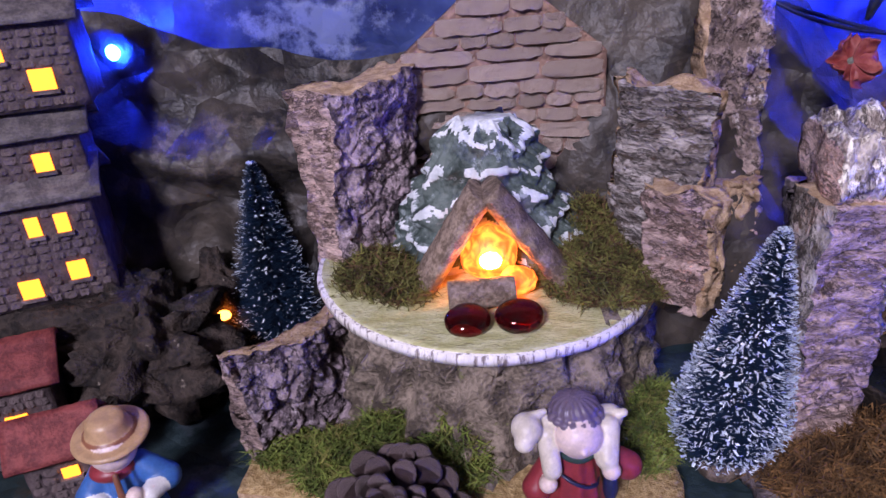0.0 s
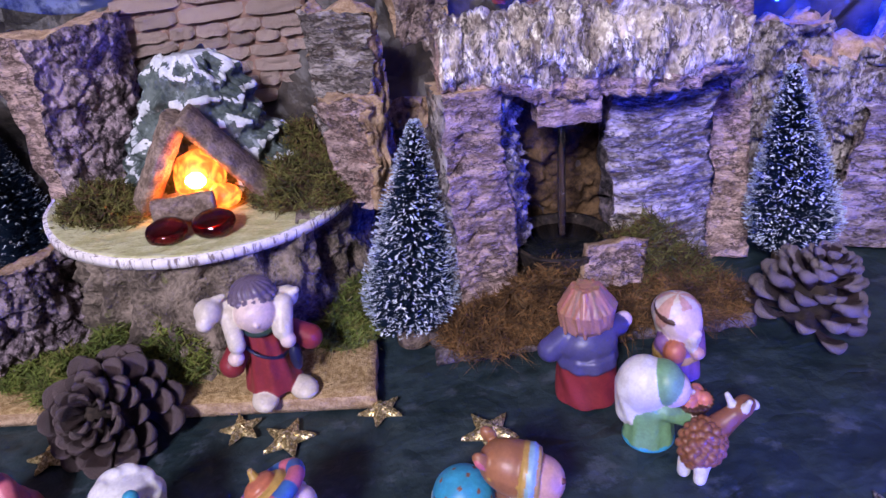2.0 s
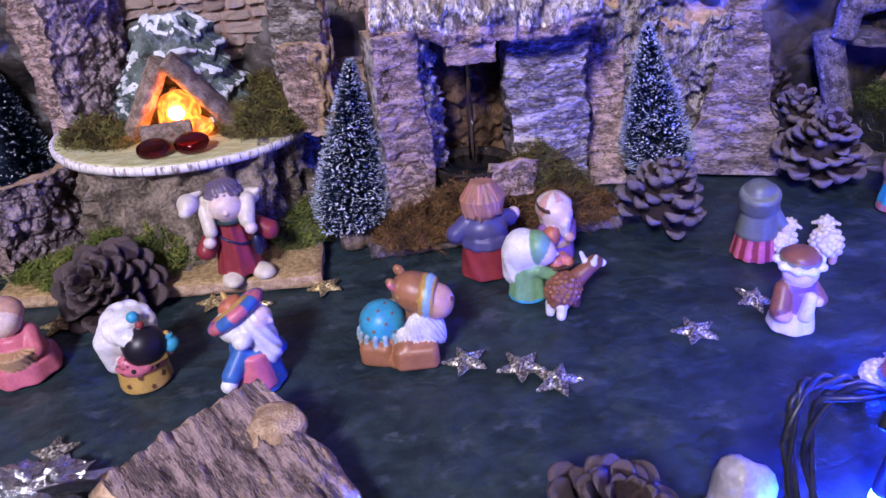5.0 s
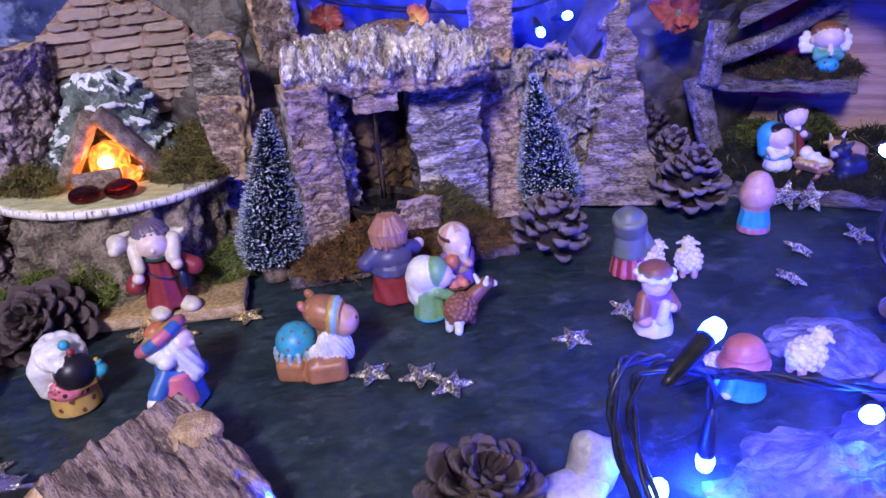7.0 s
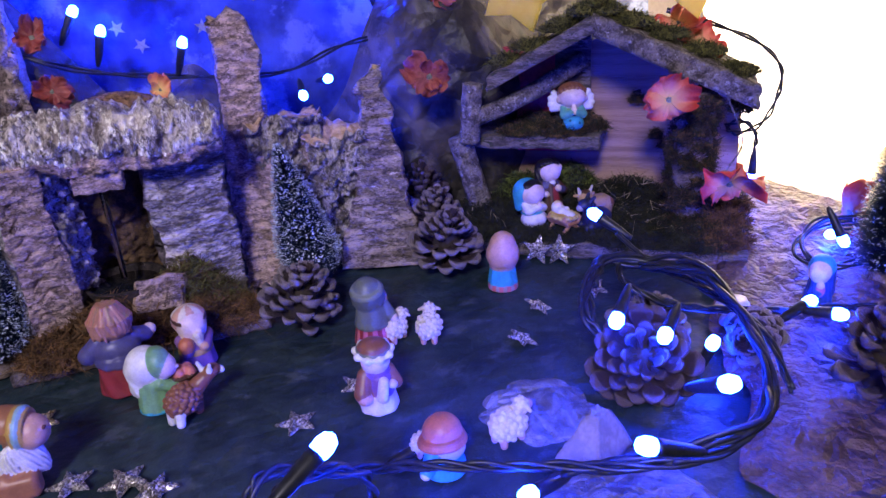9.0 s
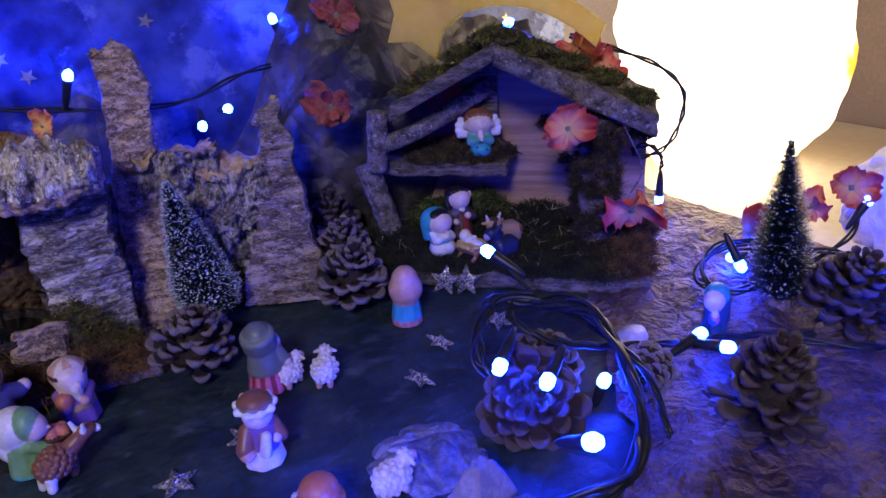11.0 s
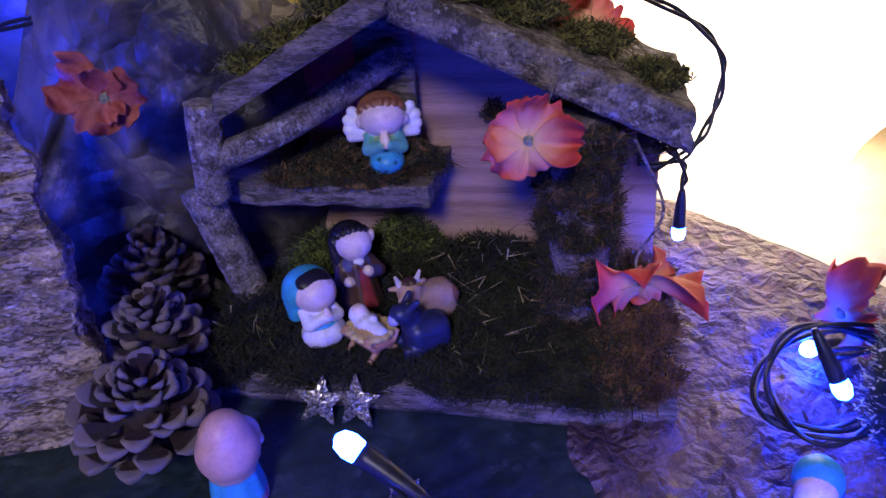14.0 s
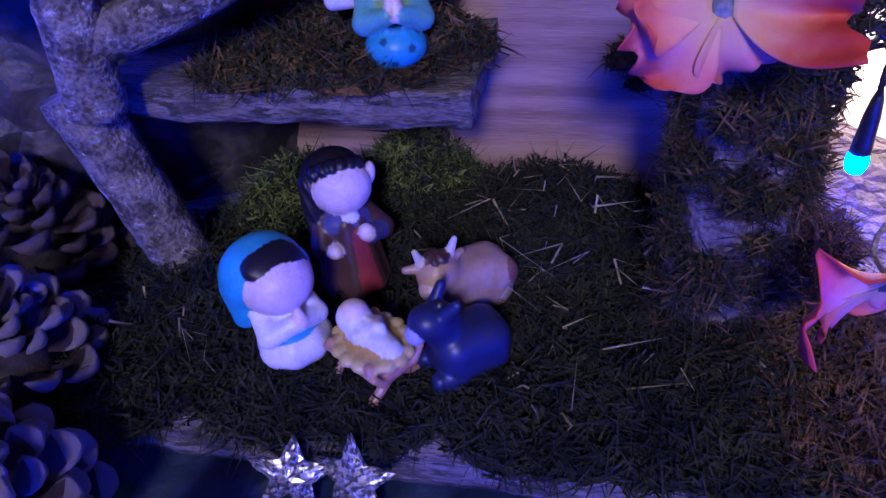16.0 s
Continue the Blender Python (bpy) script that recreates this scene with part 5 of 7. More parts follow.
# kneeling king with a white turban
f = Figure()
f.cone(P_GOLD, (0, 0, 0), 0.0158, 0.0145, 0.014, dots=((0.12, 0.05, 0.03), 40, 0.1)).ball(P_PINK, (0, -0.0015, 0.0165), (0.0152, 0.0152, 0.0072), dots=(P_DARK, 46, 0.11)).ball(P_DARK, (0.002, -0.0095, 0.029), (0.0128, 0.0115, 0.0122))
f.ball(P_WHITE, (-0.001, 0.006, 0.0345), (0.0168, 0.0128, 0.0142)).ring(P_WHITE, (0, 0.0, 0.0418), 0.0108, 0.0046, (30, 0, 0), groove=(9, 0.0004, 0.3)).ball(P_WHITE, (0, 0.003, 0.044), (0.0125, 0.0115, 0.0058)).limb(P_WHITE, (-0.0125, 0.005, 0.033), (-0.012, 0.006, 0.017), 0.0082, 0.0062).limb(P_WHITE, (0.011, 0.006, 0.033), (0.010, 0.007, 0.02), 0.007, 0.005)
f.ball(P_SKYBLUE, (0.0, -0.0115, 0.0505), 0.0035).ball(P_RED, (0.0015, -0.0145, 0.0455), 0.0025)
f.limb(P_PINK, (0.0105, -0.004, 0.0215), (0.0135, -0.0125, 0.0205), 0.0042, 0.0036, dots=(P_DARK, 30, 0.14)).limb(P_PINK, (-0.0105, -0.005, 0.021), (-0.002, -0.0145, 0.0185), 0.0042, 0.0034, dots=(P_DARK, 30, 0.14)).box(P_GOLD, (0.004, -0.0155, 0.0205), (0.0068, 0.002, 0.0024), 0.001).ball(P_SKYBLUE, (0.0148, -0.0135, 0.0245), (0.0054, 0.0054, 0.005)).cone(P_SKYBLUE, (0.0148, -0.0135, 0.0285), 0.0026, 0.0034, 0.003, soft=0.0006).ball(P_GOLD, (0.0148, -0.0135, 0.0325), 0.0016)
f.done("king_figurine", "kneeling king figurine with a white turban and ochre robe", -0.008, 0.152, 34, 0.93)

# standing king with a wide striped hat
f = Figure()
f.cone(P_BLUE, (0, 0, 0), 0.0158, 0.0115, 0.028, groove=(7, 0.0004, 0), dots=(P_TAN, 60, 0.05)).cone(P_PINK, (-0.0062, -0.0042, 0.004), 0.0108, 0.0072, 0.0215).ball(P_BLUE, (0, 0.001, 0.027), (0.0118, 0.0105, 0.007))
f.limb(P_BLUE, (-0.0085, 0.0, 0.028), (-0.0175, 0.004, 0.0165), 0.005, 0.0054).ball(P_WHITE, (-0.021, 0.0045, 0.0125), (0.0046, 0.0046, 0.0042)).limb(P_BLUE, (0.009, -0.002, 0.027), (0.0125, -0.009, 0.017), 0.005, 0.0048)
f.limb(P_WHITE, (0.001, -0.003, 0.041), (0.0015, -0.0095, 0.0225), 0.0108, 0.0078, groove=(14, 0.0005, 0.2)).ball(P_WHITE, (-0.003, 0.004, 0.041), (0.0112, 0.0105, 0.0105)).ball(P_WHITE, (-0.0112, -0.0035, 0.0365), (0.0058, 0.0055, 0.0052)).ball(P_SKIN, (0.0015, -0.0085, 0.0435), (0.0078, 0.0066, 0.0068)).ball(P_SKIN, (0.0015, -0.015, 0.0425), (0.0015, 0.0018, 0.002))
f.cone(P_GOLD, (0, 0.004, 0.0445), 0.0125, 0.0105, 0.0065, (-34, 0, 0)).ring(P_PINK, (0, 0.0045, 0.047), 0.0145, 0.0036, (-34, 0, 0), stripes=(P_BLUE, 6)).ball(P_ORANGE, (0.0, 0.0075, 0.0515), (0.0072, 0.007, 0.0036), (-34, 0, 0)).limb(P_GOLD, (0, 0.008, 0.053), (0.001, 0.0105, 0.0575), 0.0024, 0.0015)
f.done("king_figurine", "bearded king figurine with a wide striped hat and blue robe", 0.056, 0.13, 62, 0.97)

# resting camel
f = Figure()
f.box(P_CAMEL, (-0.003, 0.001, 0.009), (0.0165, 0.012, 0.0092), 0.006).box(P_CAMEL, (0.0085, -0.0115, 0.0072), (0.0118, 0.0062, 0.0073), 0.004, (0, 0, 12)).box(P_CAMEL, (-0.0125, -0.009, 0.0072), (0.0092, 0.0066, 0.0073), 0.004, (0, 0, -6)).limb(P_CAMEL, (0.004, -0.013, 0.0125), (-0.003, -0.0135, 0.004), 0.0042, 0.0038)
f.ball(P_SKYBLUE, (-0.011, 0.0, 0.0205), (0.0122, 0.0124, 0.0115), dots=(P_BROWN, 34, 0.075))
for i in range(15):
    a = 2 * math.pi * i / 15
    f.limb((0.3, 0.42, 0.5), (-0.011 + 0.0124 * math.cos(a), 0.0125 * math.sin(a), 0.0172), (-0.011 + 0.0136 * math.cos(a), 0.0136 * math.sin(a), 0.0135), 0.0016, 0.0012, blend=0.0005)
    f.ball(P_GOLD, (-0.011 + 0.0138 * math.cos(a), 0.0138 * math.sin(a), 0.0112), 0.0011, blend=0.0004)
f.limb(P_CAMEL, (0.011, 0, 0.016), (0.0105, -0.0005, 0.037), 0.0085, 0.0078)
for x, y, z, s, q in ((0.0145, -0.0068, 0.0205, (0.0056, 0.0046, 0.0135), -6), (0.0085, -0.0092, 0.0205, (0.005, 0.0038, 0.011), 8), (0.0185, -0.0025, 0.0195, (0.0042, 0.005, 0.0122), -10), (0.003, -0.0095, 0.0175, (0.0042, 0.0034, 0.0055), 20)):
    f.ball(P_WHITE, (x, y, z), s, (10, q, 0), groove=(11, 0.0007, 0.25))
f.ball(P_CAMEL, (0.0105, -0.002, 0.0395), (0.0142, 0.0104, 0.0106), (0, 24, 0)).ball(P_PEACH, (0.0205, -0.0028, 0.0348), (0.0086, 0.0092, 0.0094)).ball((0.1, 0.03, 0.03), (0.0287, -0.006, 0.0385), (0.0008, 0.0013, 0.001))
f.ring((0.3, 0.5, 0.6), (0.0162, -0.0026, 0.038), 0.0098, 0.0018, (0, 98, 0)).ring(P_GOLD, (0.0138, -0.0026, 0.0386), 0.0101, 0.0012, (0, 98, 0)).ring(P_GOLD, (0.0186, -0.0026, 0.0374), 0.0094, 0.0011, (0, 98, 0)).limb(P_GOLD, (0.0138, -0.0118, 0.0405), (0.002, -0.0095, 0.0415), 0.0009, 0.0009)
f.ball(P_CAMEL, (-0.001, -0.0068, 0.0468), (0.0028, 0.0024, 0.0042), (0, -35, 0)).ball(P_PINK, (-0.0014, -0.0086, 0.0466), (0.0015, 0.0012, 0.0025), (0, -35, 0), blend=0.0003).ball(P_CAMEL, (0.0, 0.0062, 0.0475), (0.0028, 0.0024, 0.004), (0, -35, 0))
f.done("camel_figurine", "lying brown camel figurine with a turquoise saddle", 0.139, 0.13, -20, 1.06)

# woman leaning at the well
f = Figure()
f.cone(P_RED, (0, 0, 0), 0.0168, 0.0138, 0.026, groove=(7, 0.0004, 0.1)).ball(P_JERSEY, (0, 0, 0.0315), (0.0155, 0.0128, 0.0118)).cone(P_JERSEY, (0, 0, 0.0215), 0.0158, 0.0145, 0.0075, groove=(9, 0.0004, 0)).limb(P_JERSEY, (-0.0105, 0.001, 0.037), (-0.0185, 0.0015, 0.0295), 0.0058, 0.0062).limb(P_JERSEY, (-0.0185, 0.0015, 0.0295), (-0.0135, 0.009, 0.0265), 0.006, 0.005)
f.limb(P_JERSEY, (0.0105, 0.001, 0.037), (0.0185, 0.0065, 0.033), 0.0058, 0.0056).ball(P_SKIN, (0.0225, 0.0085, 0.0345), 0.0044).ball(P_SKIN, (0, 0.008, 0.0495), (0.0105, 0.0085, 0.0095)).ball(P_STRAWHAIR, (0.0, 0.001, 0.053), (0.0125, 0.0118, 0.0112)).ball(P_STRAWHAIR, (0.0, -0.0015, 0.0475), (0.0118, 0.0108, 0.0085))
hair = random.Random(8)
for i in range(60):
    a, low = 2 * math.pi * i / 60 + hair.uniform(-0.08, 0.08), hair.uniform(0.0415, 0.049)
    crown, side = hair.uniform(0.003, 0.007), hair.uniform(0.0122, 0.0136)
    f.limb(tuple(c * hair.uniform(0.75, 1.1) for c in P_STRAWHAIR), (crown * math.cos(a), 0.001 + crown * math.sin(a), 0.0632), (side * math.cos(a), side * 0.93 * math.sin(a), 0.0535), 0.0011, 0.0013, blend=0.0003).limb(P_STRAWHAIR, (side * math.cos(a), side * 0.93 * math.sin(a), 0.0535), (side * 0.96 * math.cos(a + 0.1), side * 0.9 * math.sin(a + 0.1), low), 0.0013, 0.0009, blend=0.0003)
f.done("woman_figurine", "woman figurine with ginger hair, slate jersey and red skirt", 0.207, 0.205, 0, 1.02)

# girl with white veil and a basket
f = Figure()
f.cone(P_SKYBLUE, (0, 0, 0), 0.0125, 0.0125, 0.0022, soft=0.001).cone(P_GREEN, (0, 0, 0.0015), 0.0122, 0.0098, 0.019, groove=(8, 0.0004, 0)).ball(P_GREEN, (0.001, -0.001, 0.0205), (0.0098, 0.0092, 0.0062))
f.ball(P_WHITE, (-0.0022, 0.0022, 0.0315), (0.0125, 0.0128, 0.0138)).limb(P_WHITE, (-0.0045, 0.003, 0.029), (-0.0062, 0.0035, 0.0165), 0.0112, 0.0085, groove=(7, 0.0004, 0.1)).ball(P_GREEN, (0.0052, -0.0025, 0.0345), (0.0088, 0.0108, 0.0106)).ball(P_SKIN, (0.0088, -0.0048, 0.0315), (0.0078, 0.0086, 0.0086)).ball(P_SKIN, (0.0165, -0.0085, 0.0305), 0.0013)
f.limb(P_GREEN, (0.004, -0.008, 0.021), (0.0125, -0.0095, 0.0165), 0.0042, 0.0036).ball(P_SKIN, (0.0155, -0.0095, 0.0162), 0.003).limb(P_GREEN, (0.004, 0.006, 0.021), (0.0125, 0.003, 0.0175), 0.004, 0.0034)
f.cone(P_HAIR, (0.0195, -0.0035, 0.0155), 0.0062, 0.0098, 0.0068, soft=0.0008, groove=(22, 0.0004, 0.4))
for x, y in ((0.0165, -0.0065), (0.0225, -0.0005), (0.0235, -0.0068), (0.0165, 0.0005), (0.0198, -0.0035)):
    f.ball((0.6, 0.2, 0.15), (x, y, 0.0232 + 0.001 * (x == 0.0198)), 0.0036, blend=0.0004)
f.done("girl_figurine", "girl figurine in green with a white veil and fruit basket", 0.224, 0.166, 0, 1.0)

# old man with a jug
f = Figure()
f.cone(P_PURPLE, (0, 0, 0), 0.0122, 0.0108, 0.0125, groove=(8, 0.0004, 0)).cone(P_GOLD, (0, 0, 0.0118), 0.0114, 0.011, 0.0034, soft=0.0008).cone(P_PURPLE, (0, 0, 0.0145), 0.0108, 0.0085, 0.0085).ball(P_SKIN, (0, -0.0025, 0.0305), (0.0096, 0.0094, 0.0102)).ball(P_PEACH, (0.0, 0.002, 0.0335), (0.0112, 0.0106, 0.0102), stripes=(P_WOOL, 5)).limb(P_WOOL, (0, 0.0062, 0.032), (0.001, 0.0075, 0.0195), 0.0092, 0.0066).ring(P_HAIR, (0, 0.0005, 0.0362), 0.0098, 0.0012, (14, 0, 0)).ball(P_SKIN, (0.002, -0.0122, 0.0295), 0.0021).limb(P_WOOL, (0.001, -0.0095, 0.0258), (0.001, -0.0105, 0.0205), 0.0042, 0.002, groove=(9, 0.0004, 0.2))
f.limb(P_PURPLE, (-0.0085, -0.002, 0.0215), (-0.0075, -0.0095, 0.0165), 0.0042, 0.004).ball(P_ORANGE, (-0.0075, -0.0095, 0.0205), (0.005, 0.005, 0.0058)).limb(P_PURPLE, (0.0085, -0.002, 0.0215), (0.0045, -0.0105, 0.0175), 0.0042, 0.0036).ball(P_PEACH, (0.003, -0.012, 0.018), 0.003)
f.done("man_figurine", "small man figurine with a headcloth and striped robe", 0.257, 0.207, 8, 1.1)

# brown woolly animal
f = Figure()
f.wool(P_BROWN, (0, 0, 0.0155), (0.0098, 0.0132, 0.0098), 90, 2, 0.22).limb(P_BROWN, (0.004, 0.011, 0.0205), (0.009, 0.0175, 0.0265), 0.0062, 0.0048).ball(P_BROWN, (0.0105, 0.0205, 0.0285), (0.0052, 0.0072, 0.005)).limb(P_WHITE, (0.0065, 0.0165, 0.0305), (0.004, 0.0155, 0.0365), 0.0021, 0.0014).limb(P_WHITE, (0.0125, 0.0165, 0.0305), (0.0145, 0.0158, 0.0365), 0.0021, 0.0014).ball(P_WHITE, (0.0122, 0.0265, 0.0265), (0.0042, 0.003, 0.003))
for x, y, c in ((-0.0042, -0.0088, P_WHITE), (0.0042, -0.0095, P_WHITE), (-0.004, 0.0082, P_BROWN), (0.0045, 0.0085, P_BROWN)):
    f.limb(c, (x, y, 0.009), (x, y - 0.001, 0.0028), 0.0036, 0.0032)
f.done("llama_figurine", "woolly brown animal figurine with white ears", 0.239, 0.143, -50, 0.93, -0.001)

# girl seen from behind in a tall hat with sheep
f = Figure()
f.cone(P_PINK, (0, 0, 0), 0.0142, 0.0112, 0.017, stripes=(P_RED, 11), groove=(11, 0.0003, 0)).cone(P_OLIVE, (-0.0005, 0, 0.0145), 0.0125, 0.0088, 0.02).limb(P_OLIVE, (0.007, -0.002, 0.029), (0.0115, -0.006, 0.0205), 0.0046, 0.004).ball(P_SKIN, (0.0125, -0.008, 0.0195), 0.0028).ball(P_SKIN, (0.0045, 0.0012, 0.0325), (0.0078, 0.0078, 0.0078)).limb(P_OLIVE, (-0.001, 0.001, 0.034), (-0.0022, -0.0005, 0.0405), 0.0102, 0.0096)
f.cone(P_OLIVE, (-0.0012, 0.0, 0.0325), 0.0112, 0.0118, 0.0112, (16, -10, 0), soft=0.0014).cone((0.2, 0.225, 0.18), (-0.0031, -0.003, 0.0428), 0.0104, 0.0104, 0.0014, (16, -10, 0), soft=0.0005)
f.done("girl_figurine", "girl figurine with a grey-green hat and striped skirt", 0.38, 0.164, 0, 1.08)
for x, y, a, s in ((0.394, 0.157, 30, 0.9), (0.416, 0.143, 60, 1.0), (0.404, 0.012, 10, 1.0), (0.357, 0.028, 0, 0.7)):
    f = Figure()
    f.wool(P_WOOL, (0, 0, 0.012), (0.0112, 0.0088, 0.0085), 60, int(x * 999), 0.24).wool(P_WOOL, (0.0102, 0, 0.0205), (0.005, 0.0048, 0.005), 22, int(x * 777), 0.26).ball(P_PEACH, (0.0152, 0, 0.0192), (0.0038, 0.0033, 0.0034))
    for q in (-1, 1):
        f.limb(P_PEACH, (0.0068, 0.004 * q, 0.006), (0.0068, 0.004 * q, 0.0022), 0.0025, 0.0024).limb(P_PEACH, (-0.0068, 0.004 * q, 0.006), (-0.0068, 0.004 * q, 0.0022), 0.0025, 0.0024).limb(P_WOOL, (0.0108, 0.0042 * q, 0.0215), (0.0108, 0.0078 * q, 0.0202), 0.0016, 0.0012)
    f.done("sheep_figurine", "small cream woolly sheep figurine", x, y, a, s, category="figurine")

# piper with round hat, seen from above
f = Figure()
f.cone(P_WOOL, (0, 0, 0), 0.014, 0.0112, 0.0145, groove=(7, 0.0003, 0)).cone(P_BROWN, (0, 0.001, 0.0115), 0.0118, 0.0085, 0.0175).cone(P_PURPLE, (0.001, -0.003, 0.0125), 0.0092, 0.0075, 0.015).ball(P_PURPLE, (0, 0, 0.0295), (0.0098, 0.0088, 0.0055))
f.limb(P_BROWN, (-0.0085, 0.0, 0.0275), (-0.0132, -0.0055, 0.0175), 0.0052, 0.0058).limb(P_BROWN, (0.0085, 0.0, 0.0275), (0.0115, -0.006, 0.0195), 0.0048, 0.0048).limb(P_WOOL, (0.0005, -0.0125, 0.0265), (-0.0015, -0.0128, 0.0145), 0.0034, 0.004).ball(P_PEACH, (-0.0125, -0.0085, 0.0145), (0.0052, 0.0048, 0.0042)).ball(P_SKIN, (0.0075, -0.0105, 0.021), 0.003)
f.ball(P_SKIN, (0, -0.001, 0.0378), (0.0102, 0.0098, 0.0092)).cone(P_WHITE, (0, 0.001, 0.0422), 0.0142, 0.0142, 0.0036, (6, 0, 0), soft=0.0016, groove=(9, 0.0008, 0)).ball(P_BROWN, (0, 0.001, 0.0468), (0.0105, 0.0105, 0.0062)).ring(P_OLIVE, (0, 0.001, 0.0462), 0.0104, 0.0011, (6, 0, 0))
f.done("piper_figurine", "figurine in a brown cape with a round brimmed hat", 0.352, 0.086, 0, 0.93)

# child in an orange hood, seen from above
f = Figure()
f.cone(P_SKYBLUE, (0, 0, 0), 0.0128, 0.0098, 0.0145).limb(P_SKYBLUE, (-0.0075, -0.001, 0.0135), (-0.0135, -0.005, 0.0072), 0.0045, 0.004).ball(P_WOOL, (-0.015, -0.0062, 0.0062), 0.0028).ball(P_SKIN, (0.002, -0.005, 0.0185), (0.0085, 0.0075, 0.0075)).cone(P_ORANGE, (0, 0.001, 0.0178), 0.0148, 0.0128, 0.0048, (-10, 0, 0)).ball(P_ORANGE, (0.0005, 0.0015, 0.0252), (0.0112, 0.0112, 0.0098)).ring((0.4, 0.11, 0.06), (0.0003, 0.0013, 0.0222), 0.0118, 0.0011, (-10, 0, 0))
f.done("child_figurine", "child figurine in a terracotta hat and turquoise coat", 0.361, 0.01, 0)

# egg-haired girl seen from behind
f = Figure()
f.cone(P_PINK, (0, 0, 0), 0.0125, 0.0122, 0.0058, soft=0.001, stripes=((0.4, 0.3, 0.4), 12)).cone(P_SKYBLUE, (0, 0, 0.005), 0.0124, 0.0098, 0.0155, groove=(9, 0.0003, 0)).ring((0.4, 0.28, 0.28), (0, 0, 0.0192), 0.0098, 0.0009).ball(P_PEACH, (0, -0.001, 0.0295), (0.0135, 0.0132, 0.0135)).ball(P_PEACH, (0.0002, -0.001, 0.0365), (0.0108, 0.0106, 0.0122)).ball(P_SKIN, (0.0075, 0.0072, 0.0275), (0.0088, 0.0078, 0.0085)).ball(P_SKIN, (0.0135, 0.0015, 0.0262), (0.0026, 0.0028, 0.003)).limb(P_SKYBLUE, (0.007, 0.004, 0.0175), (0.011, 0.0085, 0.0135), 0.0038, 0.0035)
f.done("girl_figurine", "girl figurine with smooth peach hair and turquoise dress", 0.508, 0.188, 0, 1.05)

# mother in blue, standing by the slim tree
f = Figure()
f.cone((0.025, 0.07, 0.2), (0, 0, 0), 0.012, 0.0085, 0.026, groove=(8, 0.0004, 0)).ball(P_SKIN, (-0.0045, -0.003, 0.0335), (0.0092, 0.0088, 0.0098)).ball(P_SKYBLUE, (0.0022, 0.002, 0.0355), (0.0112, 0.0108, 0.0115)).limb((0.025, 0.07, 0.2), (0.005, 0.001, 0.031), (0.0085, 0.0, 0.011), 0.0092, 0.0068, groove=(6, 0.0004, 0)).limb(P_BLUE, (-0.004, -0.004, 0.024), (-0.009, -0.008, 0.0175), 0.0045, 0.004).ball(P_PINK, (-0.0075, -0.0085, 0.0185), (0.0045, 0.0036, 0.006)).ball(P_SKIN, (-0.0085, -0.0095, 0.0245), 0.0032)
f.done("woman_figurine", "woman figurine in a blue cloak among the lights", 0.69, 0.026, -10, 0.86)

# piper with straw hat by the village, and a pink figure
f = Figure()
f.cone(P_BLUE, (0, 0, 0), 0.0175, 0.0098, 0.044, groove=(8, 0.0006, 0)).cone(P_SKYBLUE, (0.003, -0.006, 0.002), 0.0125, 0.0085, 0.024).ball(P_RED, (-0.003, -0.004, 0.0455), (0.0105, 0.0085, 0.0052)).ball(P_SKIN, (0, -0.004, 0.0565), (0.0112, 0.0102, 0.0102)).cone(P_TAN, (0, 0.001, 0.0612), 0.0185, 0.0175, 0.0026, (8, 0, 0), soft=0.0012).cone(P_TAN, (0, 0.001, 0.062), 0.0118, 0.0082, 0.0125, (6, 0, 0), soft=0.0035).ring(P_BROWN, (0, 0.001, 0.0645), 0.0112, 0.0011, (6, 0, 0))
f.limb(P_BLUE, (0.0085, 0, 0.0425), (0.0195, -0.0035, 0.033), 0.0062, 0.0072).limb(P_WHITE, (0.0195, -0.0035, 0.033), (0.0125, -0.0125, 0.0325), 0.0062, 0.005).ball(P_SKIN, (0.0065, -0.0155, 0.0355), 0.0042).limb(P_BLUE, (-0.0085, 0, 0.0425), (-0.0165, -0.0045, 0.0315), 0.0062, 0.0068).limb(P_WHITE, (-0.0165, -0.0045, 0.0315), (-0.0085, -0.0135, 0.0285), 0.0066, 0.0055).ball(P_SKIN, (-0.0045, -0.0155, 0.0305), 0.0042).limb(P_BROWN, (0.0005, -0.0142, 0.0485), (0.002, -0.0205, 0.0235), 0.0014, 0.0019)
f.done("piper_figurine", "piper figurine with a straw hat and blue coat", -0.172, 0.257, 15, 0.98)
f = Figure()
f.cone(P_PINK, (0, 0, 0), 0.0185, 0.0165, 0.011, groove=(8, 0.0005, 0)).cone(P_PINK, (0, 0.001, 0.0105), 0.0135, 0.0098, 0.015).cone(P_TAN, (0.002, -0.008, 0.0105), 0.0085, 0.0112, 0.0085, soft=0.001, groove=(20, 0.0004, 0.4)).limb(P_PINK, (-0.0085, 0, 0.0235), (-0.0105, -0.0085, 0.0165), 0.0046, 0.0042).limb(P_PINK, (0.0085, 0, 0.0235), (0.0115, -0.0075, 0.0165), 0.0046, 0.0042).ball(P_SKIN, (-0.001, -0.002, 0.0335), (0.0092, 0.0088, 0.0086)).ball(P_PEACH, (-0.001, 0.002, 0.0362), (0.0102, 0.0096, 0.0088))
f.done("kneeling_figurine", "kneeling figurine in a pink robe with a basket", -0.082, 0.185, 0, 1.1)

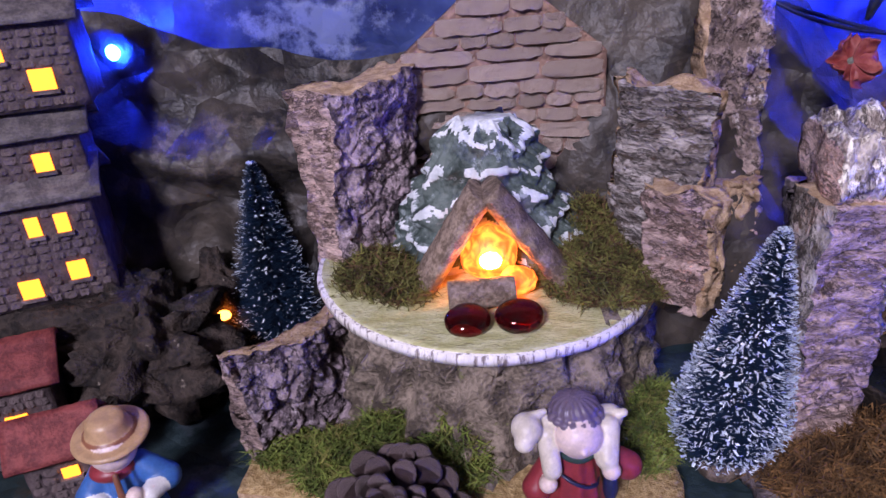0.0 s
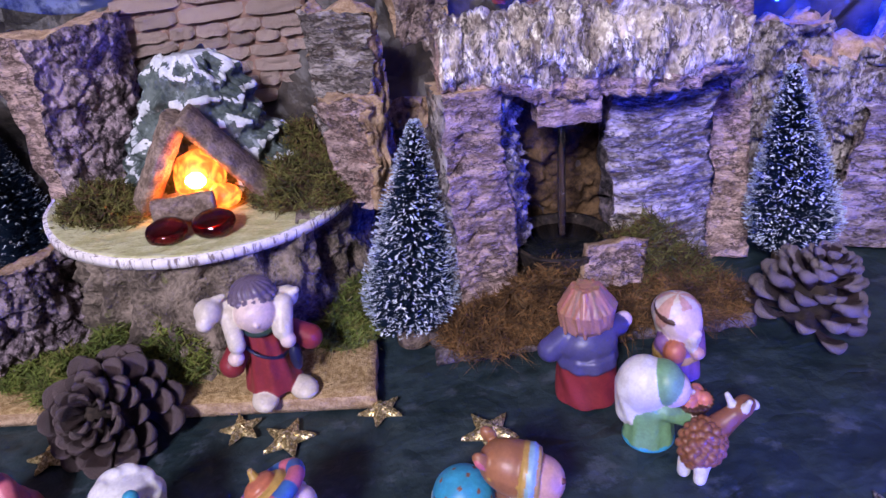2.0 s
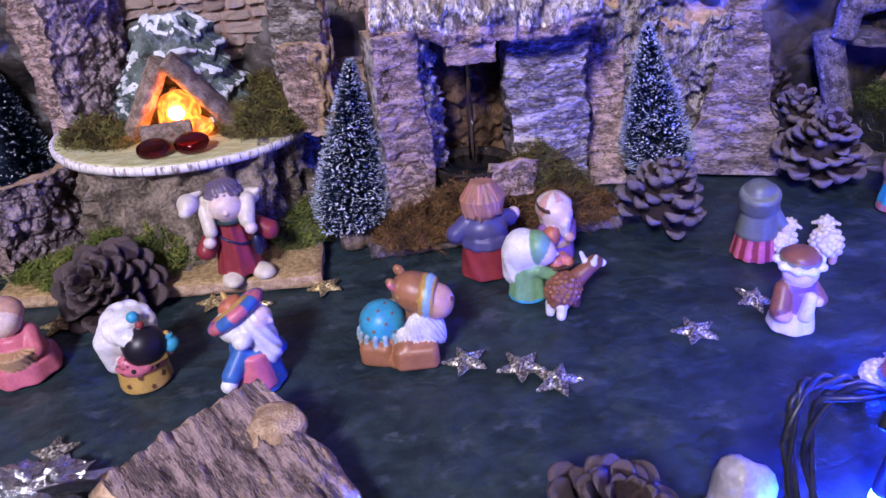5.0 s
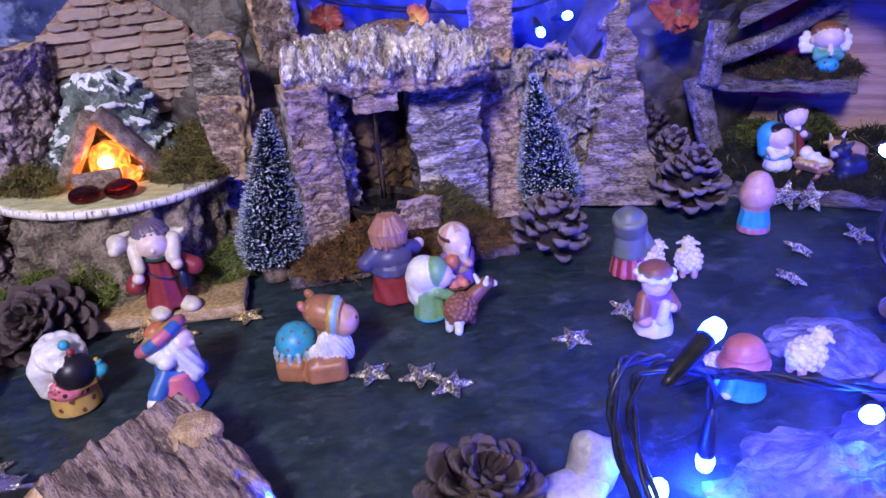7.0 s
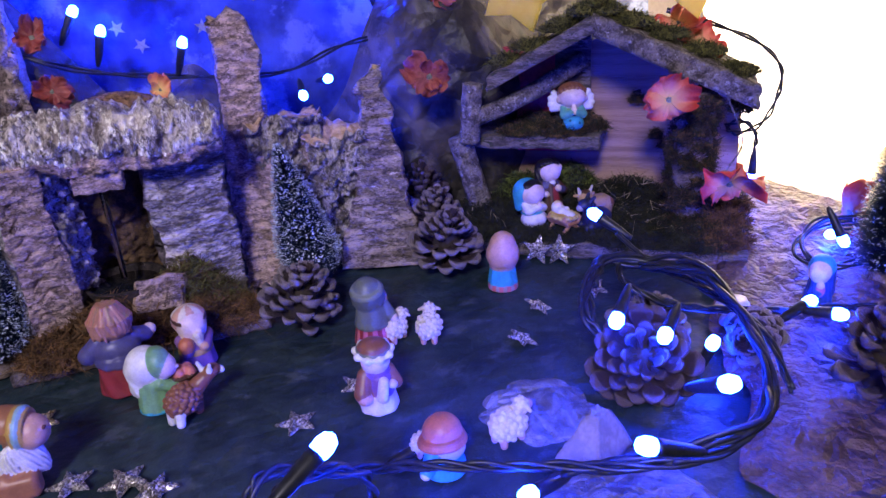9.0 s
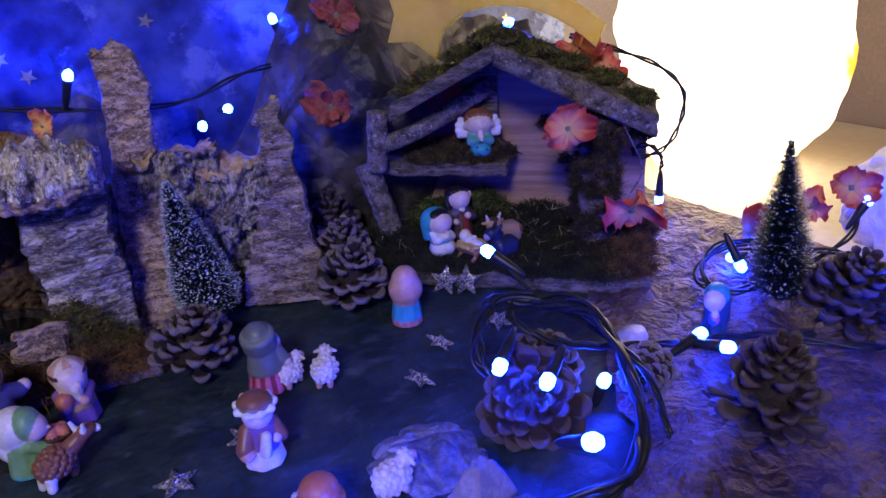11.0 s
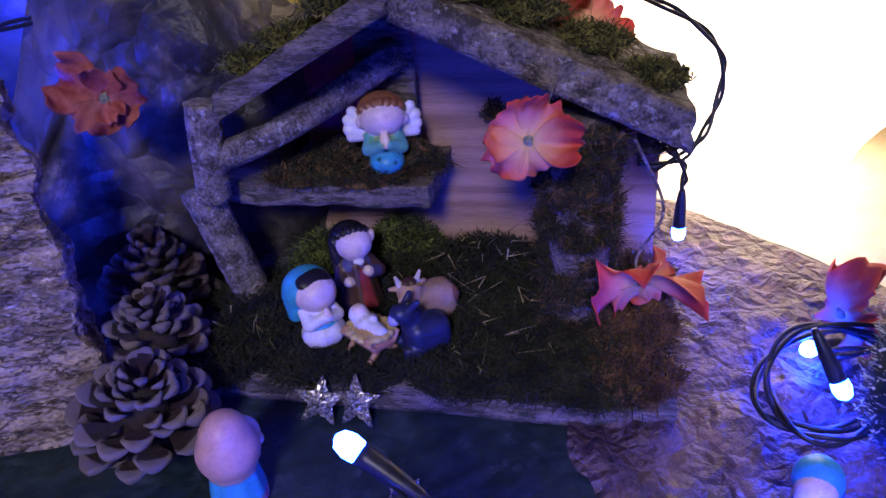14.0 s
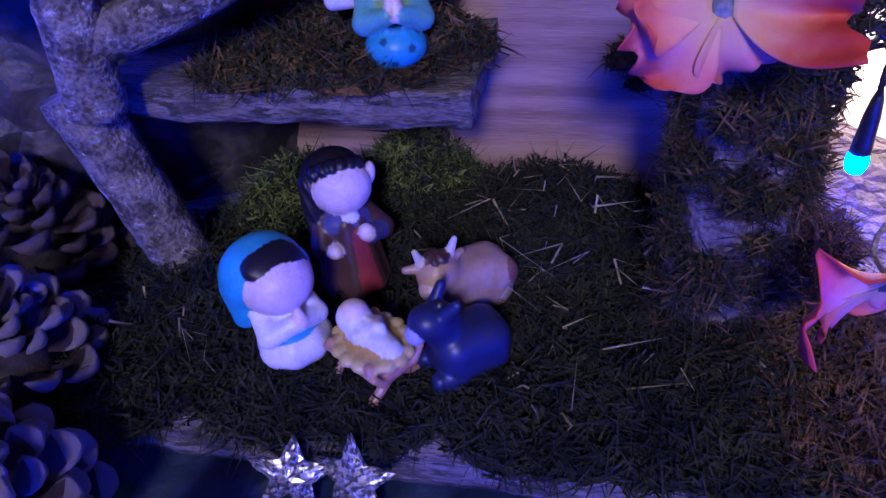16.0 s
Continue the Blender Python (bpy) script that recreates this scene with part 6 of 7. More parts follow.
# ---- village at the edge ----
def house(name, label, x, y, z, turn, w, d, h, roof, wins, seed):
    """A small resin house: walls with raised stones, a pitched roof, lit windows."""
    root = thing(name, label, "model house", pose(x, y, z, 0, 0, turn), "lit model houses")
    part("wall", block(8, 8, 8, lambda u, v, k: Vector(((u - 0.5) * w * (1 - 0.05 * k), v * d, k * h)) + Vector((1, 1, 0)) * 0.0006 * fbm(u * 9, v * 9, k * 9, 1, 2)), M_HOUSE, root)
    rr = random.Random(seed)
    n = 0
    zz = 0.004
    while zz < h - 0.003:
        xx = -w / 2 + rr.uniform(0, 0.004)
        while xx < w / 2 - 0.006:
            sw = rr.uniform(0.005, 0.009)
            if not any(abs(xx + sw / 2 - q[0]) < q[2] / 2 + sw / 2 and abs(zz - q[1]) < q[3] / 2 + 0.003 for q in wins) and xx + sw < w / 2:
                piece("stone", STONES[rr.randrange(8)], root, Matrix.Translation((xx + sw / 2, 0.0006, zz)) @ Matrix.Diagonal((sw * 0.86, 0.0022, 0.0042, 1)))
            xx += sw
        zz += 0.0052
    for wx, wz, ww, wh in wins:
        win = part("window", block(2, 1, 2, lambda u, v, k: Vector((wx + (u - 0.5) * ww, -0.0012 + 0.002 * v, wz + (k - 0.5) * wh))), M_WINDOW, root, "window glowing orange", smooth=False)
        part("sill", block(2, 1, 1, lambda u, v, k: Vector((wx + (u - 0.5) * (ww + 0.003), -0.003 + 0.004 * v, wz - wh / 2 - 0.002 + 0.002 * k))), M_HSTONE, win, smooth=False)
    part("roof", block(12, 12, 3, lambda u, v, k: Vector(((u - 0.5) * (w + 0.012), -0.005 + v * (d + 0.008), h + 0.018 * (1 - abs(2 * v - 1)) + 0.003 * k + 0.0006 * fbm(u * 20, v * 20, 1, 1, 2)))), roof, root)
    return root


house("model_house", "tall grey resin house with lit orange windows", -0.243, 0.355, 0.078, 18, 0.075, 0.05, 0.062, M_ROOFGREY, [(0.004, 0.049, 0.007, 0.011), (0.019, 0.049, 0.007, 0.011), (0.019, 0.019, 0.01, 0.011), (-0.008, 0.012, 0.011, 0.011)], 1)
house("model_house", "upper grey resin tower with lit orange windows", -0.232, 0.368, 0.144, 18, 0.05, 0.04, 0.03, M_ROOFGREY, [(0.003, 0.016, 0.009, 0.01)], 2)
house("model_house", "upper resin tower with a bright window", -0.222, 0.372, 0.188, 14, 0.05, 0.04, 0.045, M_ROOFGREY, [(0.005, 0.016, 0.012, 0.011), (-0.013, 0.03, 0.006, 0.006)], 3)
house("model_house", "low resin house with a dark red roof and lit window", -0.262, 0.305, 0.0, 20, 0.06, 0.045, 0.052, M_ROOF, [(0.008, 0.03, 0.011, 0.01), (0.012, 0.008, 0.01, 0.008)], 4)
house("model_house", "small resin house with a red roof beside the piper", -0.216, 0.275, 0.0, 20, 0.035, 0.03, 0.032, M_ROOF, [(0.004, 0.022, 0.008, 0.006)], 5)
stand("plinth_rock", "grey resin ledge carrying the upper village", block(30, 16, 16, lambda u, v, w: Vector((-0.31 + 0.12 * u, 0.345 + 0.05 * v, 0.078 * w)) + Vector((1, 1, 0.3)) * 0.006 * fbm(u * 5, v * 3, w * 4, 1, 4)), M_LAVA, 0, 0, 0, 0, category="rock")
stand("rock", "brown pitted lava-like rock", lump(0.052, 5, 0.5, (1.05, 0.8, 0.85), 2.6, 5, 6), M_LAVA, -0.205, 0.365, 0.034, 0, category="rock")
tagged(part("amber_light", lump(0.0045, 1, 0.1, (1.3, 1, 0.7), 2, 2), M_AMBER, m=Matrix.Translation((-0.16, 0.39, 0.042))), "small amber light glowing low behind the tree", "light bulb")
tagged(part("rock", lump(0.03, 8, 0.4, (0.8, 0.6, 1.3), 2.2, 4, 5), M_LAVA, m=Matrix.Translation((-0.165, 0.41, 0.03))), "dark brown rock behind the slim tree", "rock")

# ---- bark, stones at the front ----
stand("bark_piece", "flat piece of furrowed cork bark with cut edge lying in front", bark(0.078, 0.112, 0.012, 21, 0.0034, bend=0.12, top=0.0005, furrow=(2.4, 1, 0.45), n=(70, 5, 70)), [M_BARKBROWN, M_CORKCUT], 0.084, -0.03, 0.002, 29, -76, -8)
stand("wood_knot", "round tan cork knot on the bark piece", lump(0.012, 3, 0.3, (1.1, 1, 0.6), 2, 3), M_CORKCUT, 0.069, 0.056, 0.028, 0)
tagged(part("stone", block(12, 10, 12, lambda u, v, w: Vector(((u - 0.5) * 0.038 * (1 - 0.7 * w ** 1.5) + 0.004 * w, (v - 0.5) * 0.03 * (1 - 0.75 * w), 0.025 * w)) + Vector((1, 1, 1)) * 0.0012 * fbm(u * 3, v * 3, w * 3, 1, 3)), M_LIMESTONE, m=pose(0.44, -0.022, 0.0, 0, 0, 24)), "pale beige pointed stone on the cloth", "stone")
for x, y, z, r, sc, s in ((0.25, -0.024, 0.012, 0.016, (0.8, 0.7, 1.2), 2), (0.236, -0.032, 0.008, 0.014, (1.3, 0.9, 0.6), 3), (0.629, 0.052, 0.006, 0.012, (1.3, 0.9, 0.5), 4), (0.612, 0.036, 0.007, 0.009, (1.3, 0.8, 0.6), 5)):
    tagged(part("pebble", lump(r, s, 0.22, sc, 0.9, 3, 2), M_CRYSTAL, m=Matrix.Translation((x, y, z))), "smooth grey quartz pebble on the ground", "pebble", "quartz pebbles")
tagged(part("foil_ball", lump(0.016, 4, 0.7, (1.5, 0.9, 0.6), 2.2, 4, 5), M_FOIL, m=Matrix.Translation((-0.047, 0.07, 0.007)), smooth=False), "crumpled shiny aluminium foil at the front edge", "foil")


# ---- stable ----
STABLE = pose(0.695, 0.097, 0, 0, 0, -45)
stable = thing("stable", "rustic wooden stable with mossy roof and open front", "stable", STABLE)


def bx(x0, x1, y0, y1, z0, z1, n=(6, 4, 4), rough=0.0008, seed=0):
    return block(*n, lambda u, v, w: Vector((x0 + (x1 - x0) * u, y0 + (y1 - y0) * v, z0 + (z1 - z0) * w)) + Vector((1, 1, 1)) * rough * fbm(seed + u * 6, v * 5, w * 4, 1, 3))


part("base_plank", bx(-0.285, 0.0, 0.0, 0.17, 0.0, 0.0145, (50, 24, 4), 0.0007), M_BOARD, stable)
part("back_wall", block(40, 1, 6, lambda u, v, w: Vector((-0.265 + 0.26 * u, 0.15 + 0.005 * v, 0.0145 + w * (min(0.13 + 0.52 * (0.26 * u), 0.205 - 0.464 * (0.26 * u - 0.128)) - 0.03)))), M_PLY, stable, "plain wooden back wall with fine grain", smooth=False)
part("painted_panel", bx(-0.262, -0.165, 0.144, 0.148, 0.06, 0.17, (3, 1, 3), 0), M_MAROON, stable, "dark red painted panel", smooth=False)
part("post", stick(0.125, 0.034, 0.032, 7), M_CORKDARK, stable, "mossy round post", m=pose(-0.05, 0.075, 0.076, 0, 2, 0))
part("post", stick(0.085, 0.024, 0.022, 8), M_TWIG, stable, "leaning bark post", m=pose(-0.263, 0.075, 0.052, 0, -16, 0))
part("post", stick(0.058, 0.02, 0.02, 9), M_TWIG, stable, "short bark post", m=pose(-0.258, 0.068, 0.118, 0, 6, 0))
part("brace", tube(spline([(-0.258, 0.07, 0.112), (-0.228, 0.08, 0.122), (-0.195, 0.1, 0.137), (-0.155, 0.122, 0.16)], 6), 0.0085, 12), M_TWIG, stable, "slanting barked branch")
part("shelf", bx(-0.27, -0.135, 0.083, 0.15, 0.079, 0.0925, (30, 14, 4), 0.0016), M_BOARD, stable, "narrow loft board")
part("upright", bx(-0.185, -0.15, 0.128, 0.134, 0.0925, 0.19, (3, 2, 6), 0.0004), M_BOARD, stable, "thin upright board")


def slope(x0, z0, x1, z1, thick, y0, y1, seed, n=(40, 24, 4)):
    def fn(u, v, w):
        x, z = x0 + (x1 - x0) * u, z0 + (z1 - z0) * u
        r = 0.0022 * (ridge(x + seed, v * 0.12, w * 0.02, 40, 4) - 1)
        return Vector((x + 0.002 * fbm(seed, v * 8, w * 3, 1, 2) * (u in (0, 1)), y0 + (y1 - y0) * v + 0.0025 * fbm(x * 60, seed, w, 1, 2) * (v in (0, 1)), z + thick * (w - 1) + r * (w > 0.5)))
    return block(*n, fn)


part("roof_plank", slope(-0.235, 0.157, -0.137, 0.208, 0.014, 0.045, 0.165, 1), M_BOARD, stable, "short mossy roof plank")
part("roof_plank", slope(-0.139, 0.209, 0.001, 0.1445, 0.019, 0.05, 0.165, 2, (50, 24, 4)), M_TWIG, stable, "long bark roof plank")


def on_stable(x, y, z):
    return tuple(STABLE @ Vector((x, y, z)))


def spots(*local):
    return [(*on_stable(a, b, c), r, h) for a, b, c, r, h in local]


moss("moss", "dark green moss carpet on the stable floor", spots((-0.235, 0.07, 0.0145, 0.05, 0.012), (-0.25, 0.02, 0.0145, 0.035, 0.008), (-0.17, 0.12, 0.0145, 0.05, 0.02), (-0.11, 0.115, 0.0145, 0.05, 0.026), (-0.05, 0.11, 0.0145, 0.045, 0.02), (-0.19, 0.04, 0.0145, 0.045, 0.005), (-0.1, 0.045, 0.0145, 0.05, 0.006), (-0.045, 0.04, 0.0145, 0.045, 0.007), (-0.235, 0.018, 0.0145, 0.022, 0.004), (-0.195, 0.018, 0.0145, 0.022, 0.004), (-0.155, 0.018, 0.0145, 0.022, 0.004), (-0.115, 0.018, 0.0145, 0.022, 0.004), (-0.075, 0.018, 0.0145, 0.022, 0.004), (-0.035, 0.018, 0.0145, 0.022, 0.004)), 15000, [M_MOSSDARK, M_MOSSDARK, M_MOSSBROWN], 5, 0.009)
moss("moss", "bright green moss patch at the back of the stable", spots((-0.215, 0.115, 0.0145, 0.035, 0.03), (-0.17, 0.135, 0.02, 0.03, 0.03)), 2600, [M_MOSSGREEN, M_MOSSDARK], 6, 0.009)
moss("moss", "dry straw scattered over the stable floor", spots((-0.11, 0.1, 0.03, 0.05, 0.016), (-0.04, 0.045, 0.016, 0.04, 0.006), (-0.1, 0.06, 0.018, 0.05, 0.006), (-0.24, 0.03, 0.018, 0.03, 0.008)), 60, [M_STRAW, M_STRAW], 7, 0.013)
moss("moss", "brown moss on the end of the stable board", spots((-0.02, 0.025, 0.0145, 0.024, 0.006), (-0.022, 0.07, 0.0145, 0.028, 0.012), (-0.018, 0.12, 0.0145, 0.028, 0.012)), 2600, [M_MOSSRUST, M_MOSSBROWN], 8, 0.011)
moss("moss", "green moss clinging to the loft board", spots((-0.215, 0.105, 0.0925, 0.028, 0.006), (-0.175, 0.105, 0.0925, 0.028, 0.012), (-0.15, 0.115, 0.0925, 0.02, 0.016), (-0.2, 0.13, 0.0925, 0.03, 0.012)), 2800, [M_MOSSDARK, M_MOSSBROWN], 9, 0.008)
moss("moss", "olive moss along the stable roof", spots((-0.22, 0.07, 0.166, 0.018, 0.008), (-0.195, 0.075, 0.178, 0.022, 0.008), (-0.165, 0.08, 0.193, 0.026, 0.012), (-0.14, 0.08, 0.207, 0.026, 0.012), (-0.115, 0.085, 0.196, 0.026, 0.01), (-0.085, 0.09, 0.184, 0.026, 0.008), (-0.05, 0.095, 0.168, 0.024, 0.008), (-0.02, 0.085, 0.152, 0.022, 0.008)), 5200, [M_MOSS, M_MOSSDARK], 10, 0.008)
rng = random.Random(21)
wrap = []
for i in range(110):
    q, up = rng.uniform(0, 2 * math.pi), rng.uniform(0.012, 0.135)
    wrap.append((-0.05 + 0.016 * math.cos(q), 0.074 + 0.016 * math.sin(q), up, rng.uniform(0.004, 0.008), rng.uniform(0.004, 0.012)))
moss("moss", "dark moss wrapped round the stable post", spots(*wrap, (-0.046, 0.068, 0.014, 0.032, 0.012), (-0.012, 0.08, 0.118, 0.01, 0.016)), 14000, [M_MOSSDARK, M_MOSSBROWN], 11, 0.0075, False)
moss("moss", "small tufts of dry moss stuck to the back wall", spots((-0.105, 0.148, 0.112, 0.008, 0.012), (-0.085, 0.148, 0.075, 0.007, 0.012), (-0.078, 0.148, 0.066, 0.005, 0.006)), 260, [M_MOSSDARK, M_MOSSBROWN], 12, 0.006)

# holy family and animals
f = Figure()
f.ball(P_WHITE, (0.001, -0.001, 0.0075), (0.0128, 0.0122, 0.0088), groove=(7, 0.0003, 0)).ball(P_WHITE, (0.0065, 0.0045, 0.0068), (0.0085, 0.0082, 0.0068)).cone(P_WHITE, (0, 0, 0.0095), 0.0102, 0.0072, 0.0145).ring(P_SKYBLUE, (0.0005, -0.0005, 0.0142), 0.0094, 0.0009, (4, 0, 0))
f.limb(P_WHITE, (-0.0072, -0.0015, 0.0225), (-0.0085, -0.0075, 0.0172), 0.0038, 0.0037).limb(P_WHITE, (-0.0085, -0.0075, 0.0172), (0.0005, -0.0108, 0.0195), 0.0035, 0.003).limb(P_WHITE, (0.0075, -0.001, 0.0225), (0.0092, -0.0065, 0.0172), 0.0038, 0.0037).limb(P_WHITE, (0.0092, -0.0065, 0.0172), (0.0022, -0.0108, 0.0195), 0.0035, 0.003).ball(P_SKIN, (0.0014, -0.012, 0.0215), (0.0022, 0.0022, 0.0036))
f.ball(P_SKIN, (0.0004, -0.0042, 0.0325), (0.0118, 0.0108, 0.0102)).ball(P_SKYBLUE, (-0.001, 0.0032, 0.0345), (0.0142, 0.0118, 0.0128)).limb(P_SKYBLUE, (-0.0095, 0.004, 0.032), (-0.0102, 0.0055, 0.0205), 0.0062, 0.0042).limb(P_SKYBLUE, (0.0092, 0.004, 0.032), (0.0095, 0.0055, 0.0225), 0.006, 0.0038).limb(P_SKYBLUE, (0, 0.008, 0.03), (0, 0.0095, 0.016), 0.0085, 0.0065).ball(P_DARK, (0.0004, -0.0052, 0.0408), (0.0098, 0.0066, 0.0036), (34, 0, 0)).limb(P_DARK, (0.0085, -0.006, 0.0385), (0.0112, -0.0045, 0.0335), 0.0022, 0.0014)
f.done("mother_figurine", "kneeling mother figurine in white with a turquoise veil", 0.583, 0.254, 3, 1.0, 0.017, tip=(-9, 0))
f = Figure()
f.cone(P_HAIR, (0, 0, 0), 0.0142, 0.0092, 0.031, groove=(8, 0.0005, 0)).cone(P_RED, (0.001, -0.0042, 0.001), 0.0105, 0.0058, 0.0265).ball(P_JERSEY, (0, 0, 0.0285), (0.0112, 0.0092, 0.0068)).ball(P_WHITE, (0.001, -0.0072, 0.0318), (0.0032, 0.002, 0.0034)).limb(P_HAIR, (0.0082, 0, 0.0295), (0.0132, -0.0035, 0.0225), 0.0046, 0.0048).limb(P_JERSEY, (0.0132, -0.0035, 0.0225), (0.0072, -0.0105, 0.0242), 0.0042, 0.0035).ball(P_SKIN, (0.0052, -0.0122, 0.0262), (0.0032, 0.003, 0.0036)).limb(P_HAIR, (-0.0082, 0, 0.0295), (-0.0112, -0.005, 0.0215), 0.0046, 0.0046).ball(P_SKIN, (-0.0075, -0.0095, 0.0205), 0.003)
f.ball(P_SKIN, (0.001, -0.003, 0.0425), (0.0112, 0.0102, 0.0102)).ball(P_DARK, (-0.0005, 0.0042, 0.0455), (0.0122, 0.0098, 0.0108)).limb(P_DARK, (-0.0098, 0.001, 0.045), (-0.0108, 0.0, 0.0285), 0.0045, 0.0034, groove=(7, 0.0004, 0.2)).limb(P_DARK, (0, 0.0085, 0.044), (0, 0.0092, 0.0295), 0.0085, 0.0065, groove=(9, 0.0004, 0.2)).ball(P_SKIN, (0.0125, -0.001, 0.0445), (0.0024, 0.003, 0.0046), (0, 14, 0))
for i in range(6):
    f.ball(P_DARK, (-0.0085 + 0.0034 * i, -0.006 + 0.0004 * (i - 2.5) ** 2, 0.0522 - 0.0003 * (i - 2.5) ** 2), (0.0024, 0.0036, 0.0027), (25, 8 * (i - 2), 0), blend=0.0005)
f.done("father_figurine", "father figurine with black hair and a brown robe", 0.619, 0.276, -12, 0.96, 0.017, tip=(-10, 0))
f = Figure()
for q in (-1, 1):
    for y in (-0.0085, 0.0085):
        f.limb((0.5, 0.27, 0.17), (0.0092 * q, y, 0.0012), (-0.0085 * q, y, 0.0145), 0.0017, 0.0017, blend=0.0005)
    f.box((0.5, 0.27, 0.17), (0.0078 * q, 0, 0.0102), (0.0012, 0.0118, 0.0036), 0.0007, (0, 34 * q, 0))
f.box((0.42, 0.2, 0.12), (0, 0, 0.0078), (0.0062, 0.0112, 0.0015), 0.0008).ball(P_GOLD, (0, 0, 0.0128), (0.0092, 0.0118, 0.0042))
for i in range(16):
    a = 2 * math.pi * i / 16
    f.ball((0.62, 0.47, 0.17), (0.0096 * math.cos(a), 0.0116 * math.sin(a), 0.0138), (0.0027, 0.0027, 0.0019), blend=0.0005)
f.limb(P_WHITE, (0, 0.004, 0.0168), (0, -0.0085, 0.0155), 0.0052, 0.0034, groove=(6, 0.0003, 0.4)).ball(P_WHITE, (0, 0.0078, 0.0195), (0.0055, 0.0048, 0.005)).ball(P_SKIN, (0, 0.0072, 0.0212), (0.0043, 0.0042, 0.0042)).limb(P_WHITE, (-0.0042, 0.0015, 0.0178), (0.001, -0.002, 0.0202), 0.0021, 0.0017).limb(P_WHITE, (0.0042, 0.0015, 0.0178), (0.0015, -0.003, 0.02), 0.0021, 0.0017)
f.done("crib_figurine", "little wooden crib with a swaddled baby on yellow straw", 0.602, 0.231, 12, 1.08, 0.016)
f = Figure()
f.box(P_NAVY, (0.002, 0, 0.0105), (0.0148, 0.0112, 0.0118), 0.0085).limb(P_NAVY, (-0.0055, 0.001, 0.0185), (-0.0092, 0.001, 0.0265), 0.0075, 0.0066).ball(P_NAVY, (-0.0118, 0.0, 0.0282), (0.0084, 0.0072, 0.0066), (0, 18, 0)).ball((0.42, 0.4, 0.5), (-0.0185, -0.001, 0.0262), (0.0036, 0.0042, 0.0036))
for q in (-1, 1):
    f.limb(P_NAVY, (-0.0082, 0.0042 * q, 0.0325), (-0.0045, 0.0062 * q, 0.0372), 0.0024, 0.0018).box(P_NAVY, (-0.0095, 0.0072 * q, 0.0042), (0.0068, 0.0036, 0.0043), 0.003, (0, 0, 10 * q))
f.limb(P_DARK, (-0.008, 0, 0.0345), (-0.001, 0, 0.0265), 0.0018, 0.002)
f.done("donkey_figurine", "dark navy donkey figurine lying by the crib", 0.627, 0.216, -8, 0.9, 0.016)
f = Figure()
f.box((0.42, 0.28, 0.2), (0.003, 0, 0.0118), (0.0152, 0.0112, 0.0122), 0.009).ball((0.2, 0.09, 0.05), (0.0142, -0.0065, 0.016), (0.0042, 0.0042, 0.005), blend=0.003).limb((0.42, 0.28, 0.2), (-0.0065, -0.001, 0.0175), (-0.0105, -0.002, 0.0225), 0.0078, 0.007).ball(P_TAN, (-0.0125, -0.003, 0.0235), (0.0078, 0.0074, 0.0076)).ball((0.6, 0.42, 0.34), (-0.0165, -0.0065, 0.0202), (0.0048, 0.0046, 0.004)).ball(P_HAIR, (-0.0122, -0.0025, 0.0302), (0.0046, 0.0044, 0.0026), groove=(7, 0.0004, 0.3))
for q in (-1, 1):
    f.limb(P_WOOL, (-0.0122 + 0.0058 * q, -0.0015, 0.0302), (-0.0122 + 0.0078 * q, -0.002, 0.0355), 0.0019, 0.0011).limb(P_TAN, (-0.0122 + 0.0072 * q, -0.001, 0.027), (-0.0122 + 0.0112 * q, 0, 0.0272), 0.002, 0.0014)
f.done("ox_figurine", "tan ox figurine with a brown fringe", 0.645, 0.24, -8, 0.95, 0.016)
f = Figure()
f.ball(P_SKYBLUE, (0, -0.003, 0.0062), (0.0098, 0.0102, 0.0072), dots=((0.02, 0.1, 0.16), 22, 0.13)).cone(P_SKYBLUE, (0, 0.001, 0.004), 0.0092, 0.0072, 0.0125, dots=((0.02, 0.1, 0.16), 22, 0.13)).ring((0.03, 0.22, 0.36), (0, -0.0005, 0.0118), 0.0088, 0.0008).ball(P_GREEN, (0, 0, 0.0172), (0.0088, 0.0068, 0.0052))
for q in (-1, 1):
    f.limb((0.12, 0.4, 0.36), (0.0072 * q, -0.0005, 0.0192), (0.0088 * q, -0.0055, 0.0142), 0.0038, 0.0038).limb((0.12, 0.4, 0.36), (0.0088 * q, -0.0055, 0.0142), (0.0022 * q, -0.0098, 0.0162), 0.0034, 0.0028).limb(P_SKIN, (0.0014 * q, -0.0105, 0.016), (0.0008 * q, -0.0098, 0.0218), 0.0019, 0.0014, blend=0.0006)
    for k, (a, r) in enumerate(((0.62, 0.0165), (0.95, 0.0152), (1.28, 0.0132), (1.6, 0.0112))):
        f.limb(P_WHITE, (0.0068 * q, 0.0042, 0.0205), ((0.0062 + r * math.sin(a)) * q, 0.0052, 0.0205 + r * math.cos(a)), 0.003, 0.003, blend=0.0012)
    f.ball(P_SKIN, (0.0122 * q, -0.001, 0.0282), (0.0022, 0.0028, 0.0032))
f.ball(P_SKIN, (0, -0.0022, 0.0298), (0.0122, 0.0102, 0.0098)).ball(P_BROWN, (0, 0.0028, 0.0338), (0.0128, 0.0106, 0.0098), groove=(19, 0.0003, 0.2))
for i in range(7):
    f.ball(P_BROWN, (-0.0098 + 0.0033 * i, -0.0066 + 0.00038 * (i - 3) ** 2, 0.0376 - 0.0003 * (i - 3) ** 2), (0.0025, 0.0034, 0.0034), (28, 12 * (i - 3), 0), blend=0.0005)
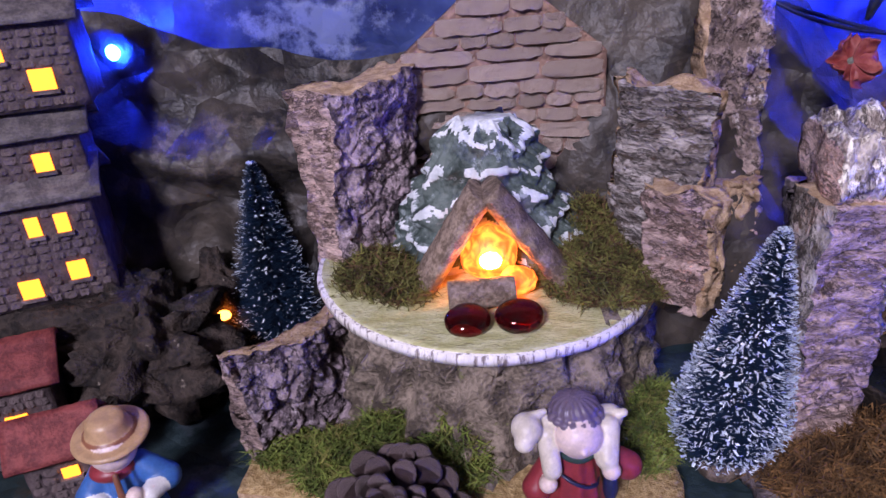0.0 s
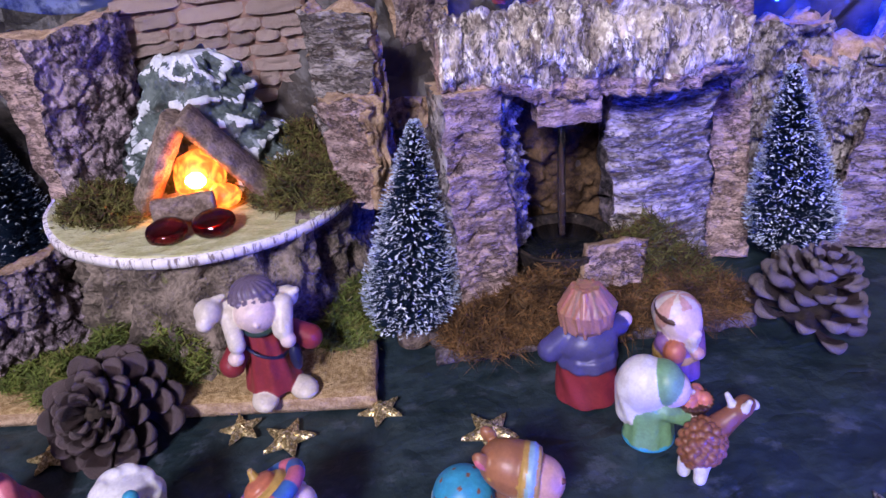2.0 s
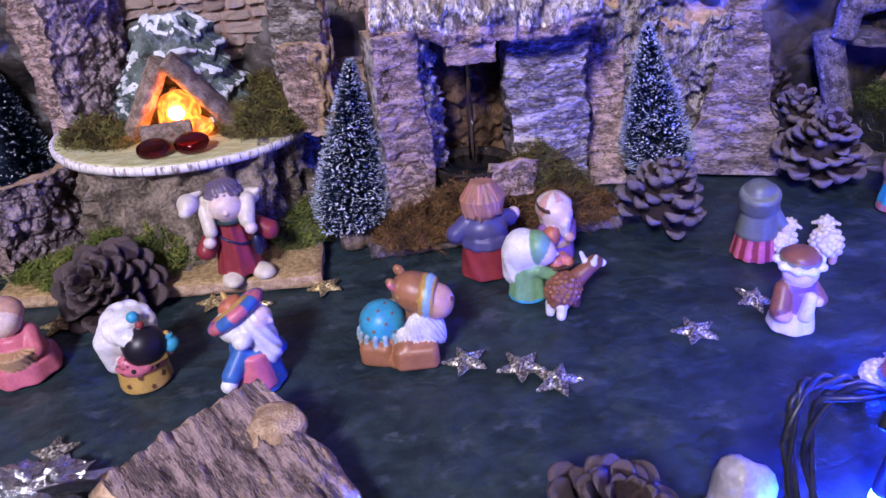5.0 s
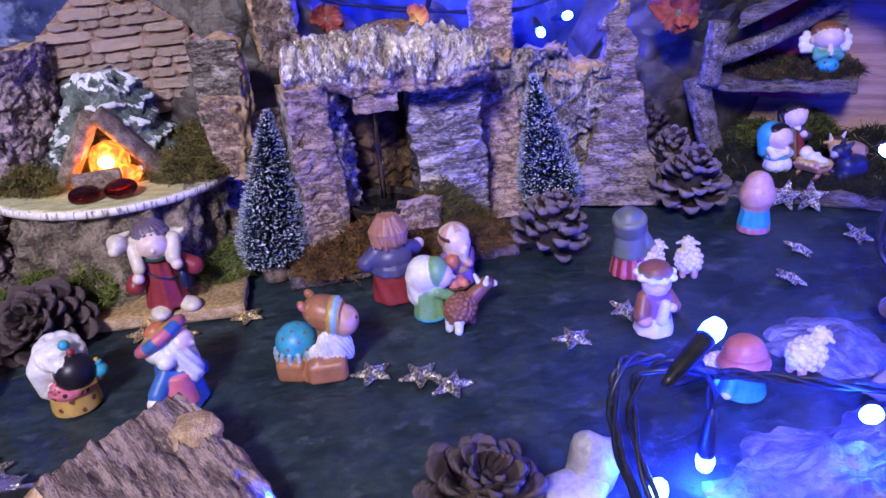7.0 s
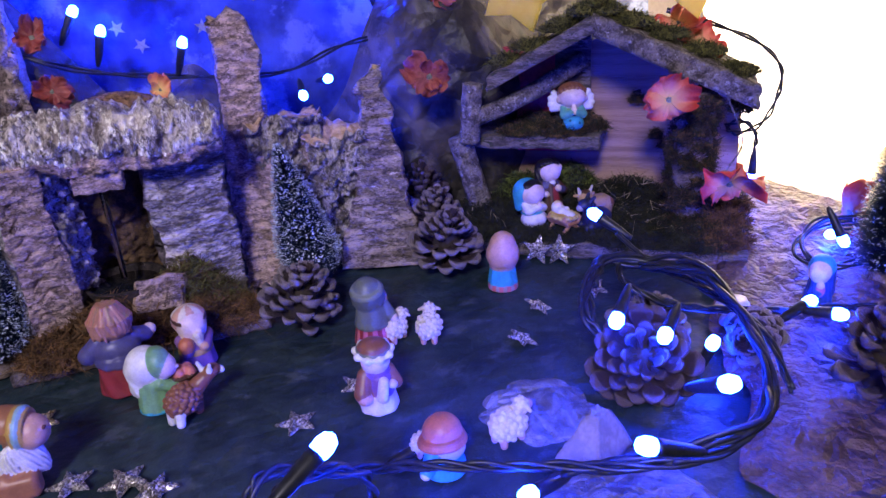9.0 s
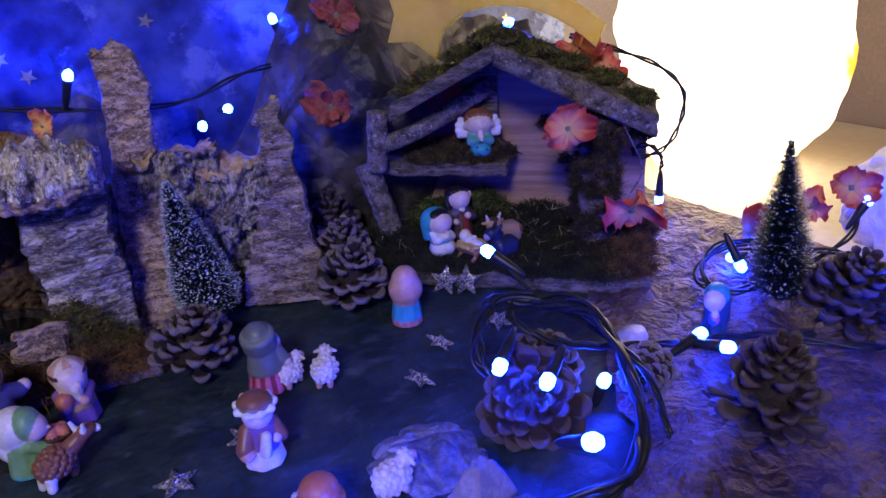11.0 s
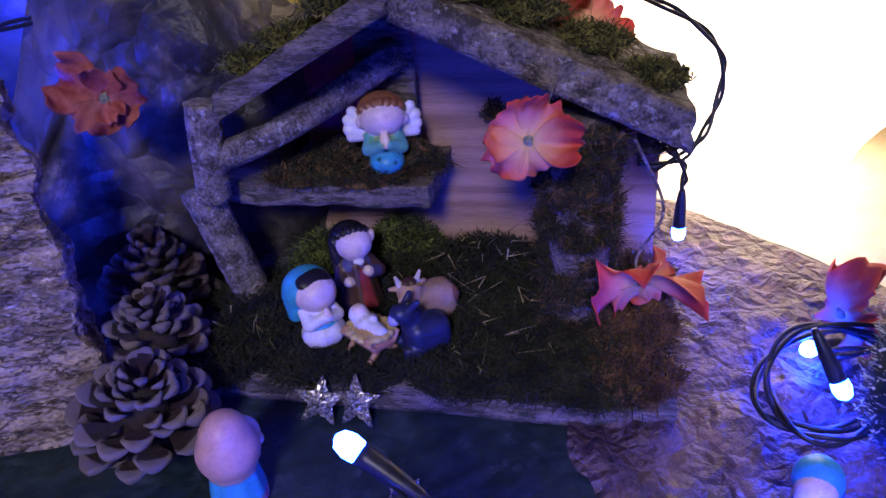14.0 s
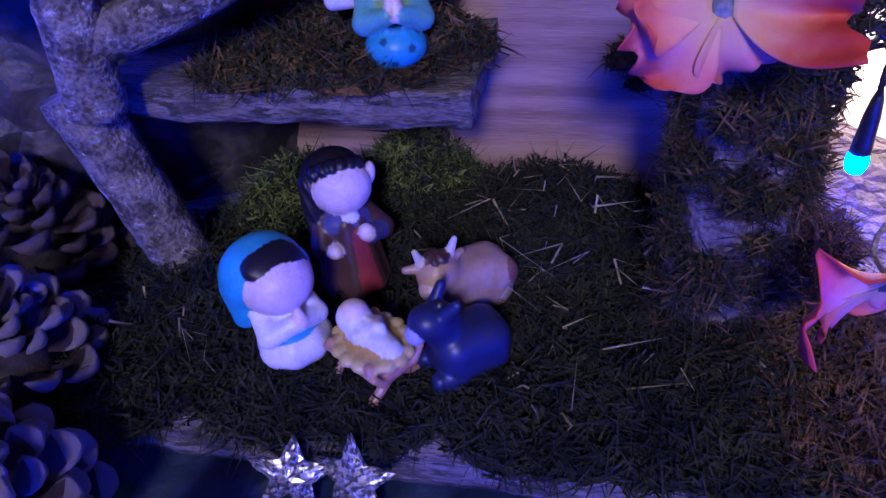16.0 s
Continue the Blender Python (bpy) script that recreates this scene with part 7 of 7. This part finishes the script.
f.done("angel_figurine", "kneeling angel figurine in turquoise with white wings", *on_stable(-0.163, 0.1, 0)[:2], -26, 1.08, 0.0945, tip=(-10, 0))


# felt comet on the roof
def comet_bm():
    bm = bmesh.new()
    outline = []
    for x, z in star_outline(0.046, 0.62, 0.25):
        outline.append((x, z))
    tail_low = [(0.02 + 0.155 * k, -0.006 + 0.028 * math.sin(k * 2.3) - 0.038 * k ** 2) for k in [i / 12 for i in range(13)]]
    tail_top = [(0.01 + 0.172 * k, 0.032 + 0.014 * math.sin(k * 2.6) - 0.042 * k ** 2.2) for k in [i / 12 for i in range(13)]]
    for y in (-0.004, 0.004):
        s = [bm.verts.new((x, y, z)) for x, z in outline]
        bm.faces.new(s if y < 0 else s[::-1])
    for i in range(10):
        bm.verts.ensure_lookup_table()
        a, b = i, (i + 1) % 10
        bm.faces.new((bm.verts[b], bm.verts[a], bm.verts[10 + a], bm.verts[10 + b]))
    lo = [[bm.verts.new((x, y, z)) for x, z in tail_low] for y in (-0.0045, 0.0045)]
    hi = [[bm.verts.new((x, y, z)) for x, z in tail_top] for y in (-0.0045, 0.0045)]
    for i in range(12):
        bm.faces.new((lo[0][i], lo[0][i + 1], hi[0][i + 1], hi[0][i]))
        bm.faces.new((lo[1][i + 1], lo[1][i], hi[1][i], hi[1][i + 1]))
        bm.faces.new((lo[0][i + 1], lo[0][i], lo[1][i], lo[1][i + 1]))
        bm.faces.new((hi[0][i], hi[0][i + 1], hi[1][i + 1], hi[1][i]))
    bm.faces.new((lo[0][12], lo[1][12], hi[1][12], hi[0][12]))
    bmesh.ops.recalc_face_normals(bm, faces=bm.faces)
    bmesh.ops.bevel(bm, geom=[e for e in bm.edges if abs(e.verts[0].co.y - e.verts[1].co.y) < 1e-6 and e.is_manifold and e.calc_face_angle(0) > 1], offset=0.0015, segments=2, affect="EDGES")
    return bm


comet = tagged(part("felt_comet", comet_bm(), M_FELT, smooth=False), "pale yellow felt comet with curved tail on the roof", "comet ornament")
comet.matrix_basis = Matrix.Translation((0.615, 0.318, 0.231)) @ pose(0, 0, 0, -6, 4, -50) @ Matrix.Scale(0.93, 4)

flower(*on_stable(-0.072, 0.03, 0.139), (72, 10, -35), 0.0165, "orange-red silk flower hanging from the stable roof", 1, stem=[(0.004, 0.002, -0.01), (0.01, 0.03, -0.006)])
flower(0.748, 0.222, 0.17, (50, 0, -30), 0.02, "orange silk flower on the stable roof", 2)
flower(0.735, 0.235, 0.19, (30, 20, -30), 0.018, "orange-red silk flower by the comet", 3)
flower(0.707, 0.134, 0.065, (116, 0, -25), 0.0205, "orange-red silk flower drooping beside the post", 4, stem=[(0, 0.004, -0.012), (0.01, 0.03, -0.02), (-0.01, 0.07, -0.03)])
flower(0.806, 0.086, 0.03, (75, 25, 60), 0.02, "orange silk flower bud beside the coiled cable", 5)
flower(0.88, 0.044, 0.069, (70, 0, -50), 0.018, "orange silk flower standing behind the tree", 6)
flower(0.85, 0.06, 0.055, (95, 0, -70), 0.017, "orange silk flower half hidden behind the tree", 7)
flower(0.516, 0.322, 0.16, (75, 0, -25), 0.0195, "red silk leaf spray on the paper hill", 8, True)
flower(0.56, 0.39, 0.232, (70, 0, -20), 0.02, "dark red silk flower on the hill top", 9, True)
flower(0.205, 0.37, 0.185, (70, 0, 0), 0.012, "dark red silk flower behind the beam", 10, True)
flower(0.286, 0.375, 0.174, (70, 0, -20), 0.01, "faded silk flower behind the beam", 11)
flower(0.2, 0.4, 0.225, (60, 10, 0), 0.014, "dark red silk flower near the sky", 12, True)


# ---- salt lamp ----
def salt_material():
    mat = bpy.data.materials.new("lit_salt_rock")
    mat.use_nodes = True
    n, l = mat.node_tree.nodes, mat.node_tree.links
    p = n["Principled BSDF"]
    co, a, r = n.new("ShaderNodeTexCoord"), n.new("ShaderNodeTexNoise"), n.new("ShaderNodeValToRGB")
    a.inputs["Scale"].default_value, a.inputs["Detail"].default_value = 11, 6
    l.new(co.outputs["Object"], a.inputs["Vector"])
    # Glow painted dimmer and more amber toward one side, along a fixed direction.
    edge_fade, mix = n.new("ShaderNodeVectorMath"), n.new("ShaderNodeMath")
    edge_fade.operation, mix.operation = "DOT_PRODUCT", "MULTIPLY_ADD"
    edge_fade.inputs[1].default_value = (-0.87, 0.5, 0.15)
    l.new(co.outputs["Object"], edge_fade.inputs[0])
    l.new(edge_fade.outputs["Value"], mix.inputs[0])
    mix.inputs[1].default_value = 3.4
    l.new(a.outputs["Fac"], mix.inputs[2])
    l.new(mix.outputs[0], r.inputs[0])
    r.color_ramp.elements[0].position, r.color_ramp.elements[1].position = 0.12, 0.3
    r.color_ramp.elements[0].color, r.color_ramp.elements[1].color = (0.42, 0.2, 0.014, 1), (1.0, 0.8, 0.52, 1)
    l.new(r.outputs[0], p.inputs["Emission Color"])
    l.new(r.outputs[0], p.inputs["Base Color"])
    p.inputs["Emission Strength"].default_value = 9.0
    p.inputs["Roughness"].default_value = 0.4
    return mat


salt = thing("salt_lamp", "large glowing salt rock lamp, warm white", "lamp", Matrix.Translation((1.02, 0.292, -0.004)))
bm = bmesh.new()
bmesh.ops.create_icosphere(bm, subdivisions=5, radius=1)
for v in bm.verts:
    c = v.co.copy()
    k = 1 + 0.12 * fbm(c.x + 3, c.y, c.z, 1.6, 3) + 0.03 * fbm(c.x, c.y, c.z, 6, 3)
    v.co = Vector((c.x * 0.142 * k * (1 + 0.15 * c.z), c.y * 0.115 * k, max(0.0, 0.17 + 0.2 * c.z * k)))
part("rock", bm, salt_material(), salt)

# ---- clay face on cotton ----
cot = thing("cotton_ornament", "round ornament of white cotton with an orange clay disc", "ornament", pose(0.955, 0.008, 0.038, 0, 0, -52))
bm = lump(0.072, 6, 0.16, (1, 0.5, 0.85), 2.4, 5, 5)
part("cotton", bm, M_COTTON, cot, "fluffy white cotton", m=Matrix.Translation((0, 0.012, 0.006)))
part("clay_disc", lump(0.041, 9, 0.05, (1, 0.45, 1.05), 1.5, 4, 2), M_CLAY, cot, "orange clay disc", m=Matrix.Translation((0.004, -0.02, 0.014)))

# ---- fairy lights ----
for p, d in (((0.234, 0.434, 0.24), (0.6, 0, 1)), ((0.252, 0.43, 0.222), (0.3, 0, 1)), ((0.316, 0.415, 0.206), (0.3, -0.2, 1)), ((0.417, 0.405, 0.146), (-0.2, -1, -0.4)), ((0.441, 0.395, 0.16), (0.1, -1, 0.2)), ((0.513, 0.443, 0.231), (-0.3, 0, 1)), ((0.54, 0.425, 0.222), (0.2, -0.3, 1)), ((-0.213, 0.452, 0.201), (0.1, -0.6, 0.6)), ((-0.26, 0.455, 0.197), (-0.2, -0.5, 0.6)), ((0.12, 0.46, 0.27), (0, -0.2, 1))):
    led(p, d)
for p, d in (((0.278, -0.066, 0.103), (0.9, 0.35, 0.35)), ((0.302, -0.039, 0.01), (-0.05, 0.0, -1)), ((0.370, -0.063, 0.034), (-0.8, -0.2, 0.2)), ((0.409, -0.097, 0.069), (-0.8, 0.2, 0.3)), ((0.458, -0.094, 0.081), (0.0, -0.6, 0.4)), ((0.476, 0.004, 0.063), (-0.7, -0.5, -0.3)), ((0.494, -0.017, 0.057), (-0.8, -0.5, -0.2)), ((0.557, 0.004, 0.02), (0.1, -0.3, 1)), ((0.532, 0.096, 0.088), (-0.5, 0.8, 0.5)), ((0.634, -0.006, 0.032), (0.9, -0.1, 0.3)), ((0.637, -0.026, 0.031), (0.4, -0.8, 0.1)), ((0.753, 0.054, 0.028), (0.1, -0.5, -0.8)), ((0.735, -0.084, 0.05), (0.0, -0.2, 1)), ((0.805, -0.069, 0.03), (0, -0.2, 1)), ((0.807, 0.195, 0.036), (0, 0, -1)), ((0.884, 0.03, 0.06), (0.5, -0.2, 0.8)), ((0.79, 0.09, 0.012), (-0.8, 0, 0.2)), ((0.27, -0.05, 0.012), (0.2, 0.2, 0.8)), ((0.1, 0.006, 0.01), (0.2, 0.3, 0.8)), ((0.36, 0.03, 0.005), (1, 0, 0.2)), ((0.7, 0.3, 0.214), (0.3, -0.5, 0.4))):
    led(p, d)
cable("black twin cable of the fairy lights along the sky", (0.12, 0.46, 0.24), (0.16, 0.45, 0.222), (0.22, 0.43, 0.195), (0.3, 0.425, 0.178), (0.4, 0.42, 0.168), (0.47, 0.43, 0.185), (0.53, 0.44, 0.19), (0.6, 0.43, 0.2))
cable("black cables of the fairy lights looped in front", (0.255, -0.075, 0.004), (0.247, -0.052, 0.05), (0.253, -0.042, 0.078), (0.275, -0.035, 0.072), (0.3, -0.028, 0.055), (0.33, -0.03, 0.045), (0.36, -0.045, 0.042), (0.39, -0.06, 0.04), (0.42, -0.085, 0.045), (0.455, -0.1, 0.05), (0.49, -0.09, 0.06), (0.52, -0.06, 0.066), (0.54, -0.02, 0.068), (0.548, 0.02, 0.068), (0.537, 0.053, 0.064), strands=3)
cable("black cables of the fairy lights looped in front", (0.262, -0.08, 0.003), (0.258, -0.05, 0.04), (0.262, -0.042, 0.07), (0.28, -0.05, 0.078), (0.3, -0.04, 0.06), (0.304, -0.037, 0.04), strands=2, seed=1)
cable("black cable bundle over the lit pine cone", (0.53, -0.075, 0.04), (0.55, -0.04, 0.05), (0.556, 0.0, 0.055), (0.55, 0.04, 0.06), (0.53, 0.062, 0.062), (0.52, 0.05, 0.058), (0.53, 0.03, 0.05), (0.555, 0.02, 0.04), (0.59, 0.015, 0.03), (0.63, 0.005, 0.022), (0.68, 0.0, 0.012), (0.73, -0.03, 0.01), strands=3, seed=2)
BUNDLE = [(0.262, -0.07, 0.02), (0.28, -0.045, 0.055), (0.305, -0.036, 0.05), (0.345, -0.04, 0.04), (0.39, -0.062, 0.038), (0.43, -0.088, 0.042), (0.47, -0.096, 0.052), (0.51, -0.072, 0.062), (0.536, -0.03, 0.066), (0.547, 0.012, 0.067), (0.54, 0.048, 0.066), (0.522, 0.066, 0.066), (0.502, 0.064, 0.062), (0.488, 0.052, 0.05), (0.492, 0.036, 0.03), (0.505, 0.03, 0.012)]
rng = random.Random(31)
for i in range(2):
    cable("black cable of the fairy lights in the bundle round the cone", *[(x + rng.uniform(-0.006, 0.006), y + rng.uniform(-0.007, 0.007), z + rng.uniform(-0.004, 0.007)) for x, y, z in BUNDLE[4 + rng.randrange(2):]], strands=2, radius=0.0018, seed=i + 5)
cable("black cable rising to the light before the crib", (0.545, 0.045, 0.062), (0.542, 0.06, 0.068), (0.538, 0.08, 0.078), strands=1, radius=0.0018)
cable("black cable of the fairy lights near the slim tree", (0.7, -0.01, 0.01), (0.735, -0.06, 0.012), (0.735, -0.08, 0.025), (0.76, -0.06, 0.04), (0.79, -0.04, 0.04), (0.81, 0.0, 0.035), (0.83, 0.02, 0.03), (0.80, 0.05, 0.03), (0.77, 0.07, 0.03))
cable("coiled black cable on the paper", (0.82, 0.05, 0.03), (0.78, 0.09, 0.03), (0.745, 0.085, 0.02), (0.728, 0.06, 0.014), (0.74, 0.042, 0.012), (0.775, 0.04, 0.016), (0.80, 0.06, 0.026), (0.79, 0.09, 0.024), (0.75, 0.092, 0.016), (0.73, 0.075, 0.01), (0.745, 0.05, 0.01), (0.79, 0.04, 0.012), (0.86, 0.03, 0.03), (0.885, 0.035, 0.05), strands=2, seed=3)
cable("twisted black cable hanging beside the salt lamp", (0.745, 0.262, 0.2), (0.78, 0.235, 0.185), (0.82, 0.215, 0.165), (0.838, 0.2, 0.14), (0.834, 0.198, 0.11), (0.815, 0.198, 0.088), (0.79, 0.205, 0.082), (0.782, 0.21, 0.09), (0.795, 0.2, 0.094), (0.807, 0.195, 0.08), (0.807, 0.195, 0.066), strands=2, seed=4)
cable("black cable loop at the front edge", (-0.07, 0.06, 0.002), (-0.035, 0.062, 0.012), (0.0, 0.045, 0.02), (0.02, 0.015, 0.012), (0.03, -0.03, 0.003), strands=1, radius=0.0026)
